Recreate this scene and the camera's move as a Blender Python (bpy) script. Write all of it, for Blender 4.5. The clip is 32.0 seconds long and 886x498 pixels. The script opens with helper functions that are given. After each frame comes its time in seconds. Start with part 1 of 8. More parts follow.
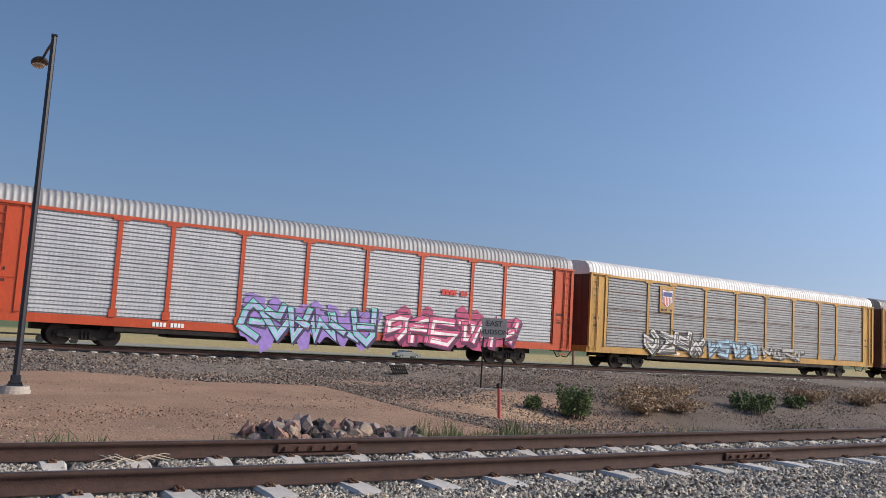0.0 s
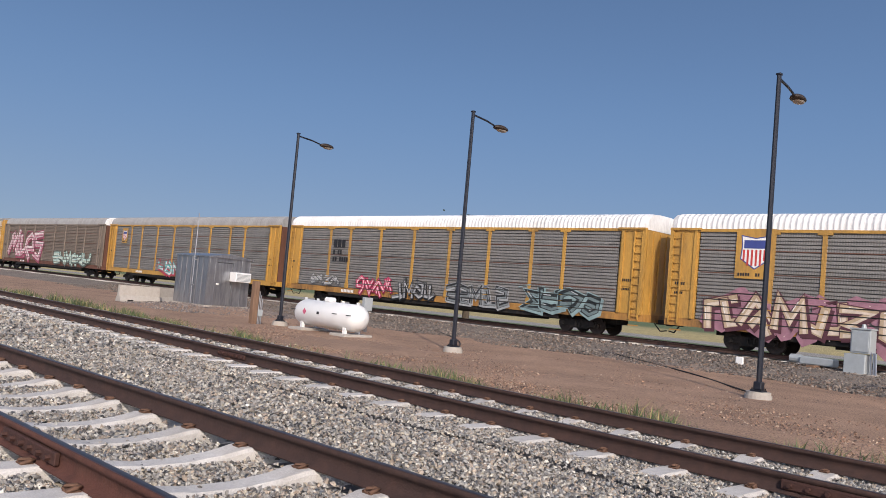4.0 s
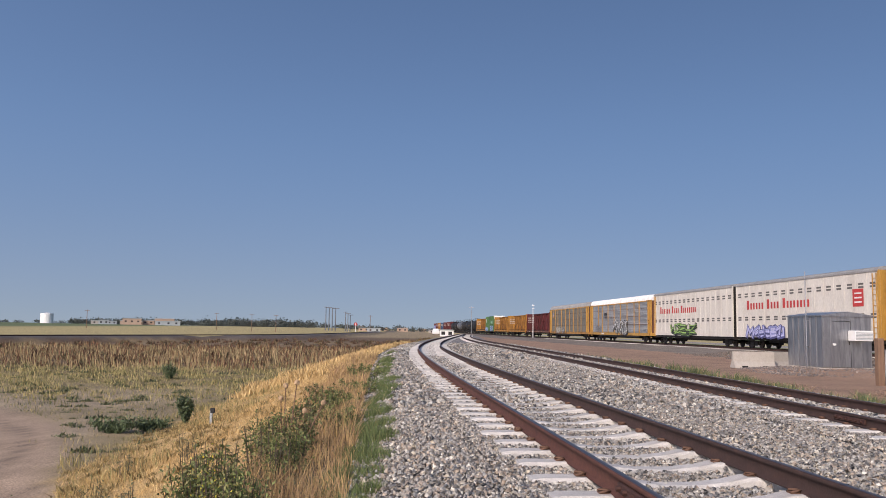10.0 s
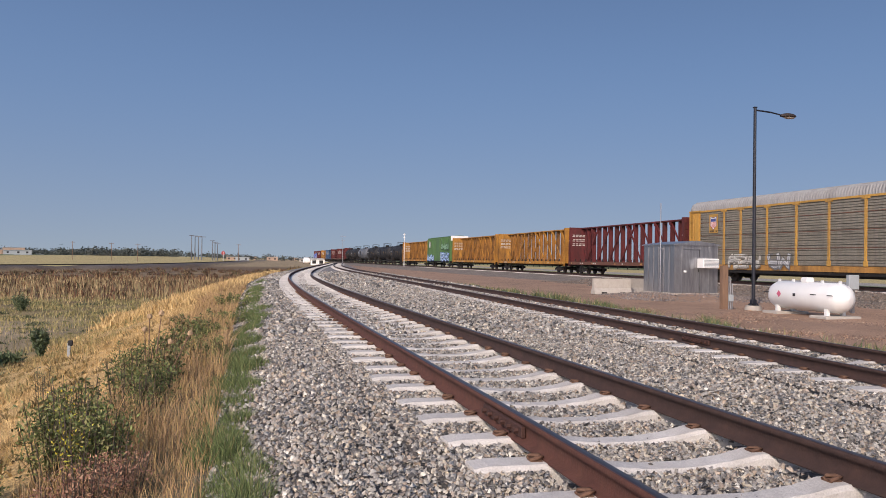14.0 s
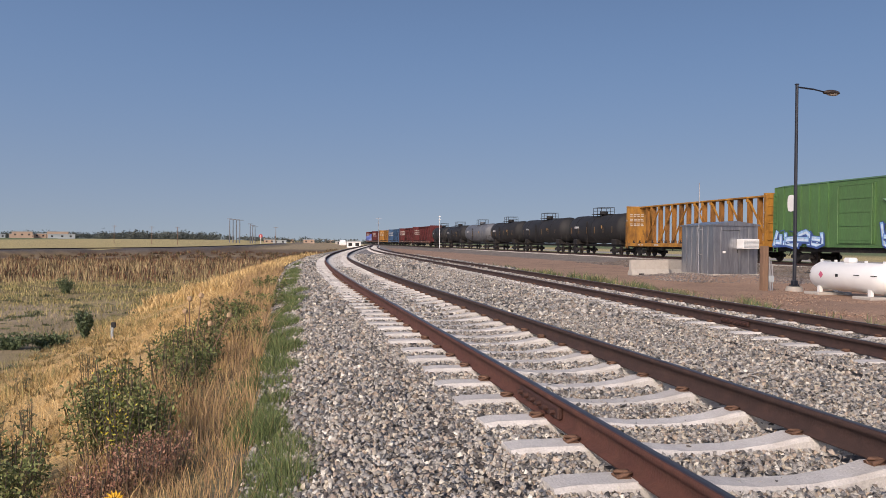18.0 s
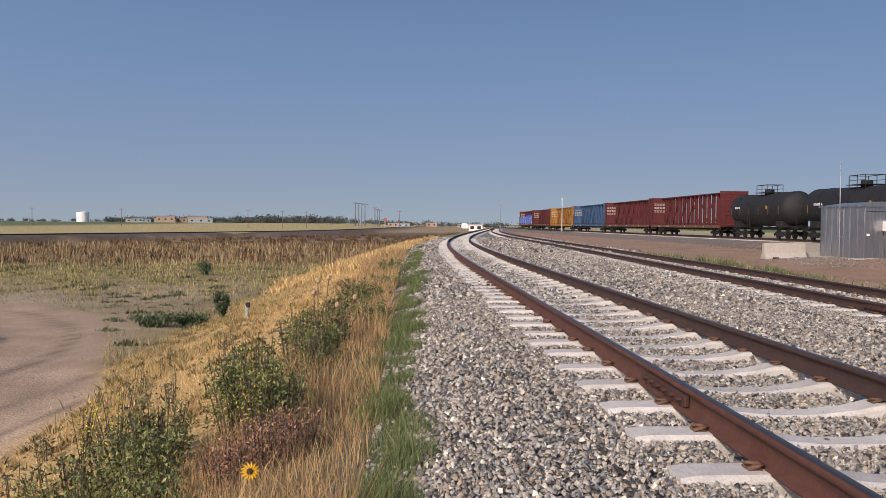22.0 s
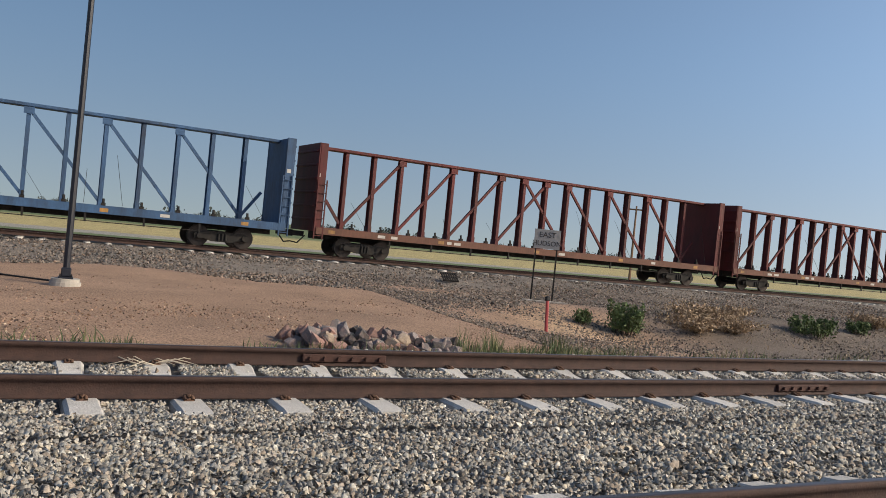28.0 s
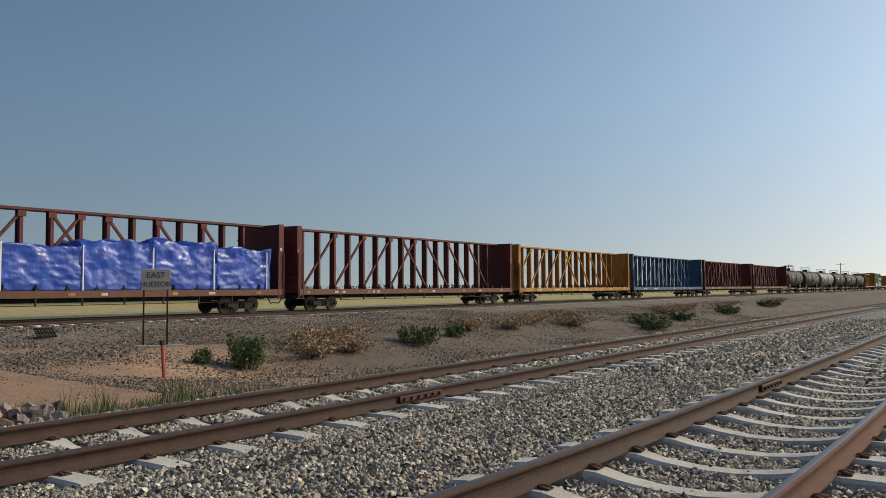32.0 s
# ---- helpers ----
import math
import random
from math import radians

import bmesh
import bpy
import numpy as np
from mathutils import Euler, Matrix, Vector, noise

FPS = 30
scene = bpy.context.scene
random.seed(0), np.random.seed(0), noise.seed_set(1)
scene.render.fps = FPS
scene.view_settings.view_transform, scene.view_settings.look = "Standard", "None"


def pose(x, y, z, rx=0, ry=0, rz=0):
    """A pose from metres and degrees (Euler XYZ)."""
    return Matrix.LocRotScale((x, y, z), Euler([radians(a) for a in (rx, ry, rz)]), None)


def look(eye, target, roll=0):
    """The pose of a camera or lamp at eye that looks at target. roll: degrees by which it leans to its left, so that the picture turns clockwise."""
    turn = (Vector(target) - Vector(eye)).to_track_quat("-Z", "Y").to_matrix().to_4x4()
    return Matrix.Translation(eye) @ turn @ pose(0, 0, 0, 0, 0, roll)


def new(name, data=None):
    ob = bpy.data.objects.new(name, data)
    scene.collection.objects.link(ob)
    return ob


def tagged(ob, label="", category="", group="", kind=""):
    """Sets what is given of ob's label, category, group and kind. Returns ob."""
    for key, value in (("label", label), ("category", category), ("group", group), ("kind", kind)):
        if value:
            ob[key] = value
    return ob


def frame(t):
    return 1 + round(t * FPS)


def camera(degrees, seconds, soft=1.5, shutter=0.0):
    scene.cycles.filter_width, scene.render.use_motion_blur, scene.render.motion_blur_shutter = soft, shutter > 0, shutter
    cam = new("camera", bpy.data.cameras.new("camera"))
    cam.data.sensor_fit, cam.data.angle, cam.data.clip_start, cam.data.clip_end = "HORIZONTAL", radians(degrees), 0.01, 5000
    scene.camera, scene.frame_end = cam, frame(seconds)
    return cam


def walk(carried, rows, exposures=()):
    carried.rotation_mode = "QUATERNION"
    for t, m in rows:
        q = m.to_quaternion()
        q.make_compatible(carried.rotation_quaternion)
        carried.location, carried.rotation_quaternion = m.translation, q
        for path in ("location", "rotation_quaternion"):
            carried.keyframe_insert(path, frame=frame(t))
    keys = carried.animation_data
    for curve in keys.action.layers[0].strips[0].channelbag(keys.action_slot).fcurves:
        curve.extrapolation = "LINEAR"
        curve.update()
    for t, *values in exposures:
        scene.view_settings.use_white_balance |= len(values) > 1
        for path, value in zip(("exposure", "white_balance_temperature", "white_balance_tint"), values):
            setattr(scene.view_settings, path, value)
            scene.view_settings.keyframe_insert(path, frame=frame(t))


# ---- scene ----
EXPOSURES = [(0, -0.36, 6500, 14), (2, -0.34, 6400, 15), (3, -0.28, 6350, 15), (4, -0.28, 6400, 16), (6, -0.33, 6450, 20), (12, -0.33, 6500, 20), (20, -0.34, 6800, 20), (25, -0.36, 6800, 20), (26.5, -0.3, 6650, 13), (28.5, -0.28, 7200, 9), (29.5, -0.5, 7350, 6), (32, -0.66, 7400, 6)]
cam = camera(56.6, 32.0, soft=0.5)
walk(cam, [
    (0, pose(-0.128, 0.225, 1.171, 96.06, -3.42, -118.87)),
    (0.3, pose(-0.128, 0.225, 1.171, 95.25, -3.80, -120.00)),
    (0.5, pose(-0.128, 0.225, 1.171, 94.64, -4.06, -118.99)),
    (1, pose(-0.128, 0.225, 1.171, 93.16, -4.68, -109.42)),
    (1.5, pose(-0.128, 0.225, 1.171, 93.26, -5.41, -99.92)),
    (2, pose(-0.128, 0.225, 1.171, 91.92, -6.51, -97.91)),
    (2.5, pose(-0.128, 0.225, 1.171, 91.06, -7.71, -95.82)),
    (3, pose(-0.128, 0.225, 1.171, 91.17, -7.82, -88.55)),
    (3.4, pose(-0.128, 0.225, 1.171, 92.29, -7.28, -72.18)),
    (3.5, pose(-0.128, 0.225, 1.171, 92.32, -6.92, -64.69)),
    (4, pose(-0.170, 0.220, 1.198, 93.25, -5.06, -43.76)),
    (4.5, pose(-0.150, 0.180, 1.228, 91.73, -7.48, -24.34)),
    (6.5, pose(-0.001, 0.000, 1.179, 97.08, -0.50, -3.36)),
    (7, pose(-0.001, 0.000, 1.179, 97.00, -1.03, -5.24)),
    (7.5, pose(-0.001, 0.000, 1.179, 96.62, -2.24, -6.10)),
    (8, pose(-0.001, 0.000, 1.179, 96.26, -1.80, -5.56)),
    (8.5, pose(-0.001, 0.000, 1.179, 96.18, -1.12, -3.96)),
    (9, pose(-0.001, 0.000, 1.179, 96.10, -1.51, -3.22)),
    (9.5, pose(-0.001, 0.000, 1.179, 96.05, -1.81, -2.64)),
    (10, pose(-0.001, 0.000, 1.179, 95.58, -0.96, -2.74)),
    (10.5, pose(-0.001, 0.000, 1.179, 94.89, -0.65, -3.45)),
    (10.7, pose(-0.001, -0.000, 1.179, 94.68, -0.22, -4.57)),
    (11, pose(-0.001, 0.000, 1.179, 93.92, -0.36, -6.69)),
    (11.5, pose(-0.001, 0.000, 1.179, 93.12, 0.03, -9.62)),
    (12, pose(-0.001, 0.000, 1.179, 92.46, -0.17, -11.81)),
    (12.5, pose(-0.001, 0.000, 1.179, 91.72, -0.35, -13.21)),
    (13, pose(-0.001, 0.000, 1.179, 91.63, -0.19, -13.21)),
    (13.5, pose(-0.001, 0.000, 1.179, 91.36, -0.57, -11.99)),
    (14, pose(-0.001, 0.000, 1.179, 90.77, -0.83, -11.66)),
    (14.5, pose(-0.001, 0.000, 1.179, 90.52, -1.77, -11.39)),
    (15, pose(-0.001, 0.000, 1.179, 90.24, -1.71, -10.38)),
    (15.5, pose(-0.001, 0.000, 1.179, 90.37, -1.20, -8.66)),
    (17.5, pose(-0.001, 0.000, 1.179, 89.98, -0.62, -9.26)),
    (18, pose(-0.001, 0.000, 1.179, 89.48, -0.55, -9.19)),
    (18.5, pose(-0.001, 0.000, 1.179, 88.94, -0.35, -7.94)),
    (19, pose(-0.001, 0.000, 1.179, 87.99, 0.12, -6.65)),
    (19.5, pose(-0.001, 0.000, 1.179, 87.71, 0.15, -5.55)),
    (20, pose(-0.001, 0.000, 1.179, 88.42, 0.44, -4.08)),
    (20.5, pose(-0.001, 0.000, 1.179, 88.68, 0.61, -2.34)),
    (21, pose(-0.001, 0.000, 1.179, 88.44, 0.61, -1.32)),
    (21.5, pose(-0.001, 0.000, 1.179, 88.17, 0.21, -0.89)),
    (22, pose(-0.001, 0.000, 1.179, 88.24, -0.36, -0.73)),
    (22.5, pose(-0.001, 0.000, 1.179, 88.30, -0.06, -1.09)),
    (23, pose(-0.001, 0.000, 1.179, 88.41, 0.20, -1.22)),
    (23.5, pose(-0.001, 0.000, 1.179, 88.34, 0.66, -1.74)),
    (24, pose(-0.001, 0.000, 1.179, 88.47, 1.01, -2.11)),
    (24.5, pose(-0.001, 0.000, 1.179, 88.49, 0.93, -2.59)),
    (25, pose(0.000, -0.010, 1.190, 88.93, -0.89, -8.23)),
    (25.5, pose(-0.035, -0.109, 1.224, 85.10, -0.53, -31.68)),
    (26, pose(-0.035, -0.109, 1.224, 86.08, -5.25, -62.15)),
    (26.5, pose(0.010, -0.140, 1.228, 88.77, -3.46, -87.62)),
    (28.5, pose(0.400, -0.300, 1.253, 90.07, -6.11, -124.36)),
    (29, pose(0.474, -0.340, 1.270, 92.41, -3.53, -136.56)),
    (29.5, pose(0.474, -0.340, 1.270, 94.53, -0.95, -139.16)),
    (30, pose(0.474, -0.340, 1.270, 94.51, 0.79, -140.24)),
    (30.5, pose(0.474, -0.340, 1.270, 93.92, 1.29, -140.79)),
    (31, pose(0.474, -0.340, 1.270, 93.60, 0.56, -140.95)),
    (31.5, pose(0.474, -0.340, 1.270, 93.52, 0.30, -140.99)),
    (32, pose(0.474, -0.340, 1.270, 92.69, 0.27, -141.28)),
], exposures=EXPOSURES)

# ---- world and sun ----
world = bpy.data.worlds.new("sky_world")
scene.world = world
world.use_nodes = True
wn = world.node_tree.nodes
sky = wn.new("ShaderNodeTexSky")
sky.sky_type = 'NISHITA'
sky.sun_disc = False
SUN_EL, SUN_AZ = radians(31.5), math.atan2(-0.575, -0.818)   # azimuth of the sun, from +y towards +x
sky.sun_elevation = SUN_EL
sky.sun_rotation = SUN_AZ
sky.air_density, sky.dust_density, sky.ozone_density = 1.0, 2.0, 1.8
wn["Background"].inputs["Strength"].default_value = 0.133
wl = world.node_tree.links
wco, wmp, wtint = wn.new("ShaderNodeTexCoord"), wn.new("ShaderNodeMapping"), wn.new("ShaderNodeMix")
wmp.inputs["Location"].default_value = (0, 0, 0.12)      # the haze lies low: the sky's pale rim stays under the horizon
wl.new(wco.outputs["Generated"], wmp.inputs[0])
wl.new(wmp.outputs[0], sky.inputs[0])
wtint.data_type, wtint.blend_type = 'RGBA', 'MULTIPLY'
wtint.inputs["Factor"].default_value = 1.0
wtint.inputs["B"].default_value = (0.938, 0.985, 1.0, 1)
wsat = wn.new("ShaderNodeHueSaturation")
wsat.inputs["Saturation"].default_value = 1.07
wl.new(sky.outputs[0], wsat.inputs["Color"])
wl.new(wsat.outputs[0], wtint.inputs["A"])
# summer haze: the sky is paler on the sun's side
whaze, wrange, wscale = wn.new("ShaderNodeVectorMath"), wn.new("ShaderNodeMapRange"), wn.new("ShaderNodeVectorMath")
whaze.operation, wscale.operation = 'DOT_PRODUCT', 'SCALE'
whaze.inputs[1].default_value = (math.sin(SUN_AZ), math.cos(SUN_AZ), 0)
wrange.inputs[1].default_value, wrange.inputs[2].default_value = -1, 1
wrange.inputs[3].default_value, wrange.inputs[4].default_value = 0.93, 2.05
wl.new(wco.outputs["Generated"], whaze.inputs[0])
wl.new(whaze.outputs["Value"], wrange.inputs[0])
wl.new(wtint.outputs["Result"], wscale.inputs[0])
wl.new(wrange.outputs[0], wscale.inputs["Scale"])
wsep, wlow, whz = wn.new("ShaderNodeSeparateXYZ"), wn.new("ShaderNodeMapRange"), wn.new("ShaderNodeMix")
wlow.interpolation_type = 'SMOOTHSTEP'
wlow.inputs[1].default_value, wlow.inputs[2].default_value = 0.0, 0.26
wlow.inputs[3].default_value, wlow.inputs[4].default_value = 1.0, 0.0
whz.data_type, whz.blend_type = 'RGBA', 'MULTIPLY'
whz.inputs["B"].default_value = (0.97, 0.84, 0.80, 1)
wl.new(wco.outputs["Generated"], wsep.inputs[0])
wl.new(wsep.outputs["Z"], wlow.inputs[0])
wl.new(wlow.outputs[0], whz.inputs["Factor"])
wl.new(wscale.outputs[0], whz.inputs["A"])
wl.new(whz.outputs["Result"], wn["Background"].inputs["Color"])
sun = new("sun", bpy.data.lights.new("sun", 'SUN'))
sun.data.energy, sun.data.angle, sun.data.color = 3.6, radians(0.55), (1.0, 0.90, 0.74)
sd = Vector((math.sin(SUN_AZ) * math.cos(SUN_EL), math.cos(SUN_AZ) * math.cos(SUN_EL), math.sin(SUN_EL)))
sun.matrix_world = look(sd * 100, (0, 0, 0))


# ---- materials ----
MATS = {}


def mat(name, col, rough=0.6, metal=0.0, var=0.15, scale=6.0, bump=0.0, bscale=40.0, dirt=None, dirt_amt=0.0, dirt_scale=2.0, rnd=0.0, island=0.0, grit=0.0, grit_scale=120.0, coord='Object', stretch=None, holes=None):
    """A surface of base colour col with variation at two scales, stains of colour dirt, fine relief, and a shade of its own per object or island."""
    if name in MATS:
        return MATS[name]
    m = bpy.data.materials.new(name)
    m.use_nodes = True
    nt = m.node_tree
    n, l = nt.nodes, nt.links
    b = n["Principled BSDF"]
    b.inputs["Roughness"].default_value = rough
    b.inputs["Metallic"].default_value = metal
    tc = n.new("ShaderNodeTexCoord")
    src = tc.outputs[coord]
    if stretch:
        mp = n.new("ShaderNodeMapping")
        mp.inputs["Scale"].default_value = stretch
        l.new(src, mp.inputs[0])
        src = mp.outputs[0]
    nz = n.new("ShaderNodeTexNoise")
    nz.inputs["Scale"].default_value = scale
    nz.inputs["Detail"].default_value = 6
    nz.inputs["Roughness"].default_value = 0.65
    l.new(src, nz.inputs["Vector"])
    mr = n.new("ShaderNodeMapRange")
    mr.inputs[1].default_value, mr.inputs[2].default_value = 0.25, 0.75
    mr.inputs[3].default_value, mr.inputs[4].default_value = 1 - var, 1 + var
    l.new(nz.outputs[0], mr.inputs[0])
    fac = mr.outputs[0]

    def mul(a, bb):
        k = n.new("ShaderNodeMath")
        k.operation = 'MULTIPLY'
        l.new(a, k.inputs[0])
        l.new(bb, k.inputs[1])
        return k.outputs[0]
    if grit:
        g = n.new("ShaderNodeTexNoise")
        g.inputs["Scale"].default_value = grit_scale
        g.inputs["Detail"].default_value = 3
        l.new(src, g.inputs["Vector"])
        g2 = n.new("ShaderNodeMapRange")
        g2.inputs[1].default_value, g2.inputs[2].default_value = 0.3, 0.7
        g2.inputs[3].default_value, g2.inputs[4].default_value = 1 - grit, 1 + grit
        l.new(g.outputs[0], g2.inputs[0])
        fac = mul(fac, g2.outputs[0])
    if rnd or island:
        if island:
            o = n.new("ShaderNodeNewGeometry").outputs["Random Per Island"]
        else:
            o = n.new("ShaderNodeObjectInfo").outputs["Random"]
        r2 = n.new("ShaderNodeMapRange")
        a = rnd or island
        r2.inputs[3].default_value, r2.inputs[4].default_value = 1 - a, 1 + a
        l.new(o, r2.inputs[0])
        fac = mul(fac, r2.outputs[0])
    if holes:
        # rows of small perforations: pitch along and up the screen
        sp = n.new("ShaderNodeSeparateXYZ")
        l.new(tc.outputs["Object"], sp.inputs[0])
        on = []
        for ax, pitch, cut in (("Y", holes[0], 0.1), ("Z", holes[1], -0.2)):
            k = n.new("ShaderNodeMath")
            k.operation = 'MULTIPLY'
            k.inputs[1].default_value = 2 * math.pi / pitch
            l.new(sp.outputs[ax], k.inputs[0])
            sn = n.new("ShaderNodeMath")
            sn.operation = 'SINE'
            l.new(k.outputs[0], sn.inputs[0])
            gt = n.new("ShaderNodeMath")
            gt.operation = 'GREATER_THAN'
            gt.inputs[1].default_value = cut
            l.new(sn.outputs[0], gt.inputs[0])
            on.append(gt.outputs[0])
        h2 = n.new("ShaderNodeMapRange")
        h2.inputs[3].default_value, h2.inputs[4].default_value = 1.0, holes[2]
        l.new(mul(on[0], on[1]), h2.inputs[0])
        fac = mul(fac, h2.outputs[0])
    base = n.new("ShaderNodeRGB")
    base.outputs[0].default_value = (*col, 1)
    out = base.outputs[0]
    if dirt:
        dz = n.new("ShaderNodeTexNoise")
        dz.inputs["Scale"].default_value = dirt_scale
        dz.inputs["Detail"].default_value = 8
        dz.inputs["Roughness"].default_value = 0.7
        l.new(src, dz.inputs["Vector"])
        dm = n.new("ShaderNodeMapRange")
        dm.inputs[1].default_value, dm.inputs[2].default_value = 0.45, 0.72
        dm.inputs[3].default_value, dm.inputs[4].default_value = 0, dirt_amt
        l.new(dz.outputs[0], dm.inputs[0])
        mx = n.new("ShaderNodeMix")
        mx.data_type = 'RGBA'
        mx.inputs["B"].default_value = (*dirt, 1)
        l.new(dm.outputs[0], mx.inputs["Factor"])
        l.new(out, mx.inputs["A"])
        out = mx.outputs["Result"]
    sc = n.new("ShaderNodeVectorMath")
    sc.operation = 'SCALE'
    l.new(out, sc.inputs[0])
    l.new(fac, sc.inputs["Scale"])
    l.new(sc.outputs[0], b.inputs["Base Color"])
    if bump:
        bz = n.new("ShaderNodeTexNoise")
        bz.inputs["Scale"].default_value = bscale
        bz.inputs["Detail"].default_value = 4
        l.new(src, bz.inputs["Vector"])
        bp = n.new("ShaderNodeBump")
        bp.inputs["Strength"].default_value = bump
        bp.inputs["Distance"].default_value = 0.02
        l.new(bz.outputs[0], bp.inputs["Height"])
        l.new(bp.outputs[0], b.inputs["Normal"])
    MATS[name] = m
    return m


def attr_mat(name, attr, rough=0.9, scale=3.0, var=0.2, fine=90.0, fine_var=0.35, bump=0.5, island=0.0):
    """A ground surface whose colour is stored with the mesh, varied by noise."""
    m = mat(name, (1, 1, 1), rough, 0, var, scale, bump, fine, grit=fine_var, grit_scale=fine, island=island, coord='Object')
    nt = m.node_tree
    at = nt.nodes.new("ShaderNodeAttribute")
    at.attribute_name = attr
    sc = [x for x in nt.nodes if x.type == 'VECT_MATH'][0]
    nt.links.new(at.outputs["Color"], sc.inputs[0])
    return m


M_RAIL = mat("rail_dark_rust", (0.046, 0.024, 0.019), 0.85, 0.0, 0.3, 9, 0.25, 60, (0.075, 0.036, 0.025), 0.6, 5)
M_RAILRED = mat("rail_red_rust", (0.085, 0.030, 0.020), 0.88, 0.0, 0.3, 9, 0.25, 60, (0.12, 0.05, 0.03), 0.6, 5)
M_RAILTOP = mat("rail_worn_top", (0.10, 0.075, 0.07), 0.36, 0.7, 0.3, 5)
M_PLATE = mat("joint_bar_rust", (0.06, 0.025, 0.018), 0.75, 0.1, 0.3, 14, 0.3, 90)
M_CLIP = mat("clip_rust", (0.15, 0.08, 0.05), 0.8, 0.1, 0.35, 30)
M_TIE = mat("tie_concrete", (0.58, 0.55, 0.51), 0.9, 0, 0.14, 4, 0.35, 60, (0.33, 0.29, 0.25), 0.5, 3, rnd=0.12, grit=0.12, grit_scale=90)
M_CONC = mat("concrete_base", (0.42, 0.385, 0.34), 0.9, 0, 0.12, 5, 0.3, 60, (0.35, 0.3, 0.25), 0.5, 3, grit=0.1)
M_POLE = mat("pole_navy_paint", (0.014, 0.016, 0.024), 0.45, 0.1, 0.2, 8)
M_LAMPHEAD = mat("lamp_head_bronze", (0.05, 0.035, 0.025), 0.5, 0.2, 0.2, 8)
M_LENS = mat("lamp_lens", (0.45, 0.4, 0.33), 0.3, 0, 0.1, 8)
M_BALLAST = attr_mat("ballast_bed", "tone", 0.95, 2.0, 0.2, 34.0, 0.6, 1.0)
M_STONE = attr_mat("ballast_stone", "tone", 0.9, 9.0, 0.15, 60.0, 0.15, 0.3)
M_GROUND = attr_mat("ground_sheet", "tone", 0.95, 0.5, 0.3, 30.0, 0.55, 0.9)
M_GRASS = attr_mat("grass_blades", "tone", 0.8, 5.0, 0.15, 30.0, 0.1, 0.0)
M_GALV = mat("galvanised_sheet", (0.40, 0.405, 0.42), 0.32, 0.85, 0.3, 3, 0.06, 12, (0.22, 0.22, 0.24), 0.7, 1.6, stretch=(2.5, 2.5, 0.35))
M_WHITE = mat("white_paint", (0.78, 0.78, 0.76), 0.35, 0, 0.05, 4, 0, 40, (0.5, 0.48, 0.44), 0.25, 2)
M_GREYBOX = mat("grey_cabinet_paint", (0.36, 0.39, 0.40), 0.5, 0.1, 0.1, 5)
M_WOOD = mat("weathered_wood", (0.20, 0.12, 0.075), 0.85, 0, 0.3, 3, 0.4, 30, stretch=(6, 6, 0.6))
M_BLACK = mat("black_rubber", (0.012, 0.012, 0.013), 0.7, 0, 0.2, 6)
M_RED = mat("stake_red", (0.38, 0.05, 0.05), 0.6, 0, 0.15, 8)
M_SIGN = mat("sign_plate", (0.30, 0.29, 0.28), 0.5, 0.1, 0.12, 6)
M_SIGNTXT = mat("sign_letters", (0.035, 0.033, 0.033), 0.6, 0, 0.1, 6)
M_ROCK = mat("riprap_stone", (0.17, 0.15, 0.145), 0.9, 0, 0.3, 5, 0.6, 18, (0.36, 0.22, 0.17), 0.75, 1.1, rnd=0.6)
M_BARK = mat("bark", (0.09, 0.07, 0.05), 0.95, 0, 0.3, 5, 0.6, 20)
M_LEAF = attr_mat("leaves", "tone", 0.7, 2.0, 0.2, 20.0, 0.1, 0.0)
M_DARK = mat("underframe_black", (0.010, 0.009, 0.0085), 0.8, 0.1, 0.3, 4, 0.1, 30, (0.05, 0.035, 0.025), 0.6, 3)
M_WHEEL = mat("wheel_steel", (0.035, 0.026, 0.022), 0.55, 0.4, 0.3, 6)


# ---- mesh helpers ----
def part(name, bm, material, parent=None, label=""):
    """Link a bmesh as one mesh object under a thing or part."""
    me = bpy.data.meshes.new(name)
    bm.to_mesh(me)
    bm.free()
    me.materials.append(material)
    ob = new(name, me)
    if parent is not None:
        ob.parent = parent
    if label:
        tagged(ob, label)
    return ob


def thing(name, label, category, group="", kind="", at=None):
    e = new(name)
    e.empty_display_size = 0.3
    tagged(e, label, category, group, kind)
    if at is not None:
        e.matrix_world = at
    return e


def bx(bm, cx, cy, cz, sx, sy, sz, bevel=0.0, m=None):
    """Adds a box with its centre and sizes."""
    r = bmesh.ops.create_cube(bm, size=1)
    vs = r["verts"]
    for v in vs:
        v.co = Vector((v.co.x * sx, v.co.y * sy, v.co.z * sz))
    if bevel:
        es = list({e for v in vs for e in v.link_edges})
        q = bmesh.ops.bevel(bm, geom=es, offset=bevel, segments=1, affect='EDGES')
        vs = list({v for f in q["faces"] for v in f.verts} | {v for v in vs if v.is_valid})
    mm = Matrix.Translation((cx, cy, cz)) @ (m or Matrix())
    for v in vs:
        v.co = mm @ v.co
    return bm


def beam(bm, a, b, w, d):
    """Adds a square bar from a to b, w across and d deep."""
    a, b = Vector(a), Vector(b)
    q = (b - a)
    m = q.to_track_quat('Z', 'X').to_matrix().to_4x4()
    r = bmesh.ops.create_cube(bm, size=1)
    for v in r["verts"]:
        v.co = (a + b) / 2 + m.to_3x3() @ Vector((v.co.x * d, v.co.y * w, v.co.z * q.length))
    return bm


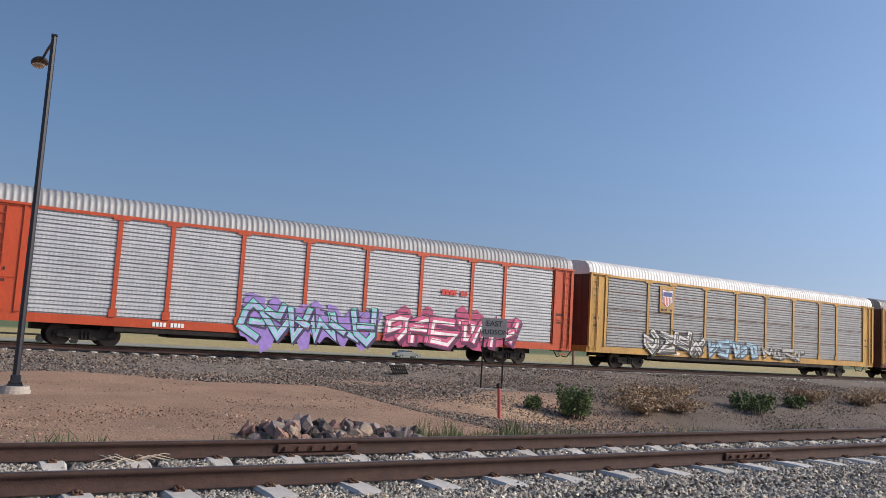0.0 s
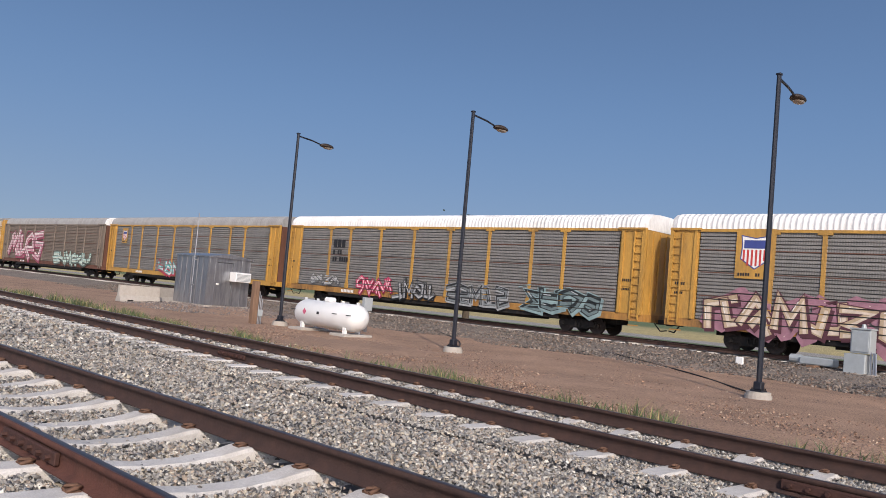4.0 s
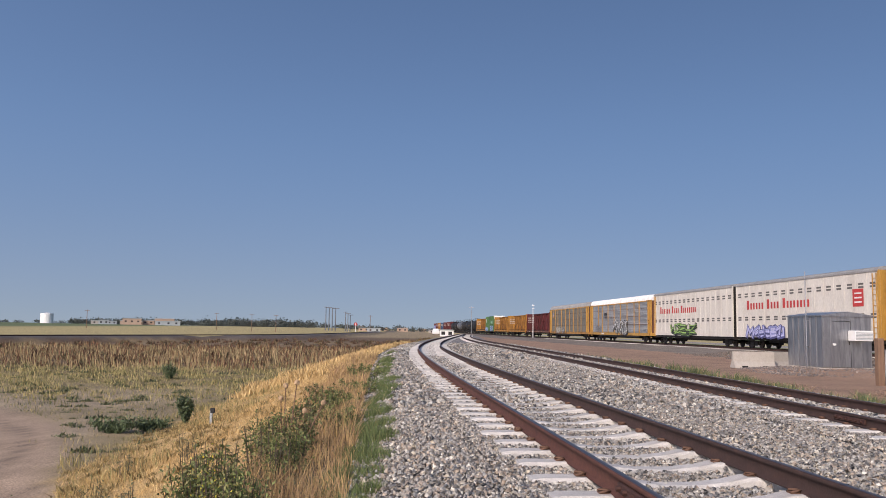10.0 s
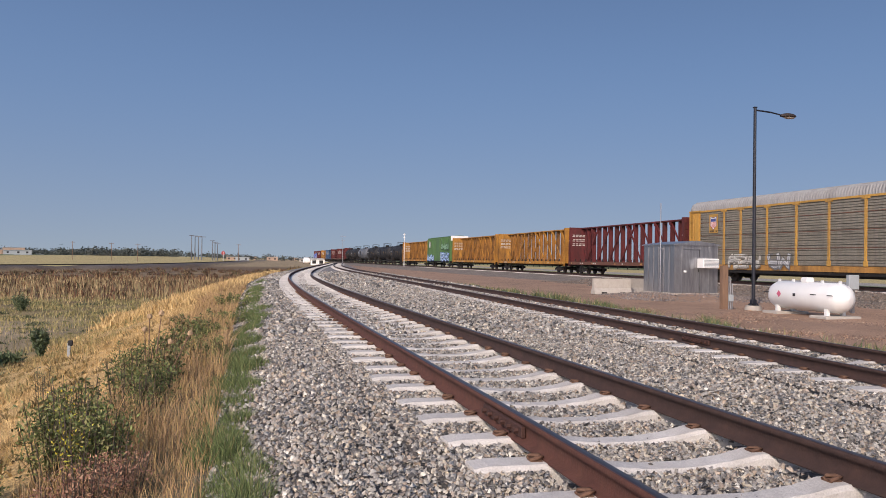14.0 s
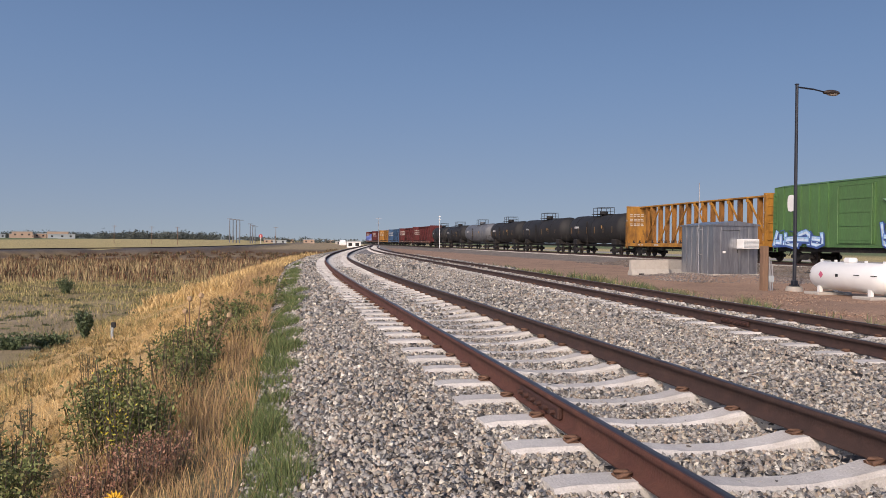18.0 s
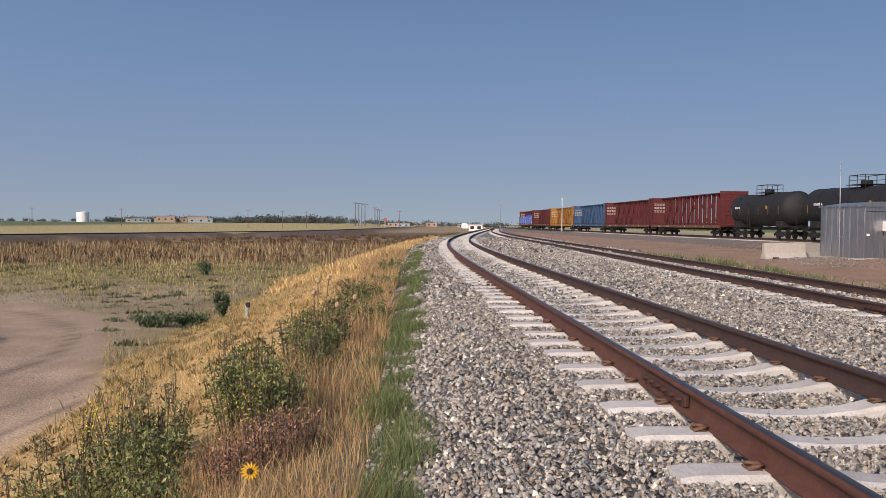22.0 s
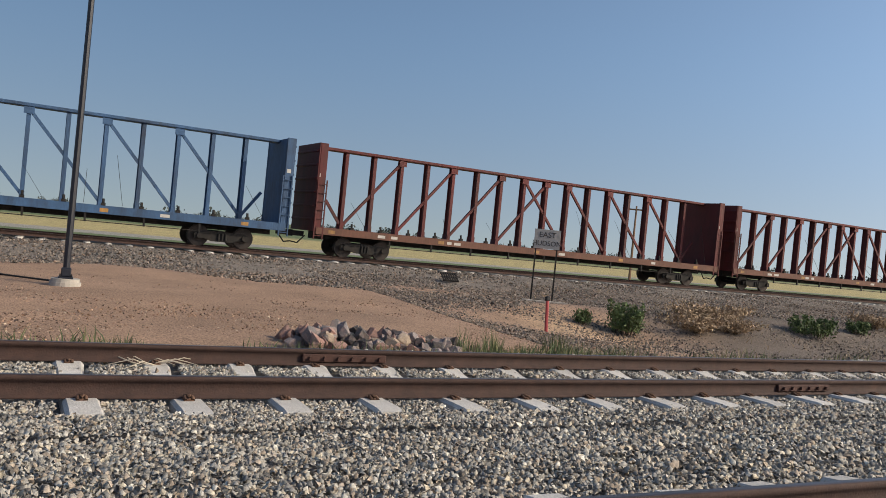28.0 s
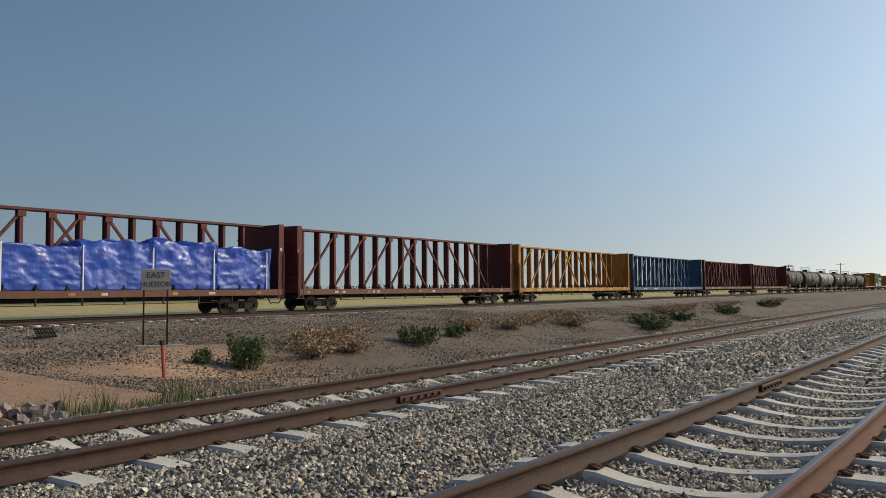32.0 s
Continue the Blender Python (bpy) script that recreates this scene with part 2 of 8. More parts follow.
def cyl(bm, a, b, r1, r2=None, seg=10):
    """Adds a round bar or cone from a to b."""
    a, b = Vector(a), Vector(b)
    q = b - a
    m = Matrix.Translation((a + b) / 2) @ q.to_track_quat('Z', 'X').to_matrix().to_4x4()
    bmesh.ops.create_cone(bm, cap_ends=True, segments=seg, radius1=r1, radius2=r1 if r2 is None else r2, depth=q.length, matrix=m)
    return bm


DULL = 0.84       # the whole land is dry and dusty


def np_mesh(name, verts, faces, material, tone=None, smooth=False):
    """A mesh object from numpy arrays; faces are equal-length rows. tone: a colour per vertex."""
    me = bpy.data.meshes.new(name)
    nv, (nf, k) = len(verts), faces.shape
    me.vertices.add(nv)
    me.vertices.foreach_set("co", np.ascontiguousarray(verts, dtype=np.float32).ravel())
    me.loops.add(nf * k)
    me.loops.foreach_set("vertex_index", np.ascontiguousarray(faces, dtype=np.int32).ravel())
    me.polygons.add(nf)
    me.polygons.foreach_set("loop_start", np.arange(0, nf * k, k, dtype=np.int32))
    if tone is not None:
        at = me.color_attributes.new("tone", 'FLOAT_COLOR', 'POINT')
        at.data.foreach_set("color", np.concatenate([tone * DULL, np.ones((nv, 1))], 1).astype(np.float32).ravel())
    me.update(calc_edges=True)
    me.validate()
    if smooth:
        me.polygons.foreach_set("use_smooth", np.ones(nf, dtype=bool))
    me.materials.append(material)
    return new(name, me)


def smooth01(a, b, v):
    t = np.clip((v - a) / (b - a), 0, 1)
    return t * t * (3 - 2 * t)


# ---- the plan: track centre lines x(y) and the lie of the land ----
def spline(ys, xs):
    ys, xs = np.array(ys, float), np.array(xs, float)
    n, h = len(ys), np.diff(ys)
    A, r = np.eye(n), np.zeros(n)
    for i in range(1, n - 1):
        A[i, i - 1], A[i, i], A[i, i + 1] = h[i - 1], 2 * (h[i - 1] + h[i]), h[i]
        r[i] = 6 * ((xs[i + 1] - xs[i]) / h[i] - (xs[i] - xs[i - 1]) / h[i - 1])
    M = np.linalg.solve(A, r)

    def f(y):
        y = np.asarray(y, float)
        yc = np.clip(y, ys[0], ys[-1])
        i = np.clip(np.searchsorted(ys, yc) - 1, 0, n - 2)
        a, b, hh = ys[i + 1] - yc, yc - ys[i], h[i]
        v = M[i] * a ** 3 / 6 / hh + M[i + 1] * b ** 3 / 6 / hh + (xs[i] / hh - M[i] * hh / 6) * a + (xs[i + 1] / hh - M[i + 1] * hh / 6) * b
        s0, s1 = (xs[1] - xs[0]) / h[0], (xs[-1] - xs[-2]) / h[-1]
        return v + np.minimum(y - ys[0], 0) * s0 + np.maximum(y - ys[-1], 0) * s1
    return f


x1 = spline([-200, -90, -45, -24, -14.6, -10, -5.5, 0, 4, 8, 13.5, 19, 28.5, 44.5, 69, 100, 150, 210], [15.35, 8.15, 5.3, 3.95, 3.27, 2.98, 2.72, 2.57, 2.48, 2.36, 2.17, 1.98, 1.72, 1.62, 2.35, 4.5, 9.0, 14.5])
x2 = spline([-200, -90, -45, -20, -10, 0, 10, 30, 60, 100, 150, 210], [21.0, 13.8, 10.9, 9.0, 8.15, 7.48, 7.58, 7.98, 8.2, 8.9, 11.5, 16.5])


def rise1(y):
    """Height of the nearer siding's rails over those of the others; it comes down to them at the far switch."""
    return 0.12 * (1 - smooth01(35, 72, np.asarray(y, float)))


def rise2(y):
    return 0.0 * np.asarray(y, float)


def xm(y):
    q = np.asarray(y, float) / 100
    return 35.94 - 5.56 * q + 0.608 * q * q - 0.021 * q ** 3 - 1.15 * np.exp(-(q / 0.75) ** 2)


def land(x, y):
    """Height of the ground, with the tops of the rails at zero."""
    x, y = np.asarray(x, float), np.asarray(y, float)
    a, b, c = x1(y), x2(y), xm(y)
    z = np.full(np.broadcast(x, y).shape, -0.25)
    bank = smooth01(0, 1, (a - 1.85 - x) / 1.2) * 0.17 + smooth01(0, 1, (a - 2.85 - x) / 6.5) * 1.45
    z = z - bank + rise1(y) * smooth01(3.4, 1.9, np.abs(x - a)) - 0.03 * smooth01(1.75, 1.4, np.abs(x - a))
    ditch = smooth01(-7, -17, y)
    right = x - b
    z = z - smooth01(1.9, 3.6, right) * smooth01(-2.2, -7.5, x - c) * (0.33 + 0.62 * ditch * smooth01(2, 6, right) * smooth01(-13, -17.5, x - c))
    z = z - smooth01(2.0, 6.0, x - c) * 0.5
    z = z - smooth01(14, 45, x - c) * 0.9 - smooth01(50, 85, x - c) * 1.25
    z = z + 0.36 * np.exp(-((x - 19.9) / 3.2) ** 2 - ((y - 37.5) / 4.0) ** 2)
    # the line beyond the field to the left lies on its own low bank
    fl = left_line(y) - x
    z = z + 1.05 * smooth01(-5.0, -2.4, -np.abs(fl))
    # the plain beyond it rises gently towards the town
    z = z + 2.6 * smooth01(160, 820, np.hypot(x, y)) * smooth01(10, 90, fl) * (y > 0)
    return z


def left_line(y):
    return far_curve(y)


far_curve = spline([-200, 0, 121, 157, 186, 225, 260, 330, 450], [-180, -104, -57.5, -43.5, -33.5, -27, -24, -20, -17])


def sandy(x, y, wob=0.0):
    """One where the bare sandy track crosses the hollow below the bank."""
    u = x1(y) - x + wob
    top = 30.3 - 1.05 * np.maximum(x + 14.3, 0)
    return smooth01(0, 0.9, u - 6.8 - 0.36 * np.maximum(y - 12.5, 0)) * smooth01(1.0, -1.0, y - top + wob)


def tone_of(x, y):
    """Base colour of the ground by what lies there: ballast, red dirt, dry grass, field. Shade between near ballast
    stones is painted in.
    """
    a, b, c = x1(y), x2(y), xm(y)
    wob = 0.35 * np.sin(y * 1.3 + 0.7 * x) + 0.25 * np.sin(y * 3.7 - x)
    # bed under loose ballast, kept dark: shade between stones put into the colour
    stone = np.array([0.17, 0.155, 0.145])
    dirt = np.array([0.385, 0.24, 0.155])
    dirtg = np.array([0.30, 0.20, 0.145])
    straw = np.array([0.58, 0.385, 0.155])
    scrub = np.array([0.275, 0.21, 0.095])
    brown = np.array([0.16, 0.10, 0.052])
    sand = np.array([0.47, 0.335, 0.225])
    wheat = np.array([0.50, 0.40, 0.17])
    green = np.array([0.13, 0.17, 0.06])
    t = np.empty(x.shape + (3,))
    # the painted gap shade fades out where the loose stones thin out
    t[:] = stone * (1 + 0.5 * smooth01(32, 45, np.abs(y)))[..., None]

    def lay(w, col):
        t[:] = t * (1 - w[..., None]) + col * w[..., None]
    t[:] = np.where((np.abs(x - c) < 9)[..., None], np.array([0.225, 0.19, 0.158]), t)
    # to the left: bank of straw, scrub hollow, brown weeds, the far line, wheat
    a = a + 0.15
    lay(smooth01(2.9, 3.3, a - x + 0.3 * wob), np.array([0.20, 0.17, 0.08]))
    lay(smooth01(3.6, 4.4, a - x + 0.6 * wob), straw)
    lay(smooth01(7.6, 9.0, a - x + wob), scrub)
    lay(smooth01(9, 13, a - x + 2 * wob) * smooth01(48, 60, y + 3 * wob), brown)
    patch = smooth01(-0.1, 0.5, np.sin(x * 0.31 + 1.1 * np.sin(y * 0.11)) * np.sin(y * 0.23 + 0.6 * np.sin(x * 0.19)))
    lay(smooth01(8.5, 11, a - x + wob) * smooth01(46, 36, y + 2 * wob) * (0.55 + 0.45 * patch), np.array([0.40, 0.31, 0.20]))
    lay((1 - patch) * 0.7 * smooth01(9, 13, a - x) * smooth01(70, 80, y) * smooth01(200, 150, y), np.array([0.33, 0.235, 0.115]))
    lay(patch * smooth01(9, 12, a - x) * smooth01(36, 46, y) * smooth01(66, 56, y), np.array([0.36, 0.28, 0.12]))
    lay(smooth01(4, 8, a - x + 2 * wob) * smooth01(240, 300, y), np.array([0.36, 0.27, 0.15]))
    # a sandy vehicle track that bends across the hollow
    rad = np.hypot(x + 19.5, (y - 16.5) / 1.2)
    rut = 1.0 - 0.42 * np.maximum(0, np.sin(rad * 3.6 + 0.4 * np.sin(y * 0.3))) ** 6 + 0.05 * np.sin(rad * 9)
    w = sandy(x, y, 0.35 * wob)
    t[:] = t * (1 - w[..., None]) + (sand * rut[..., None]) * w[..., None]
    fl = x - left_line(y)
    lay(smooth01(3.6, 2.8, np.abs(fl)) * (x < 0), np.array([0.12, 0.105, 0.10]))
    lay(smooth01(-6, -9, fl), wheat)
    lay(smooth01(-150, -190, fl), green)
    # to the right: dirt, then the ballast of the main line, then its verge and fields
    lay(smooth01(2.6, 3.3, x - b + 0.25 * wob) * smooth01(-6.8, -7.8, x - c + 0.8 * wob), dirt)
    lay(smooth01(-14, -20, y + wob) * smooth01(3.0, 4.5, x - b) * smooth01(-4.0, -6, x - c), np.array([0.175, 0.135, 0.105]))
    lay(np.exp(-((x - 19.0) / 2.6) ** 2 - ((y + 13.4) / 1.8) ** 2), np.array([0.54, 0.36, 0.215]))
    lay(smooth01(4.0, 5.5, x - c + wob), wheat)
    lay(smooth01(30, 42, x - c + 3 * wob), green)
    lay(smooth01(62, 72, x - c + 3 * wob), wheat)
    lay(smooth01(170, 200, x - c), green)
    lay(smooth01(118.5, 121.0, x) * smooth01(142, 139.5, x), np.array([0.36, 0.33, 0.285]))
    return t


def sheet(name, xs, ys, zoff, material, label, category, keep=None):
    X, Y = np.meshgrid(xs, ys)
    Z = land(X, Y) + zoff(X, Y)
    v = np.stack([X, Y, Z], -1).reshape(-1, 3)
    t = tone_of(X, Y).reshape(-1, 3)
    nx, ny = len(xs), len(ys)
    i = (np.arange(ny - 1)[:, None] * nx + np.arange(nx - 1)[None]).ravel()
    f = np.stack([i, i + 1, i + 1 + nx, i + nx], -1)
    ob = np_mesh(name, v, f, material, t, True)
    return tagged(ob, label, category, kind="structure")


def steps(*stops):
    out = []
    for a, b, s in stops:
        out.append(np.arange(a, b, s))
    return np.concatenate(out + [[stops[-1][1]]])


rng = np.random.default_rng(7)
XS = steps((-3000, -400, 200), (-400, -60, 20), (-60, -22, 1.6), (-22, 14, 0.3), (14, 46, 0.6), (46, 116, 4), (116, 146, 1.5), (146, 180, 6), (180, 500, 30), (500, 3000, 250))
YS = steps((-3000, -400, 200), (-400, -100, 20), (-100, -30, 2), (-30, 50, 0.5), (50, 160, 2), (160, 500, 20), (500, 3000, 250))
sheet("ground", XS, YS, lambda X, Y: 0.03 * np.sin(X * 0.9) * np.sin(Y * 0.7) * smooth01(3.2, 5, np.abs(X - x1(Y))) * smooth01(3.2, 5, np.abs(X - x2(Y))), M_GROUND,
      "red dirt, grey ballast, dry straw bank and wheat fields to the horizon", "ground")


# ---- tracks ----
def rail_profile():
    """Half outlines of head, web and foot; the top of the rail is at zero."""
    return [(-0.034, -0.010), (-0.026, 0.0), (0.026, 0.0), (0.034, -0.010), (0.033, -0.036), (0.010, -0.046), (0.009, -0.134), (0.060, -0.150), (0.066, -0.164), (-0.066, -0.164), (-0.060, -0.150), (-0.009, -0.134), (-0.010, -0.046), (-0.033, -0.036)]


def rail(name, line, side, ys, parent, label, rise=rise2, material=M_RAIL):
    p = np.array(rail_profile())
    ys = np.asarray(ys, float)
    xs = line(ys)
    dx = np.gradient(xs, ys)
    nrm = np.stack([1 / np.hypot(1, dx), -dx / np.hypot(1, dx)], -1)
    k = len(p)
    v = np.empty((len(ys), k, 3))
    v[:, :, 0] = xs[:, None] + nrm[:, :1] * (side + p[None, :, 0])
    v[:, :, 1] = ys[:, None] + nrm[:, 1:] * (side + p[None, :, 0])
    v[:, :, 2] = p[None, :, 1] + rise(ys)[:, None]
    i = np.arange(len(ys) - 1)[:, None] * k
    j = np.arange(k)[None]
    f = np.stack([i + j, i + (j + 1) % k, i + k + (j + 1) % k, i + k + j], -1).reshape(-1, 4)[:, ::-1]
    ob = np_mesh(name, v.reshape(-1, 3), f, material)
    ob.data.materials.append(M_RAILTOP)
    ob.data.polygons.foreach_set("material_index", (np.arange(len(f)) % k == 1).astype(np.int32))
    ob.parent = parent
    tagged(ob, label)
    return ob


def tie_mesh():
    """A concrete tie: thick under the rail seats, waisted and lower in the middle, chamfered."""
    prof = [(-1.295, 0.0), (-1.2, 0.012), (-0.60, 0.012), (-0.42, -0.025), (-0.16, -0.052), (0.16, -0.052), (0.42, -0.025), (0.60, 0.012), (1.2, 0.012), (1.295, 0.0)]
    v, f = [], []
    for x, z in prof:
        w = 0.125 if abs(x) > 0.5 else 0.112
        for y, zz in ((-w - 0.012, -0.2), (-w, z - 0.025), (-w + 0.025, z), (w - 0.025, z), (w, z - 0.025), (w + 0.012, -0.2)):
            v.append((x, y, zz))
    n = 6
    for i in range(len(prof) - 1):
        for j in range(n - 1):
            f.append((i * n + j, i * n + j + 1, (i + 1) * n + j + 1, (i + 1) * n + j))
    f.append(tuple(range(n)))
    f.append(tuple(reversed(range((len(prof) - 1) * n, len(prof) * n))))
    me = bpy.data.meshes.new("tie")
    me.from_pydata(v, [], f)
    me.materials.append(M_TIE)
    return me


TIE = tie_mesh()


def heading(line, y):
    return -math.degrees(math.atan((float(line(y + 0.5)) - float(line(y - 0.5)))))


PITCH = 0.757      # ties lie thirty inches apart


def lay_track(name, line, y0, y1, tie0, tie1, label, rise):
    t = thing(name, label, "railway track", kind="structure")
    ys = np.concatenate([np.arange(y0, -40, 4), np.arange(-40, 60, 1.0), np.arange(60, y1, 3)])
    rail("rail", line, -0.755, ys, t, "rust-brown steel rail", rise, M_RAILRED if line is x1 else M_RAIL)
    rail("rail", line, 0.755, ys, t, "dark rust-brown steel rail", rise)
    cv, cf, n = [], [], 0
    y = tie0
    clip = np.array([0.9, 0.9, 0.6]) * np.array([(-.05, -.05, 0), (.05, -.05, 0), (.05, .05, 0), (-.05, .05, 0), (-.035, -.03, .045), (.035, -.03, .03), (.035, .03, .045), (-.035, .03, .06)])
    cfa = np.array([(0, 1, 5, 4), (1, 2, 6, 5), (2, 3, 7, 6), (3, 0, 4, 7), (4, 5, 6, 7)])
    # each spring clip: a low shoulder with a bent round bar over it
    way = np.array([1, 0.48, 0.7]) * np.array([(.045, -.062, .015), (-.01, -.064, .045), (-.045, -.04, .05), (-.025, -.014, .062), (.04, 0, .066), (-.025, .014, .062), (-.045, .04, .05), (-.01, .064, .045), (.045, .062, .015)])
    d = np.gradient(way, axis=0)
    d /= np.linalg.norm(d, axis=1)[:, None]
    e1 = np.cross(d, (0, 0, 1.0))
    e1 /= np.linalg.norm(e1, axis=1)[:, None]
    e2 = np.cross(e1, d)
    bar = np.concatenate([w + .018 * np.array([math.cos(k * 2 * math.pi / 5) * p + math.sin(k * 2 * math.pi / 5) * q for k in range(5)]) for w, p, q in zip(way, e1, e2)])
    clip = np.concatenate([clip, bar])
    cfa = np.concatenate([cfa, np.array([(8 + i * 5 + k, 8 + i * 5 + (k + 1) % 5, 13 + i * 5 + (k + 1) % 5, 13 + i * 5 + k) for i in range(8) for k in range(5)])])
    while y < tie1:
        yy = y + random.uniform(-0.03, 0.03)
        a = heading(line, yy) + random.uniform(-1.2, 1.2)
        ob = new("tie", TIE)
        ob.parent = t
        ob.matrix_world = pose(float(line(yy)) + random.uniform(-.03, .03), yy, float(rise(yy)) - 0.169 + random.uniform(-.008, .003), 0, 0, a)
        if -16 < y < 30:
            c, s = math.cos(radians(a)), math.sin(radians(a))
            for u, side in ((-0.755 - .112, -1), (-0.755 + .112, 1), (.755 - .112, -1), (.755 + .112, 1)):
                q = clip * np.array([side * 0.9, 0.9, random.uniform(.5, .75)])
                P = np.stack([float(line(yy)) + c * (q[:, 0] + u) - s * q[:, 1], yy + s * (q[:, 0] + u) + c * q[:, 1], q[:, 2] - 0.160 + float(rise(yy))], -1)
                cv.append(P)
                cf.append(cfa + n)
                n += len(clip)
        y += PITCH
    ob = np_mesh("rail_clips", np.concatenate(cv), np.concatenate(cf), M_CLIP)
    ob.parent = t
    tagged(ob, "rusty spring clips on the ties", kind="stuff")
    return t


def joint_bar(parent, line, side, y, face, rise):
    """A bolted joint bar on the web of a rail."""
    bm = bmesh.new()
    bx(bm, 0, 0, -0.088, 0.035, 0.92, 0.08, 0.008)
    for i in range(6):
        yy = -0.38 + i * 0.152
        cyl(bm, (face * 0.012, yy, -0.088), (face * 0.05, yy, -0.088), 0.02, seg=6)
    ob = part("joint_bar", bm, M_PLATE, parent, "bolted rusty joint bar")
    ob.matrix_world = pose(float(line(y)) + side + face * 0.03, y, float(rise(y)), 0, 0, heading(line, y))


TIE_1, TIE_2 = 5.6 - 89 * PITCH, -2.71 - 78 * PITCH      # where each row of ties begins
T1 = lay_track("siding_track", x1, -230, 240, TIE_1, 75, "siding track of rusty rails on pale concrete ties", rise1)
T2 = lay_track("passing_track", x2, -230, 240, TIE_2, 75, "rusty siding track on concrete ties half sunk in ballast", rise2)
for tr, ln, s, y, f in ((T2, x2, 0.755, -3.0, -1), (T2, x2, -0.755, 2.7, -1), (T2, x2, -0.755, -8.3, -1), (T1, x1, -0.755, 5.75, -1), (T1, x1, 0.755, -11, -1), (T2, x2, -0.755, 12.5, -1)):
    joint_bar(tr, ln, s, y, f, rise1 if tr is T1 else rise2)
main_track = thing("main_track", "main line with dark rails on a raised grey ballast bed", "railway track", kind="structure")
for s in (-0.755, 0.755):
    rail("rail", xm, s, np.concatenate([np.arange(-500, -60, 8), np.arange(-60, 120, 3), np.arange(120, 700, 10)]), main_track, "dark steel rail")
FAR_TOP = -0.25 - 0.17 - 1.45 + 1.05 + 0.18
left_track = thing("far_track", "distant line of rails on a low dark bank", "railway track", kind="structure")
for s in (-0.755, 0.755):
    rail("rail", left_line, s, np.arange(20, 520, 20), left_track, "dark steel rail", lambda y: np.full(np.shape(y), FAR_TOP))


def joined_ties(name, line, y0, y1, parent, label, dz=0.0):
    base = np.array([(x, y, z) for x in (-1.3, 1.3) for y in (-.12, .12) for z in (-.33, -.19)])
    fc = np.array([(1, 5, 7, 3), (0, 1, 3, 2), (4, 6, 7, 5), (0, 4, 5, 1), (2, 3, 7, 6)])
    v, f, n = [], [], 0
    for y in np.arange(y0, y1, PITCH):
        v.append(base + np.array([float(line(y)), y, dz + (float(rise1(y)) if line is x1 else 0) + random.uniform(-.015, .01)]))
        f.append(fc + n)
        n += 8
    ob = np_mesh(name, np.concatenate(v), np.concatenate(f), M_TIE)
    ob.parent = parent
    return tagged(ob, label, kind="stuff")


joined_ties("far_ties", x1, 75, 235, T1, "pale concrete ties in the distance")
joined_ties("far_ties", x1, -150, -62, T1, "pale concrete ties in the distance")
joined_ties("far_ties", x2, 75, 235, T2, "pale concrete ties in the distance", -0.01)
joined_ties("far_ties", x2, -150, -62, T2, "pale concrete ties in the distance", -0.01)
joined_ties("main_ties", xm, -120, 160, main_track, "grey concrete ties in ballast", -0.015)


# ---- the train ----
SPEED = 23.888
GAPS = {-3: -84.5, -2: -55.9, -1: -27.3, 0: 1.3, 1: 30.0, 2: 58.5, 3: 87.0, 4: 116.0, 5: 144.7, 6: 173.4, 7: 201.9, 8: 224.1, 9: 246.4, 10: 268.6, 11: 290.8, 12: 312.9, 13: 335.0, 14: 363.6, 15: 392.1, 16: 416.0, 17: 440.3, 18: 464.5, 19: 482.0, 20: 506.4, 21: 523.6, 22: 542.6, 23: 559.6, 24: 577.7, 25: 594.9, 26: 610.1, 27: 634.8, 28: 659.7, 29: 684.5, 30: 709.1, 31: 734.1, 32: 758.6}
LY = np.arange(-1300, 1200, 2.0)


def line_x(y):
    y = np.asarray(y, float)
    return np.where(y < -350, xm(-350) + (y + 350) * -0.105, xm(np.maximum(y, -350)))


LS = np.concatenate([[0], np.cumsum(np.hypot(np.diff(line_x(LY)), 2.0))])
LS -= np.interp(0, LY, LS)
TRAFFIC = []       # vehicles on the far road: thing, x, y at the start, metres per second
CARS = []          # things that run on the main line, with their middle's place along it


def on_line(s):
    y = float(np.interp(s, LS, LY))
    return float(line_x(y)), y


def run(car, mid):
    """Remember a car whose middle starts mid metres up the line."""
    CARS.append((car, mid))
    x, y = on_line(mid)
    car.matrix_world = pose(x, y, 0, 0, 0, heading(line_x, y))


def road_z(x):
    return float(land(x, 0.0))


def motions():
    for car, mid in CARS:
        rows = []
        for i in range(0, 17):
            t = 2.0 * i
            (xa, ya), (xb, yb) = on_line(mid - SPEED * t - 8), on_line(mid - SPEED * t + 8)
            rows.append((t, pose((xa + xb) / 2, (ya + yb) / 2, 0, 0, 0, -math.degrees(math.atan2(xb - xa, yb - ya)))))
        walk(car, rows)
    for v, x, y, speed in TRAFFIC:
        walk(v, [(2.0 * i, pose(x, y + speed * 2.0 * i, road_z(x), 0, 0, 0 if speed > 0 else 180)) for i in range(17)])


def paint(name, col, rough=0.5, dirt=(0.10, 0.07, 0.05), amt=0.5, var=0.16, metal=0.0, holes=None):
    return mat(name, col, rough, metal, var, 1.5, 0.05, 25, dirt, amt, 1.1, grit=0.1, grit_scale=14, stretch=(1, 1, 0.3), holes=holes)


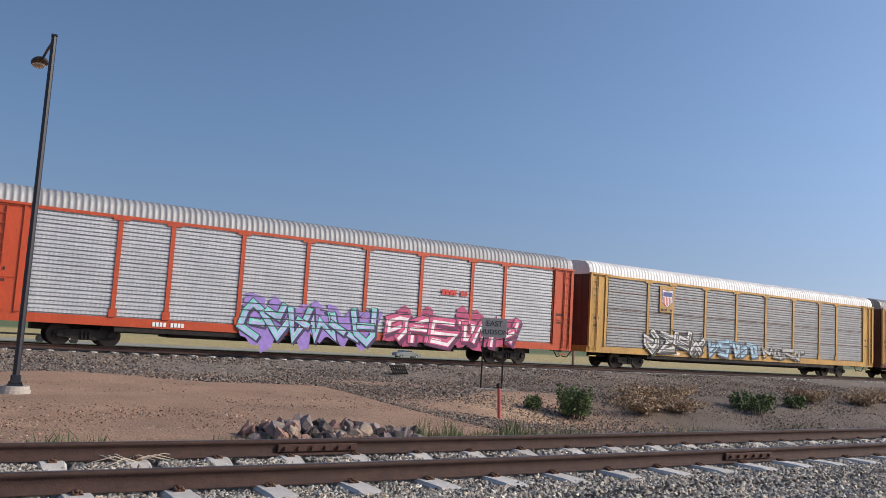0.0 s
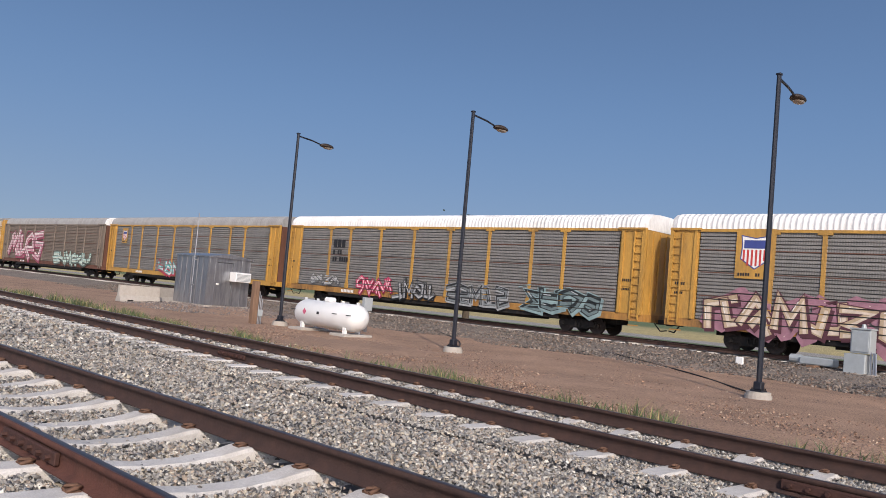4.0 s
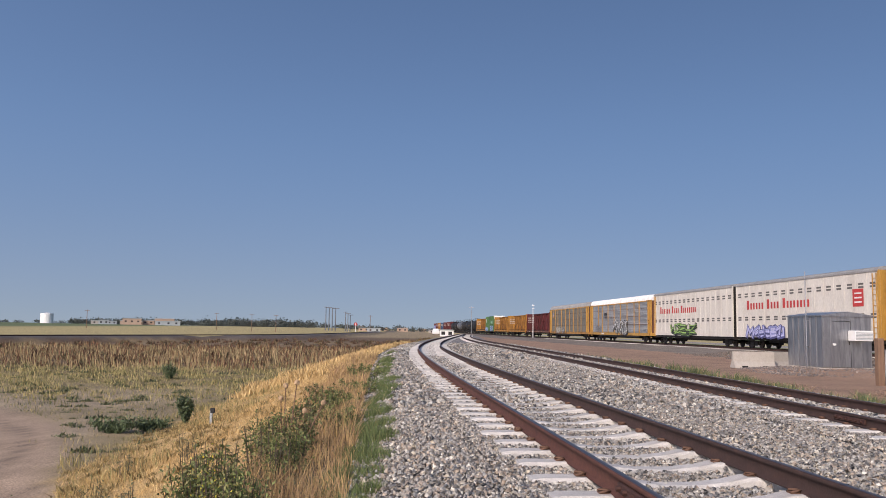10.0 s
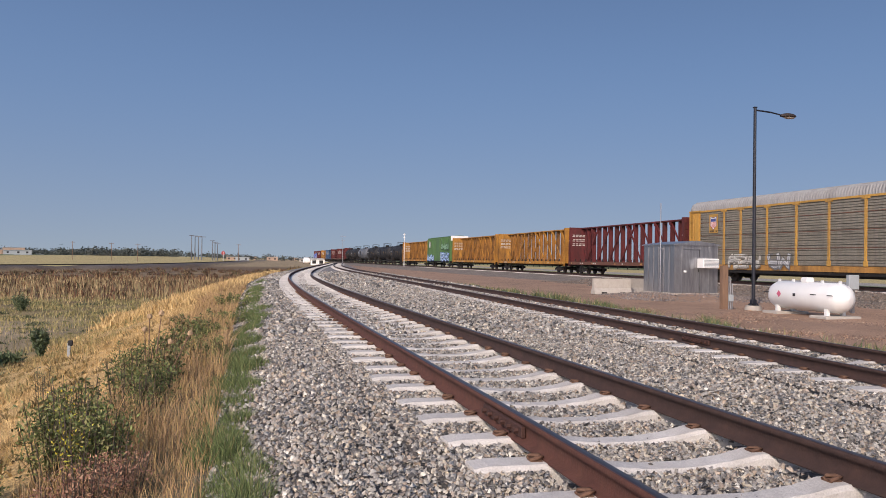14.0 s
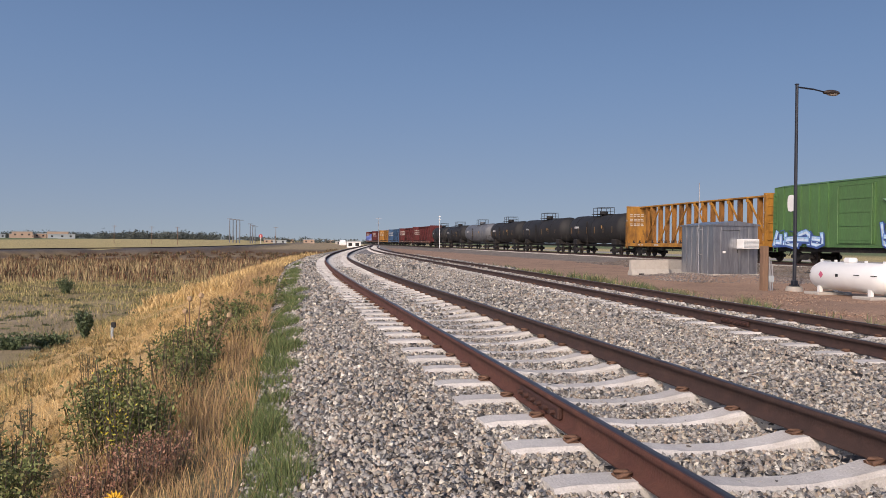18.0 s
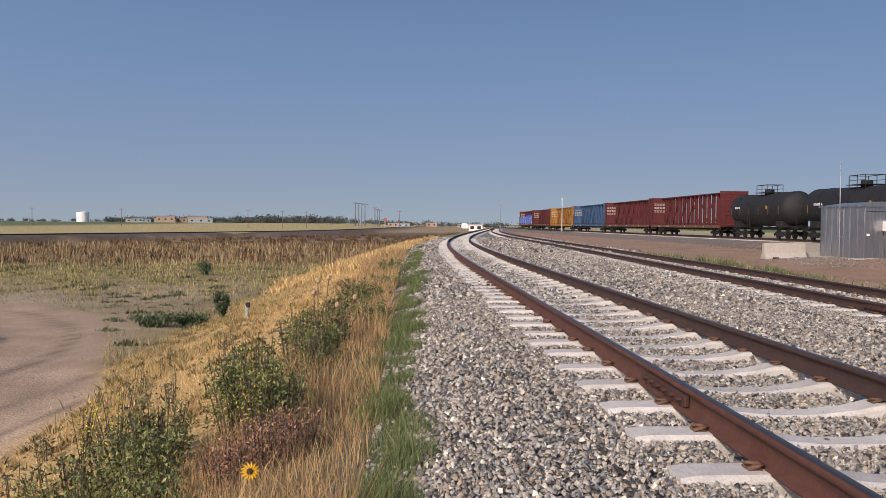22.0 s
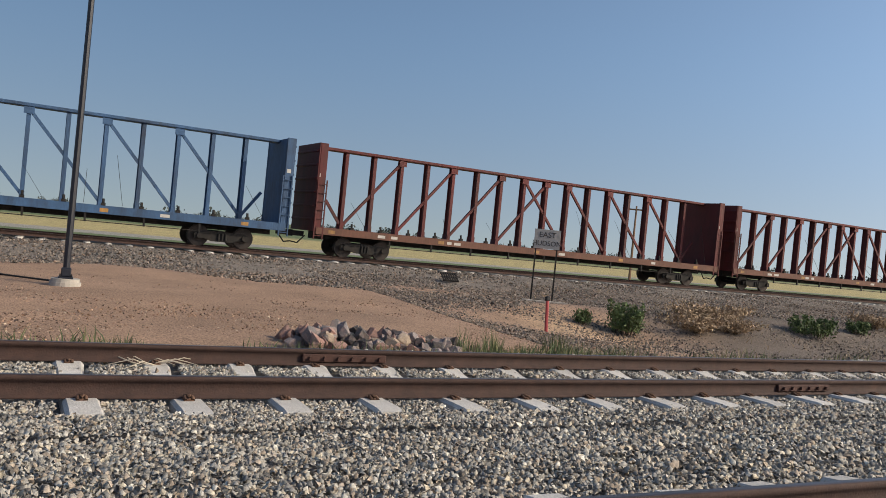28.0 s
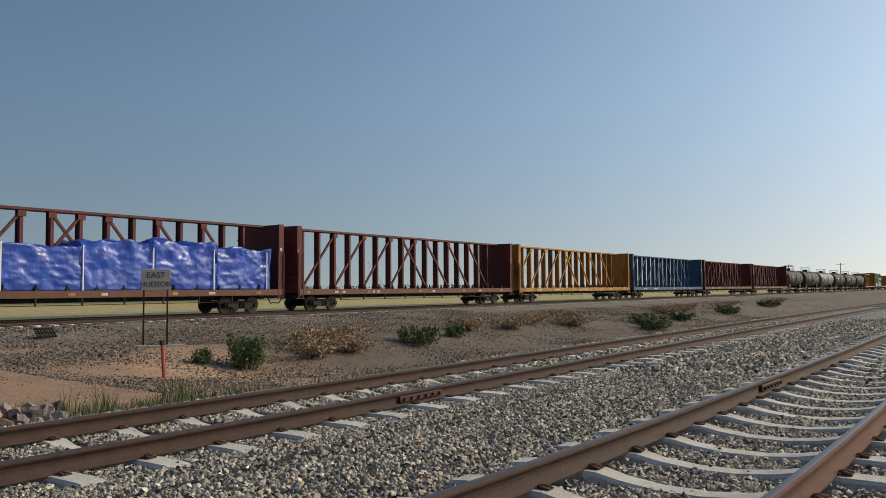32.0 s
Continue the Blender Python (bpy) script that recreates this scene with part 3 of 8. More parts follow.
P_ORANGE = paint("orange_paint", (0.46, 0.058, 0.012), 0.5, (0.25, 0.05, 0.02), 0.4)
P_GOLD = paint("gold_paint", (0.42, 0.205, 0.045))
P_YEL = paint("yellow_paint", (0.48, 0.265, 0.055))
P_SILVER = paint("galvanised_panel", (0.36, 0.372, 0.39), 0.5, (0.34, 0.33, 0.31), 0.45, 0.16, 0.15, holes=(0.16, 0.3, 0.8))
P_SILVER2 = paint("bright_galvanised_panel", (0.47, 0.49, 0.52), 0.5, (0.48, 0.47, 0.45), 0.4, 0.14, 0.12, holes=(0.16, 0.3, 0.86))
P_YELSILL = paint("grimy_yellow_sill", (0.40, 0.20, 0.05), 0.6, (0.07, 0.045, 0.03), 0.9, 0.25)
P_TANP = paint("weathered_panel", (0.25, 0.228, 0.182), 0.6, (0.14, 0.118, 0.09), 0.7, 0.22, holes=(0.09, 0.15, 0.66))
P_GREYP = paint("grey_panel", (0.235, 0.225, 0.21), 0.55, (0.13, 0.115, 0.10), 0.55, 0.18, holes=(0.1, 0.3, 0.72))
P_GREYL = paint("light_grey_panel", (0.34, 0.35, 0.36), 0.5, (0.22, 0.2, 0.18), 0.45, 0.15, holes=(0.1, 0.3, 0.72))
P_BROWNP = paint("brown_panel", (0.20, 0.16, 0.125), 0.65, (0.12, 0.09, 0.07), 0.5, 0.15)
P_ROOFG = paint("grey_roof", (0.30, 0.295, 0.285), 0.5, (0.2, 0.18, 0.16), 0.4)
P_ROOFW = paint("white_roof", (0.80, 0.79, 0.76), 0.45, (0.5, 0.46, 0.4), 0.25)
P_ROOFS = paint("galvanised_roof", (0.31, 0.315, 0.325), 0.55, (0.3, 0.29, 0.27), 0.4, 0.1, 0.15)
P_WHITECAR = paint("off_white_paint", (0.66, 0.62, 0.55), 0.55, (0.40, 0.34, 0.28), 0.35, 0.08)
P_REDCB = paint("oxide_red_paint", (0.105, 0.013, 0.013), 0.7, (0.045, 0.018, 0.014), 0.85, 0.28)
P_YELCB = paint("lumber_car_yellow", (0.40, 0.185, 0.025), 0.7, (0.075, 0.035, 0.016), 0.95, 0.28)
# darker yellow with near-black mottling, used on the posts alone
P_YELPOST = paint("lumber_car_dark_post", (0.30, 0.13, 0.022), 0.75, (0.03, 0.017, 0.011), 0.95, 0.3)
# deep blue with near-black mottling all over
P_BLUECB = paint("lumber_car_blue", (0.035, 0.088, 0.18), 0.7, (0.02, 0.022, 0.03), 0.85, 0.28)
P_GREEN = paint("boxcar_green", (0.075, 0.17, 0.055), 0.55, (0.06, 0.07, 0.04), 0.4, 0.12)
P_TANK = paint("tank_black", (0.010, 0.010, 0.011), 0.72, (0.032, 0.028, 0.026), 0.4, 0.2)
P_TANKG = paint("tank_grey", (0.115, 0.122, 0.135), 0.55, (0.05, 0.05, 0.05), 0.4, 0.15)
P_RUST = paint("brown_oxide", (0.13, 0.055, 0.035), 0.75, (0.07, 0.035, 0.025), 0.5, 0.2)
I_DUSTY = mat("dusty_stencil", (0.48, 0.45, 0.41), 0.7, 0, 0.25, 6)
I_WHITE = mat("stencil_white", (0.78, 0.77, 0.74), 0.6, 0, 0.1, 8)
I_BLACK = mat("stencil_black", (0.02, 0.02, 0.022), 0.6, 0, 0.1, 8)
I_RED = mat("stencil_red", (0.50, 0.05, 0.045), 0.6, 0, 0.1, 8)
I_BLUE = mat("shield_blue", (0.05, 0.07, 0.25), 0.5, 0, 0.1, 8)
SPRAY = {}


def spray(c):
    if c not in SPRAY:
        SPRAY[c] = mat("spray_paint_%d" % len(SPRAY), c, 0.55, 0, 0.25, 2.5, 0, 20, (c[0] * 0.6, c[1] * 0.6, c[2] * 0.6), 0.5, 1.5)
    return SPRAY[c]


FACE = -1.575      # the side of a car that faces the sidings


def plates(name, rects, material, parent, x, label=""):
    """Thin painted plates on the side of a car: rectangles (y0, y1, z0, z1)."""
    bm = bmesh.new()
    for a, b, c, d in rects:
        vs = [bm.verts.new(p) for p in ((x, a, c), (x, b, c), (x, b, d), (x, a, d))]
        bm.faces.new(vs[::-1])
    return part(name, bm, material, parent, label)


def stencil(parent, y, z, n, h, material, x, r, name="lettering", w=0.55):
    """A line of lettering as plain bars, reading towards -y."""
    rects = []
    for i in range(n):
        if r.random() < 0.12:
            continue
        a = y - i * h * 0.82
        rects.append((a - h * w, a, z, z + h))
    return tagged(plates(name, rects or [(y - h, y, z, z + h)], material, parent, x, "line of small painted lettering"), kind="stuff")


def blob(bm, x, cy, cz, ry, rz, r, spikes=0.25, n=14, skew=0.0):
    ph = [r.uniform(0, 6.28) for _ in range(3)]
    vs = []
    for i in range(n):
        a = i / n * 2 * math.pi
        k = 1 + spikes * (0.5 * math.sin(2 * a + ph[0]) + 0.4 * math.sin(3 * a + ph[1]) + 0.35 * math.sin(5 * a + ph[2]))
        sq = 1 / max(abs(math.cos(a)), abs(math.sin(a))) ** 0.6
        yy, zz = ry * k * sq * math.cos(a), rz * k * sq * math.sin(a)
        vs.append(bm.verts.new((x, cy + yy + skew * zz, cz + zz)))
    c = bm.verts.new((x, cy, cz))
    for i in range(n):
        bm.faces.new((c, vs[(i + 1) % n], vs[i]))


# skeletons of swung, hooked and folded strokes, in a unit cell
FORMS = (((( .12, 0), (.1, .95), (.82, .5), (.9, .02)), ((.1, .55), (.5, .3))),
         (((.92, .92), (.2, .98), (.12, .55), (.82, .48), (.86, .06), (.1, .02)),),
         (((.1, .02), (.16, .98), (.5, .35), (.84, .98), (.9, .02)),),
         (((.5, 1), (.12, .72), (.14, .22), (.52, 0), (.9, .25), (.84, .66), (.42, .55)),),
         (((.08, .9), (.9, .98), (.3, .5), (.92, .06), (.1, .1)),),
         (((.14, 1), (.1, .12), (.86, .02)), ((.5, .16), (.62, .96), (.95, .8))),
         (((.1, 0), (.14, .8), (.46, 1), (.84, .82), (.88, 0)), ((.2, .42), (.8, .46))),
         (((.08, .2), (.5, .98), (.94, .3)), ((.3, .1), (.5, .5), (.74, 0))))


def ribbon(bm, x, pts, w):
    """A flat band of half-width w along a folded line, with mitred bends and cut ends."""
    P = [Vector(p) for p in pts]
    P[0] = P[0] - (P[1] - P[0]).normalized() * w * 0.7
    P[-1] = P[-1] + (P[-1] - P[-2]).normalized() * w * 0.7
    row = []
    for i, p in enumerate(P):
        d0 = (P[i] - P[i - 1]).normalized() if i else (P[1] - P[0]).normalized()
        d1 = (P[i + 1] - P[i]).normalized() if i < len(P) - 1 else d0
        n = Vector((-d0.y - d1.y, d0.x + d1.x))
        n = n.normalized() if n.length > 0.3 else Vector((-d0.y, d0.x))
        k = w / max(0.6, n.dot(Vector((-d0.y, d0.x))))
        row.append([bm.verts.new((x, p.x + s * n.x * k, p.y + s * n.y * k)) for s in (-1, 1)])
    for a, b in zip(row, row[1:]):
        f = bm.faces.new((a[0], a[1], b[1], b[0]))
        f.normal_update()
        if f.normal.x > 0:
            f.normal_flip()


def cut_ribs(bm):
    """Leaves the deep grooves of a ribbed screen bare, where spray paint does not reach."""
    h = (5.02 - 1.15) / 13
    lo, hi = min(v.co.z for v in bm.verts), max(v.co.z for v in bm.verts)
    for i in range(13):
        a, b = 1.15 + i * h, 1.15 + i * h + 0.16 * h
        if b < lo or a > hi:
            continue
        for z in (a, b):
            bmesh.ops.bisect_plane(bm, geom=bm.verts[:] + bm.edges[:] + bm.faces[:], plane_co=(0, 0, z), plane_no=(0, 0, 1))
        bmesh.ops.delete(bm, geom=[f for f in bm.faces if a < f.calc_center_median().z < b], context='FACES')


def graffiti(parent, y0, y1, z0, z1, n, fill, line, accent, seed, cloud=None):
    """Spray-painted interlocking bands: a cloud, dark outlines with a cast block, a fill in two tones, glints and loose arrows."""
    r = random.Random(seed)
    x = FACE - 0.046
    w, H = (y1 - y0) / n, z1 - z0
    bms = [bmesh.new() for _ in range(5)]
    t = min(w, H) * r.uniform(0.115, 0.15)
    o = max(0.028, t * 0.32)
    lean = r.uniform(-0.22, 0.22)
    for i in range(n):
        cy, ww = y1 - (i + 0.5) * w, w * r.uniform(1.15, 1.5)
        lift = r.uniform(-0.06, 0.06) * H
        if cloud:
            blob(bms[0], x - 0.0012 * (i % 4), cy + r.uniform(-.1, .1) * w, (z0 + z1) / 2, w * 0.6, H * r.uniform(0.42, 0.56), r, 0.55, 18)
        for q, form in enumerate(r.choice(FORMS)):
            pts, flip, turn = [], r.random() < 0.5, r.random() < 0.5
            for u, v in form:
                u, v = (1 - u if flip else u) + r.uniform(-.12, .12), (1 - v if turn else v) + r.uniform(-.1, .1)
                zz = (v - 0.5) * (H - 2 * t - 2 * o)
                pts.append((cy + (0.5 - u) * (ww - 1.6 * t) + lean * zz, (z0 + z1) / 2 + lift + zz))
            d = x - 0.008 - 0.011 * (i % 3) - 0.004 * q
            low = [(a - t * 0.55, b - t * 0.6) for a, b in pts]
            ribbon(bms[1], d + 0.001, low, t + o)
            ribbon(bms[1], d, pts, t + o)
            ribbon(bms[2], d - 0.0012, pts, t)
            ribbon(bms[3], d - 0.0024, [(a - t * 0.2, b - t * 0.35) for a, b in pts], t * 0.42)
            k = r.randrange(len(pts) - 1)
            p, e = Vector(pts[k]), Vector(pts[k + 1])
            ribbon(bms[4], d - 0.0034, [p.lerp(e, 0.15) + Vector((t * 0.5, t * 0.5)), p.lerp(e, 0.7) + Vector((t * 0.5, t * 0.5))], t * 0.12)
        if r.random() < 0.5:
            # a loose arrow or tail
            a, b = cy + r.uniform(-.4, .4) * w, z1 - r.uniform(0, .12) * H
            ribbon(bms[1], x - 0.004 - 0.0011 * (i % 5), [(a, b), (a + r.uniform(-.4, .4) * w, b + r.uniform(-.04, .1) * H), (a + r.uniform(-.6, .6) * w, b - r.uniform(0.02, .2) * H)], o * 0.8)
        for q in range(3):
            # drips and dots round the edge
            blob(bms[3], x - 0.0052 - 0.0006 * q, cy + r.uniform(-.55, .55) * w, z0 + r.uniform(-0.02, 1.0) * H, t * 0.14, t * 0.14, r, 0.2, 7)
    glint = tuple(min(0.85, c * 0.4 + 0.45) for c in accent)
    nm = ("graffiti_cloud", "graffiti_outline", "graffiti_fill", "graffiti_accent", "graffiti_glint")
    for b, nme, c in zip(bms, nm, (cloud, line, fill, accent, glint)):
        if c:
            if parent.name.startswith("autorack_car"):
                cut_ribs(b)
            tagged(part(nme, b, spray(c), parent, "spray-painted graffiti on the side"), kind="stuff")
        else:
            b.free()


def block_word(parent, word, y0, y1, z0, z1, fill, line, back=None):
    """A word in tall sprayed block capitals with a heavy outline, one letter to a cell."""
    w, H = (y1 - y0) / len(word), z1 - z0
    if back:
        bm = bmesh.new()
        r = random.Random(len(word))
        for i in range(len(word)):
            blob(bm, FACE - 0.045 - 0.0012 * (i % 3), y1 - (i + 0.5) * w, (z0 + z1) / 2, w * 0.56, H * 0.5, r, 0.12, 20)
        cut_ribs(bm)
        tagged(part("graffiti_cloud", bm, spray(back), parent, "spray-painted graffiti on the side"), kind="stuff")
    for i, ch in enumerate(word):
        for swell, c, d in ((0.105, line, 0.055 + 0.004 * (i % 2)), (0.055, fill, 0.064 + 0.004 * (i % 2))):
            cu = bpy.data.curves.new("letter", 'FONT')
            cu.body, cu.size, cu.align_x, cu.align_y, cu.offset, cu.resolution_u = ch, 1.0, 'CENTER', 'CENTER', swell, 3
            shape = bpy.data.objects.new("shape", cu)
            me = bpy.data.meshes.new_from_object(shape)
            bpy.data.objects.remove(shape)
            bpy.data.curves.remove(cu)
            wide = {"M": 0.88, "I": 0.42}.get(ch, 0.76)
            m = Matrix(((0, 0, -1, 0), (-1, 0, 0, 0), (0, 1, 0, 0), (0, 0, 0, 1)))
            bm = bmesh.new()
            bm.from_mesh(me)
            bpy.data.meshes.remove(me)
            bm.transform(Matrix.Translation((FACE - d, y1 - (i + 0.5) * w, (z0 + z1) / 2 + (0.05 if i % 2 else -0.03))) @ m @ Matrix.Diagonal((w / wide, H / 0.86, 1, 1)))
            cut_ribs(bm)
            part("letter", bm, spray(c), parent)


WHEEL = None


def truck(car, y, r=0.42, base=0.9):
    """A two-axle bogie: side frames, bolster and springs, and its four wheels."""
    bm = bmesh.new()
    for s in (-1, 1):
        x = s * 1.0
        pts = [(-base - 0.22, r + 0.08), (-base + 0.1, r + 0.2), (-0.35, r + 0.2), (0.35, r + 0.2), (base - 0.1, r + 0.2), (base + 0.22, r + 0.08), (base + 0.2, r - 0.12), (base - 0.2, r - 0.1), (0.4, r - 0.2), (-0.4, r - 0.2), (-base + 0.2, r - 0.1), (-base - 0.2, r - 0.12)]
        ring = [[bm.verts.new((x + d, a, b)) for a, b in pts] for d in (-0.07, 0.07)]
        n = len(pts)
        for i in range(n):
            bm.faces.new((ring[0][i], ring[0][(i + 1) % n], ring[1][(i + 1) % n], ring[1][i]))
        bm.faces.new(ring[0][::-1])
        bm.faces.new(ring[1])
        for q in (-0.14, 0, 0.14):
            cyl(bm, (x + s * 0.08, q, r - 0.14), (x + s * 0.08, q, r + 0.12), 0.055, seg=7)
        for q in (-base, base):
            cyl(bm, (x + s * 0.06, q, r), (x + s * 0.16, q, r), 0.11, seg=10)
    bx(bm, 0, 0, r + 0.12, 2.1, 0.34, 0.22)
    for q in (-base, base):
        cyl(bm, (-0.8, q, r), (0.8, q, r), 0.075, seg=8)
    bmesh.ops.recalc_face_normals(bm, faces=bm.faces)
    t = part("truck", bm, M_DARK, car, "dark cast-steel bogie")
    t.location.y = y
    for q in (-base, base):
        for s in (-1, 1):
            w = bmesh.new()
            cyl(w, (s * 0.685, 0, 0), (s * 0.72, 0, 0), r + 0.025, seg=20)
            cyl(w, (s * 0.72, 0, 0), (s * 0.815, 0, 0), r, seg=20)
            cyl(w, (s * 0.815, 0, 0), (s * 0.83, 0, 0), r * 0.55, seg=14)
            o = part("wheel", w, M_WHEEL, t)
            o.location = (0, q, r)
    return t


def coupler(car, y, s):
    bm = bmesh.new()
    beam(bm, (0, y, 0.86), (0, y + s * 0.55, 0.86), 0.2, 0.22)
    bx(bm, 0.03, y + s * 0.62, 0.86, 0.3, 0.24, 0.28, 0.04)
    cyl(bm, (-0.25, y, 0.8), (-0.2, y + s * 0.3, 0.45), 0.03, seg=6)
    cyl(bm, (-0.2, y + s * 0.3, 0.45), (-0.12, y + s * 0.6, 0.5), 0.03, seg=6)
    return part("coupler", bm, M_DARK, car, "cast coupler with a hanging air hose")


def ladder(car, y, z0, z1, material, w=0.42, x=FACE - 0.05, name="ladder"):
    bm = bmesh.new()
    for s in (-1, 1):
        bx(bm, x, y + s * w / 2, (z0 + z1) / 2, 0.05, 0.05, z1 - z0)
    z = z0 + 0.15
    while z < z1:
        bx(bm, x, y, z, 0.04, w, 0.035)
        z += 0.36
    return part(name, bm, material, car, "side ladder of flat bars")


PANELS = {}


def rib_panel(width, z0, z1, n=13):
    """A ribbed steel screen panel, n shallow bands high; one mesh for each width."""
    key = (round(width, 2), z0, z1)
    if key in PANELS:
        return PANELS[key]
    h = (z1 - z0) / n
    prof = []
    for i in range(n):
        z = z0 + i * h
        prof += [(0.0, z), (0.07, z + 0.001), (0.07, z + h * 0.13), (-0.03, z + h * 0.16), (-0.03, z + h * 0.5), (0.03, z + h * 0.52), (0.03, z + h * 0.58), (-0.034, z + h * 0.62), (-0.034, z + h * 0.97)]
    prof.append((0.0, z1))
    v, f = [], []
    for x, z in prof:
        v += [(x, -width / 2, z), (x, width / 2, z)]
    for i in range(len(prof) - 1):
        f.append((2 * i, 2 * i + 2, 2 * i + 3, 2 * i + 1))
    me = bpy.data.meshes.new("panel")
    me.from_pydata(v, [], f)
    PANELS[key] = me
    return me


# half-round shoulders and a nearly flat crown: across, and share of the height
ROOF_PROFILE = [(-1.56, 0.0), (-1.55, 0.34), (-1.44, 0.66), (-1.15, 0.88), (-0.55, 0.98), (0.55, 0.98), (1.15, 0.88), (1.44, 0.66), (1.55, 0.34), (1.56, 0.0)]


def roof_mesh(L, z0, z1, pitch=0.235):
    prof = ROOF_PROFILE
    H = z1 - z0
    n = int(L / pitch)
    ys, up = [], []
    for i in range(n):
        y = -L / 2 + i * L / n
        ys += [y, y + L / n * 0.5, y + L / n * 0.62, y + L / n * 0.88]
        up += [0.0, 0.0, 0.022, 0.022]
    ys.append(L / 2)
    up.append(0.0)
    P = np.array(prof)
    ys, up = np.array(ys), np.array(up)
    k = len(P)
    V = np.empty((len(ys), k, 3))
    V[:, :, 0] = P[None, :, 0] * (1 + up[:, None] * 0.7)
    V[:, :, 1] = ys[:, None]
    V[:, :, 2] = z0 + P[None, :, 1] * H + up[:, None]
    i = np.arange(len(ys) - 1)[:, None] * k
    j = np.arange(k - 1)[None]
    F = np.stack([i + j, i + k + j, i + k + j + 1, i + j + 1], -1).reshape(-1, 4)
    return V.reshape(-1, 3), F


def shield(car, y, z, w, h, x):
    """A road emblem as a plain shield: blue above, red and white stripes below."""
    def outline(s):
        return [(y - w / 2 * s, z + h / 2 * s), (y, z + h * 0.42 * s), (y + w / 2 * s, z + h / 2 * s), (y + w * 0.46 * s, z + h * 0.2 * s), (y + w * 0.5 * s, z - h * 0.2 * s), (y, z - h / 2 * s), (y - w * 0.5 * s, z - h * 0.2 * s), (y - w * 0.46 * s, z + h * 0.2 * s)]
    for s, m, o in ((1.08, I_BLUE, 0.0), (1.0, I_WHITE, 0.004)):
        bm = bmesh.new()
        bm.faces.new([bm.verts.new((x - o, a, b)) for a, b in outline(s)])
        part("emblem", bm, m, car, "painted shield emblem")
    plates("emblem_band", [(y - w * 0.42, y + w * 0.42, z + h * 0.12, z + h * 0.38)], I_BLUE, car, x - 0.008)
    plates("emblem_stripes", [(y + (i - 2.5) * w * 0.15, y + (i - 2.0) * w * 0.15, z - h * (0.42 if 1 <= i <= 4 else 0.26), z + h * 0.08) for i in range(6)], I_RED, car, x - 0.008)


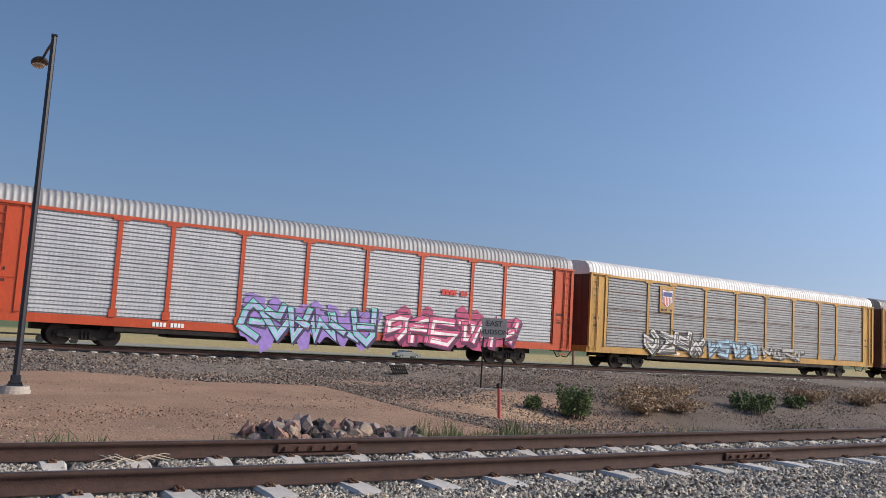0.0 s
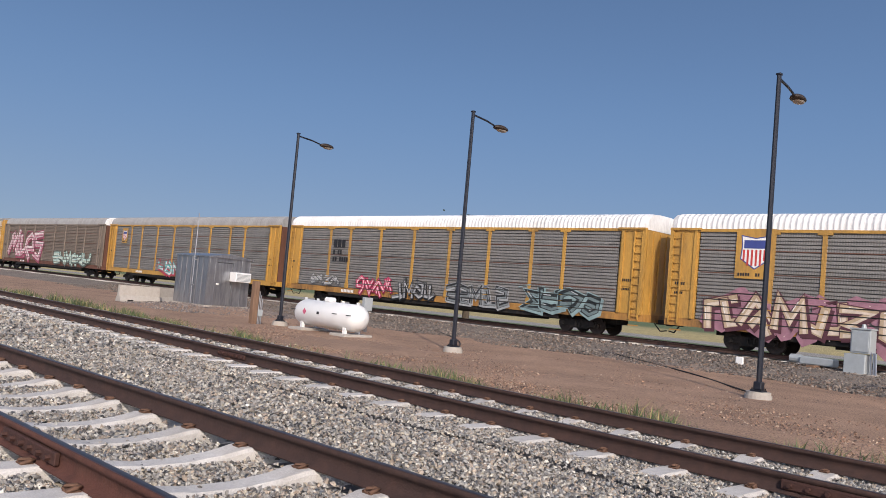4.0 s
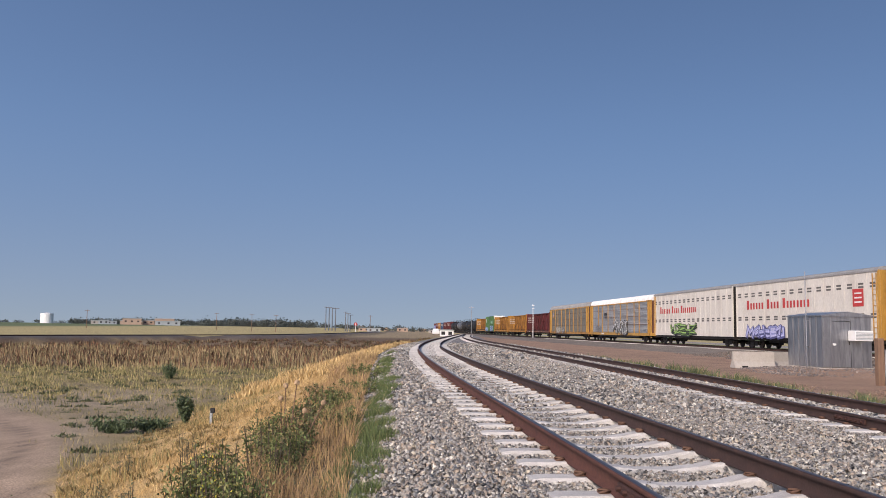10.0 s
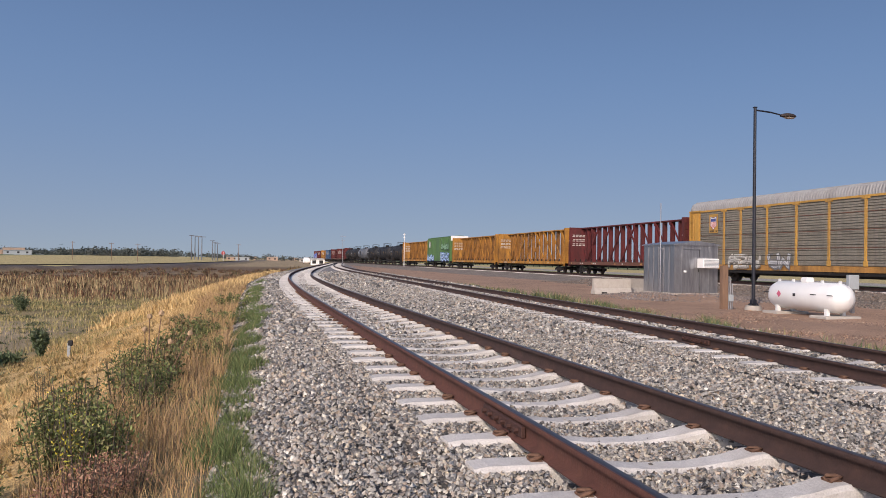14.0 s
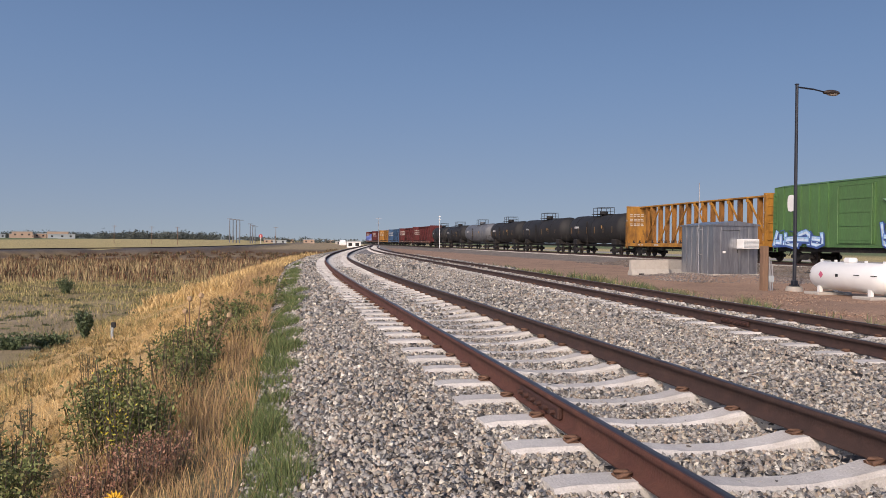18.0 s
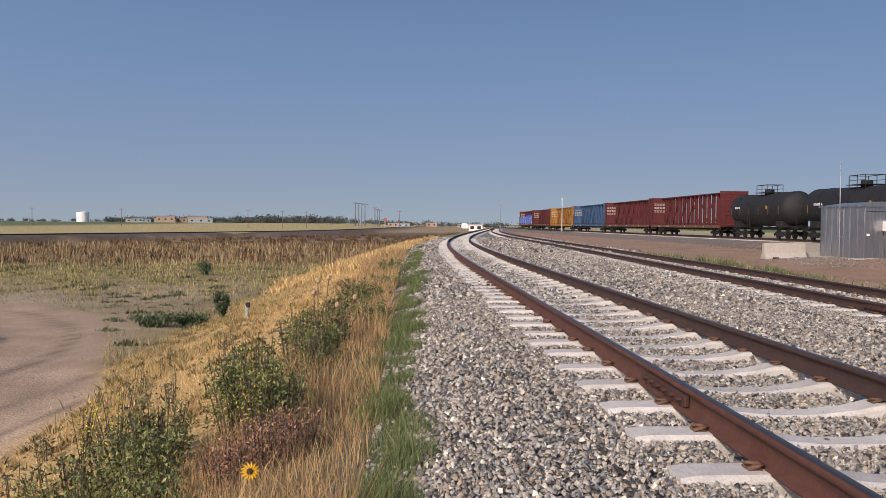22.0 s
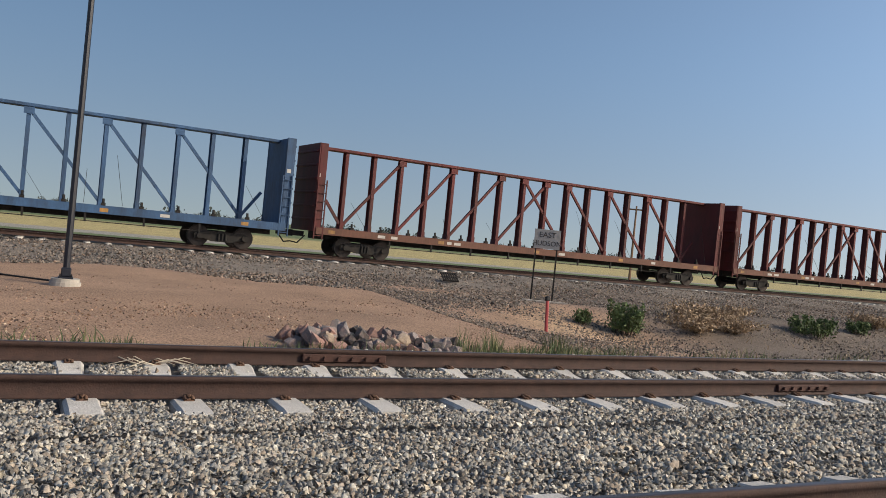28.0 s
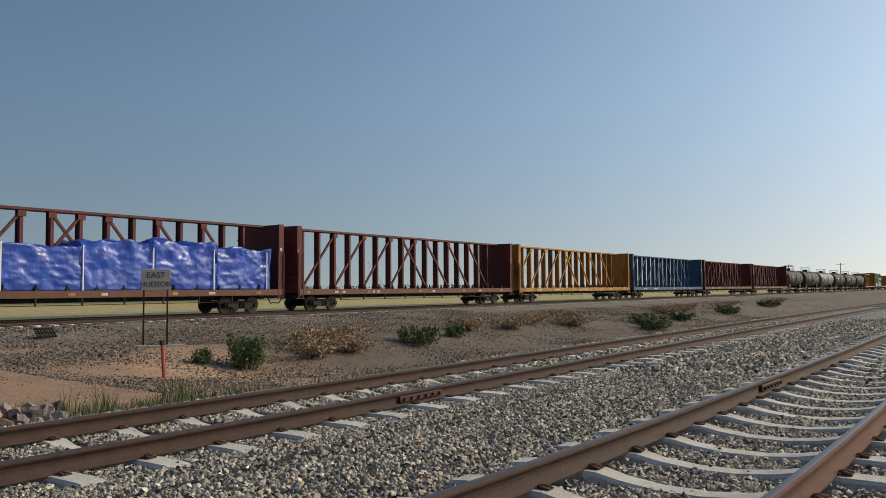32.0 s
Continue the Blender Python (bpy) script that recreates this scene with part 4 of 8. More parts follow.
def autorack(k, label, post, panel, roof, sill, bays, ends=(1.35, 1.35), roof_end=None, logo=None, tags=(), plain=()):
    """A covered car carrier: sill, posts, ribbed screens, corrugated roof, end doors, ladders and bogies."""
    g0, g1 = GAPS[k - 1], GAPS[k]
    L = g1 - g0 - 1.1
    r = random.Random(k * 13 + 5)
    Z0, Z1, ZR = 1.15, 5.02, 5.84
    car = thing("autorack_car", label, "autorack car", "cars of the freight train")
    bm = bx(bmesh.new(), 0, 0, 0.98, 3.1, L, 0.34)
    part("underframe", bm, sill, car, "deep side sill with grime")
    part("centre_sill", bx(bmesh.new(), 0, 0, 0.70, 1.0, L * 0.86, 0.3), M_DARK, car)
    for s in (-1, 1):
        part("skirt", bx(bmesh.new(), s * 1.45, 0, 0.72, 0.1, L * 0.66, 0.22), M_DARK, car, "black lower side sill")
    part("belly", bx(bmesh.new(), 0, 0, 0.55, 1.6, L * 0.5, 0.18), M_DARK, car)
    v, f = roof_mesh(L - 0.5, Z1, ZR)
    o = np_mesh("roof", v, f, roof)
    o.parent = car
    tagged(o, "corrugated curved roof")
    part("floor_of_upper_deck", bx(bmesh.new(), 0.02, 0, 3.0, 2.9, L - 0.6, 0.08), M_DARK, car)
    part("far_wall", bx(bmesh.new(), 1.5, 0, (Z0 + Z1) / 2, 0.06, L - 0.3, Z1 - Z0), panel, car, "ribbed steel side wall")
    part("top_rail", bx(bmesh.new(), FACE + 0.01, 0, Z1 - 0.02, 0.09, L - 0.3, 0.12), post, car)
    # end doors and the sloping end of the roof
    for s in (-1, 1):
        bm = bx(bmesh.new(), 0, s * (L / 2 - 0.12), (Z0 + Z1) / 2, 2.9, 0.12, Z1 - Z0)
        for q in (-0.9, -0.3, 0.3, 0.9):
            bx(bm, q, s * (L / 2 - 0.05), (Z0 + Z1) / 2, 0.1, 0.06, Z1 - Z0 - 0.2)
        part("end_door", bm, P_RUST if r.random() < 0.5 else post, car, "ribbed double end door")
        bm = bmesh.new()
        prof = ROOF_PROFILE
        rr = [[bm.verts.new((a * q, s * yy, Z1 + b * (ZR - Z1) * q)) for a, b in prof] for yy, q in ((L / 2 - 0.25, 1.0), (L / 2 - 0.04, 0.97))]
        for i in range(9):
            bm.faces.new((rr[0][i], rr[0][i + 1], rr[1][i + 1], rr[1][i]))
        bm.faces.new(rr[1])
        bmesh.ops.recalc_face_normals(bm, faces=bm.faces)
        part("roof_end", bm, roof_end or roof, car, "smooth sloping roof end cap")
        e = ends[0] if s > 0 else ends[1]
        bm = bx(bmesh.new(), FACE + 0.06, s * (L / 2 - e / 2 - 0.1), (Z0 + Z1) / 2, 0.1, e - 0.1, Z1 - Z0)
        bx(bm, FACE + 0.0, s * (L / 2 - e + 0.1), (Z0 + Z1) / 2, 0.1, 0.14, Z1 - Z0)
        bx(bm, FACE + 0.0, s * (L / 2 - 0.12), (Z0 + Z1) / 2, 0.14, 0.12, Z1 - Z0 + 0.1)
        bx(bm, FACE - 0.02, s * (L / 2 - e / 2 - 0.1), Z1 + 0.03, 0.16, e + 0.1, 0.09)
        bx(bm, FACE + 0.0, s * (L / 2 - e * 0.62), 2.4, 0.05, e * 0.4, 0.08)
        part("end_panel", bm, post, car, "solid painted end panel with frame")
        ladder(car, s * (L / 2 - 0.42), 0.9, Z1 - 0.1, post)
        stencil(car, s * (L / 2 - e + 0.2) + (0 if s < 0 else 0.75), 2.6, 5, 0.12, I_BLACK, FACE - 0.012, r)
        stencil(car, s * (L / 2 - e + 0.2) + (0 if s < 0 else 0.75), 2.2, 5, 0.1, I_BLACK, FACE - 0.012, r)
        truck(car, s * (L / 2 - 3.75))
        coupler(car, s * (L / 2 - 0.1), s)
        bx_ = bx(bmesh.new(), FACE + 0.1, s * (L / 2 - 0.5), 0.62, 0.08, 0.5, 0.05)
        part("step", bx_, sill, car)
    # bays of ribbed screen between posts
    tot = sum(b for b in bays)
    sc = (L - ends[0] - ends[1] - 0.2) / tot
    y = L / 2 - ends[0] - 0.1
    for i, b in enumerate(bays):
        w = b * sc
        if i in plain:
            bm = bx(bmesh.new(), FACE + 0.03, y - w / 2, (Z0 + Z1) / 2, 0.06, w, Z1 - Z0)
            bx(bm, FACE - 0.005, y - w / 2, (Z0 + Z1) / 2, 0.03, 0.05, Z1 - Z0)
            part("solid_panel", bm, post, car, "solid painted steel panel")
        else:
            o = new("panel", rib_panel(round(w, 2), Z0, Z1))
            if not o.data.materials:
                o.data.materials.append(panel)
            o.material_slots[0].link = 'OBJECT'
            o.material_slots[0].material = panel
            o.parent = car
            o.location = (FACE + 0.045, y - w / 2, 0)
            for q in (0.27, 0.53, 0.78) if panel in (P_TANP, P_GREYP, P_GREYL, P_BROWNP) else ():
                part("panel_joint", bx(bmesh.new(), FACE + 0.012, y - w / 2, Z0 + q * (Z1 - Z0), 0.03, w - 0.2, 0.035), P_RUST, car)
        if i < len(bays) - 1:
            bm = bx(bmesh.new(), FACE - 0.005, y - w, (Z0 + Z1) / 2, 0.07, 0.17, Z1 - Z0)
            bx(bm, FACE - 0.008, y - w, Z0 + 0.16, 0.06, 0.3, 0.3)
            bx(bm, FACE - 0.012, y - w, Z1 - 0.12, 0.08, 0.58, 0.09)
            part("post", bm, post, car)
        y -= w
    stencil(car, L * 0.28, 0.88, 9, 0.17, I_WHITE, FACE - 0.004, r, "car_number", 0.6)
    if logo:
        logo(car, L)
    for tg in tags:
        graffiti(car, *tg)
    run(car, (g0 + g1) / 2)
    return car


def logo_shield(yf, z, w, ground=None):
    def f(car, L):
        y = L * yf
        if ground:
            plates("logo_board", [(y - w * 0.72, y + w * 0.72, z - w * 0.95, z + w * 0.85)], ground, car, FACE - 0.05)
        shield(car, y, z, w, w * 1.15, FACE - 0.058)
        r = random.Random(3)
        stencil(car, y + w * 0.6, z - w * 0.86, 9, 0.13, I_BLACK, FACE - 0.058, r)
    return f


def logo_bars(yf, z, h, n, m, rows=1):
    def f(car, L):
        r = random.Random(9)
        for i in range(rows):
            stencil(car, L * yf, z - i * h * 0.9, n + 2 * i, h * (0.55 if i else 1), m, FACE - 0.05, r, "road_name", 0.7)
    return f


STD = (3.1, 2.0, 2.9, 2.9, 2.9, 2.9, 2.9, 2.0, 3.1)
autorack(-2, "brown weathered car carrier with ribbed sides", P_GOLD, P_BROWNP, P_ROOFG, P_RUST, STD)
autorack(-1, "yellow car carrier with galvanised screens and a shield emblem", P_YEL, P_GREYL, P_ROOFW, P_YEL, STD, logo=logo_shield(0.28, 4.1, 0.85, P_YEL), tags=(
    (4.5, 9.5, 0.95, 2.3, 4, (0.62, 0.62, 0.60), (0.03, 0.03, 0.03), (0.15, 0.15, 0.16), 11), (-0.5, 4.0, 0.95, 2.0, 5, (0.25, 0.42, 0.55), (0.08, 0.1, 0.15), (0.4, 0.6, 0.7), 12), (-5.5, -1.2, 0.95, 1.7, 4, (0.35, 0.35, 0.33), (0.04, 0.04, 0.04), (0.5, 0.5, 0.48), 13)))
autorack(0, "orange car carrier with bright screens and graffiti", P_ORANGE, P_SILVER2, P_ROOFS, P_ORANGE, STD, logo=logo_bars(-0.2, 3.15, 0.26, 7, I_RED), tags=(
    (-2.0, 4.2, 0.55, 2.15, 6, (0.20, 0.62, 0.55), (0.05, 0.03, 0.10), (0.45, 0.42, 0.75), 21, (0.30, 0.20, 0.55)), (-9.9, -2.6, 0.75, 2.2, 6, (0.62, 0.10, 0.22), (0.12, 0.02, 0.08), (0.85, 0.80, 0.82), 22, (0.45, 0.06, 0.16))))
autorack(1, "orange car carrier with solid panels and tagged sides", P_ORANGE, P_SILVER, P_ROOFS, P_ORANGE, (2.6, 2.3, 2.9, 2.9, 2.9, 2.9, 2.9, 2.3, 2.6), plain=(1, 7), logo=logo_bars(-0.1, 3.9, 0.3, 6, I_RED), tags=(
    (8.2, 12.0, 0.9, 2.0, 4, (0.05, 0.28, 0.25), (0.02, 0.02, 0.02), (0.15, 0.5, 0.45), 31), (-6.5, 0.5, 0.9, 1.9, 6, (0.45, 0.45, 0.36), (0.05, 0.05, 0.04), (0.25, 0.3, 0.1), 32)))
autorack(2, "gold car carrier with galvanised screens and large graffiti", P_GOLD, P_SILVER, P_ROOFS, P_GOLD, (3.0, 2.3, 2.9, 2.9, 2.9, 2.9, 2.9, 2.0, 2.6), ends=(1.6, 1.3), plain=(1, 7), logo=logo_bars(0.27, 3.9, 0.75, 2, I_WHITE, 2), tags=(
    (6.2, 11.2, 0.95, 2.6, 4, (0.66, 0.60, 0.57), (0.02, 0.02, 0.02), (0.80, 0.78, 0.75), 41), (1.2, 5.6, 0.8, 2.3, 4, (0.45, 0.10, 0.25), (0.04, 0.04, 0.20), (0.20, 0.25, 0.60), 42, (0.28, 0.12, 0.35)), (-5.4, 0.6, 0.7, 2.5, 4, (0.45, 0.72, 0.70), (0.05, 0.12, 0.2), (0.75, 0.88, 0.85), 43, (0.40, 0.12, 0.30)), (-10.8, -6.0, 0.75, 2.6, 3, (0.10, 0.28, 0.52), (0.01, 0.01, 0.03), (0.45, 0.62, 0.80), 44, (0.70, 0.60, 0.38))))
c3 = autorack(3, "tan weathered car carrier with graffiti along its side", P_YEL, P_TANP, P_ROOFG, P_YELSILL, STD, logo=logo_bars(0.17, 3.5, 0.42, 4, P_YEL, 2), tags=(
    (-8.2, -1.0, 0.6, 2.25, 6, (0.68, 0.16, 0.36), (0.25, 0.05, 0.2), (0.75, 0.35, 0.5), 53, (0.10, 0.42, 0.40)), (-12.9, -9.2, 0.7, 2.15, 4, (0.80, 0.76, 0.76), (0.05, 0.02, 0.03), (0.5, 0.08, 0.12), 54)))
block_word(c3, "MINER", 8.3, 12.4, 0.95, 2.45, (0.43, 0.44, 0.46), (0.015, 0.015, 0.016))
block_word(c3, "MATRIX", 0.6, 7.6, 0.72, 2.6, (0.41, 0.42, 0.44), (0.012, 0.012, 0.013), (0.013, 0.013, 0.014))
autorack(4, "grey car carrier with yellow posts, white roof and shield", P_YEL, P_GREYP, P_ROOFW, P_YELSILL, STD, roof_end=P_ROOFW, logo=logo_shield(0.36, 4.1, 1.15, P_YEL), tags=(
    (-10.3, 11.8, 0.75, 2.35, 17, (0.45, 0.34, 0.22), (0.09, 0.03, 0.04), (0.62, 0.52, 0.42), 61, (0.32, 0.16, 0.20)),))
autorack(5, "grey car carrier with yellow posts and white roof", P_YEL, P_GREYP, P_ROOFW, P_YELSILL, STD, roof_end=P_ROOFW, logo=logo_bars(0.32, 3.7, 0.5, 3, I_BLACK, 3), tags=(
    (3.0, 6.2, 0.8, 2.0, 4, (0.60, 0.08, 0.16), (0.25, 0.02, 0.05), (0.75, 0.5, 0.5), 71), (-0.6, 2.8, 0.8, 2.0, 4, (0.16, 0.16, 0.16), (0.01, 0.01, 0.01), (0.4, 0.4, 0.4), 72), (-6.0, -1.6, 0.8, 2.0, 5, (0.02, 0.02, 0.02), (0.35, 0.36, 0.36), (0.2, 0.22, 0.22), 73), (-11.6, -7.0, 0.8, 2.1, 4, (0.02, 0.025, 0.025), (0.25, 0.35, 0.35), (0.15, 0.2, 0.2), 74), (8, 11, 1.2, 1.9, 4, (0.5, 0.5, 0.48), (0.1, 0.1, 0.1), (0.3, 0.3, 0.3), 75)))
autorack(6, "grey weathered car carrier with yellow posts and ends", P_YEL, P_GREYP, P_ROOFG, P_YEL, STD, roof_end=P_ROOFG, logo=logo_shield(0.38, 4.1, 0.75, P_YEL), tags=(
    (-4.0, 3.5, 0.9, 2.2, 6, (0.10, 0.45, 0.42), (0.45, 0.05, 0.08), (0.65, 0.6, 0.58), 81), (-8.8, -5.2, 0.9, 1.9, 3, (0.55, 0.20, 0.32), (0.08, 0.03, 0.05), (0.7, 0.5, 0.55), 82)))
autorack(7, "brown weathered car carrier with large pale graffiti", P_BROWNP, P_BROWNP, P_ROOFG, P_RUST, STD, roof_end=P_ROOFW, tags=(
    (1.5, 11.5, 1.0, 4.3, 4, (0.72, 0.62, 0.60), (0.30, 0.06, 0.10), (0.55, 0.25, 0.3), 91), (-11.0, -2.0, 0.9, 2.3, 6, (0.42, 0.58, 0.52), (0.10, 0.12, 0.10), (0.6, 0.65, 0.55), 92)))
autorack(14, "light grey car carrier with yellow posts and white roof", P_YEL, P_GREYL, P_ROOFW, P_YEL, STD, roof_end=P_ROOFW, logo=logo_bars(0.22, 3.5, 0.4, 4, I_BLACK, 2), tags=(
    (-4.5, 1.5, 0.9, 2.8, 4, (0.70, 0.70, 0.68), (0.02, 0.02, 0.02), (0.10, 0.10, 0.10), 101), (7.5, 10.5, 1.2, 2.1, 4, (0.05, 0.05, 0.05), (0.25, 0.25, 0.25), (0.3, 0.3, 0.3), 102)))
autorack(15, "grey car carrier with yellow posts and small shield", P_YEL, P_TANP, P_ROOFG, P_YELSILL, STD, roof_end=P_ROOFG, logo=logo_shield(0.38, 4.1, 0.75, P_YEL), tags=(
    (5.0, 8.5, 0.9, 1.9, 5, (0.60, 0.58, 0.52), (0.2, 0.18, 0.15), (0.4, 0.38, 0.34), 111), (2.0, 4.0, 0.9, 1.9, 2, (0.5, 0.5, 0.5), (0.15, 0.15, 0.15), (0.3, 0.3, 0.3), 112)))


def white_unit(k, label, wide_end, name_rows, tags=(), emblem=False):
    """One unit of an articulated white car carrier with smooth sides and rows of vent slots."""
    g0, g1 = GAPS[k - 1], GAPS[k]
    L = g1 - g0 - 0.85
    Z0, Z1 = 0.95, 5.55
    r = random.Random(k)
    car = thing("white_autorack_unit", label, "autorack car", "cars of the freight train")
    bm = bx(bmesh.new(), 0, 0, 0.86, 2.9, L - 0.2, 0.3)
    bx(bm, 0, 0, 0.62, 1.4, L * 0.6, 0.24)
    part("underframe", bm, M_DARK, car, "dark underframe with grime")
    part("side_wall", bx(bmesh.new(), FACE + 0.05, 0, (Z0 + Z1) / 2, 0.1, L, Z1 - Z0), P_WHITECAR, car, "smooth off-white side wall")
    part("far_wall", bx(bmesh.new(), 1.5, 0, (Z0 + Z1) / 2, 0.1, L, Z1 - Z0), P_WHITECAR, car)
    bm = bmesh.new()
    pr = [(-1.6, Z1), (-1.5, Z1 + 0.16), (-0.8, Z1 + 0.3), (0.8, Z1 + 0.3), (1.5, Z1 + 0.16), (1.6, Z1)]
    a, b = [[bm.verts.new((x, s * L / 2, z)) for x, z in pr] for s in (-1, 1)]
    for i in range(5):
        bm.faces.new((a[i], b[i], b[i + 1], a[i + 1]))
    bm.faces.new(a)
    bm.faces.new(b[::-1])
    part("roof", bm, P_ROOFG, car, "plain pale steel roof")
    for s in (-1, 1):
        part("end_wall", bx(bmesh.new(), 0, s * (L / 2 - 0.06), (Z0 + Z1) / 2, 3.0, 0.1, Z1 - Z0), P_YEL if s == wide_end else M_DARK, car)
        part("corner_post", bx(bmesh.new(), FACE + 0.02, s * (L / 2 - 0.05), (Z0 + Z1) / 2, 0.12, 0.14, Z1 - Z0), P_YEL if s == wide_end else P_WHITECAR, car)
        truck(car, s * (L / 2 - 2.2))
        if s == wide_end:
            coupler(car, s * (L / 2 - 0.1), s)
            ladder(car, s * (L / 2 - 0.4), 0.9, Z1 - 0.2, P_YEL)
    n = int(L / 1.25)
    for i in range(1, n):
        part("side_seam", bx(bmesh.new(), FACE - 0.004, -L / 2 + i * L / n, (Z0 + Z1) / 2, 0.02, 0.045, Z1 - Z0 - 0.1), P_WHITECAR, car)
    part("top_rail", bx(bmesh.new(), FACE + 0.01, 0, Z1 - 0.03, 0.14, L, 0.12), P_ROOFG, car)
    for z, hh in ((4.72, 0.13), (4.5, 0.13), (2.66, 0.13), (2.46, 0.13)):
        for i in range(n):
            y = -L / 2 + (i + 0.5) * L / n
            o = new("vent_slot", VENT)
            o.parent = car
            o.location = (FACE - 0.003, y, z)
            o.scale = (1, 1, hh / 0.3)
    m = I_RED if name_rows else mat("faded_red", (0.52, 0.28, 0.24), 0.7, 0, 0.2, 3)
    y = L * 0.40
    for word in (6, 4, 8):
        for i in range(word):
            h = 0.78 if i == 0 else 0.55
            w = 0.5 if i == 0 else 0.36
            plates("name_bar", [(y - w * 0.8, y, 3.35, 3.35 + h)], m, car, FACE - 0.018)
            y -= w + 0.16
        y -= 0.45
    if emblem:
        plates("emblem", [(-L * 0.42, -L * 0.36, 3.2, 4.4)], I_RED, car, FACE - 0.018, "red square emblem")
        plates("emblem_bar", [(-L * 0.41, -L * 0.37, 3.45 + q * 0.3, 3.55 + q * 0.3) for q in range(3)], I_WHITE, car, FACE - 0.022)
    for tg in tags:
        graffiti(car, *tg)
    run(car, (g0 + g1) / 2)
    return car


VENT = bpy.data.meshes.new("vent_slot")
_b = bx(bmesh.new(), 0, 0, 0, 0.02, 0.6, 0.3)
_b.to_mesh(VENT)
_b.free()
VENT.materials.append(mat("vent_grey", (0.13, 0.12, 0.11), 0.8, 0, 0.3, 8))
LBL = "off-white smooth-sided car carrier unit with red lettering"
white_unit(8, LBL, -1, False, ((-8.5, -1.0, 0.95, 2.2, 6, (0.25, 0.36, 0.25), (0.12, 0.14, 0.12), (0.4, 0.5, 0.4), 120),))
white_unit(9, LBL, 1, False, ((-8.0, -3.0, 1.0, 2.1, 4, (0.30, 0.50, 0.48), (0.1, 0.15, 0.2), (0.5, 0.62, 0.6), 121), (0, 6, 1.0, 2.0, 4, (0.20, 0.35, 0.22), (0.1, 0.12, 0.1), (0.4, 0.5, 0.4), 122)))
white_unit(10, LBL, -1, True, ((-5.0, 3.0, 0.9, 2.2, 5, (0.12, 0.48, 0.52), (0.03, 0.12, 0.2), (0.3, 0.6, 0.62), 123),), True)
white_unit(11, LBL, 1, True, ((-6.0, 2.0, 0.9, 2.4, 5, (0.10, 0.50, 0.50), (0.03, 0.03, 0.04), (0.25, 0.62, 0.6), 124),))
white_unit(12, LBL, -1, True, ((2.0, 8.5, 0.9, 2.0, 6, (0.28, 0.30, 0.55), (0.08, 0.08, 0.2), (0.5, 0.5, 0.7), 125), (-8.0, -2.0, 0.9, 1.9, 4, (0.25, 0.5, 0.45), (0.4, 0.15, 0.1), (0.6, 0.55, 0.2), 126)), True)
white_unit(13, LBL, 1, True, ((-2.0, 5.0, 0.9, 2.3, 5, (0.30, 0.50, 0.12), (0.02, 0.02, 0.02), (0.02, 0.03, 0.02), 127),))


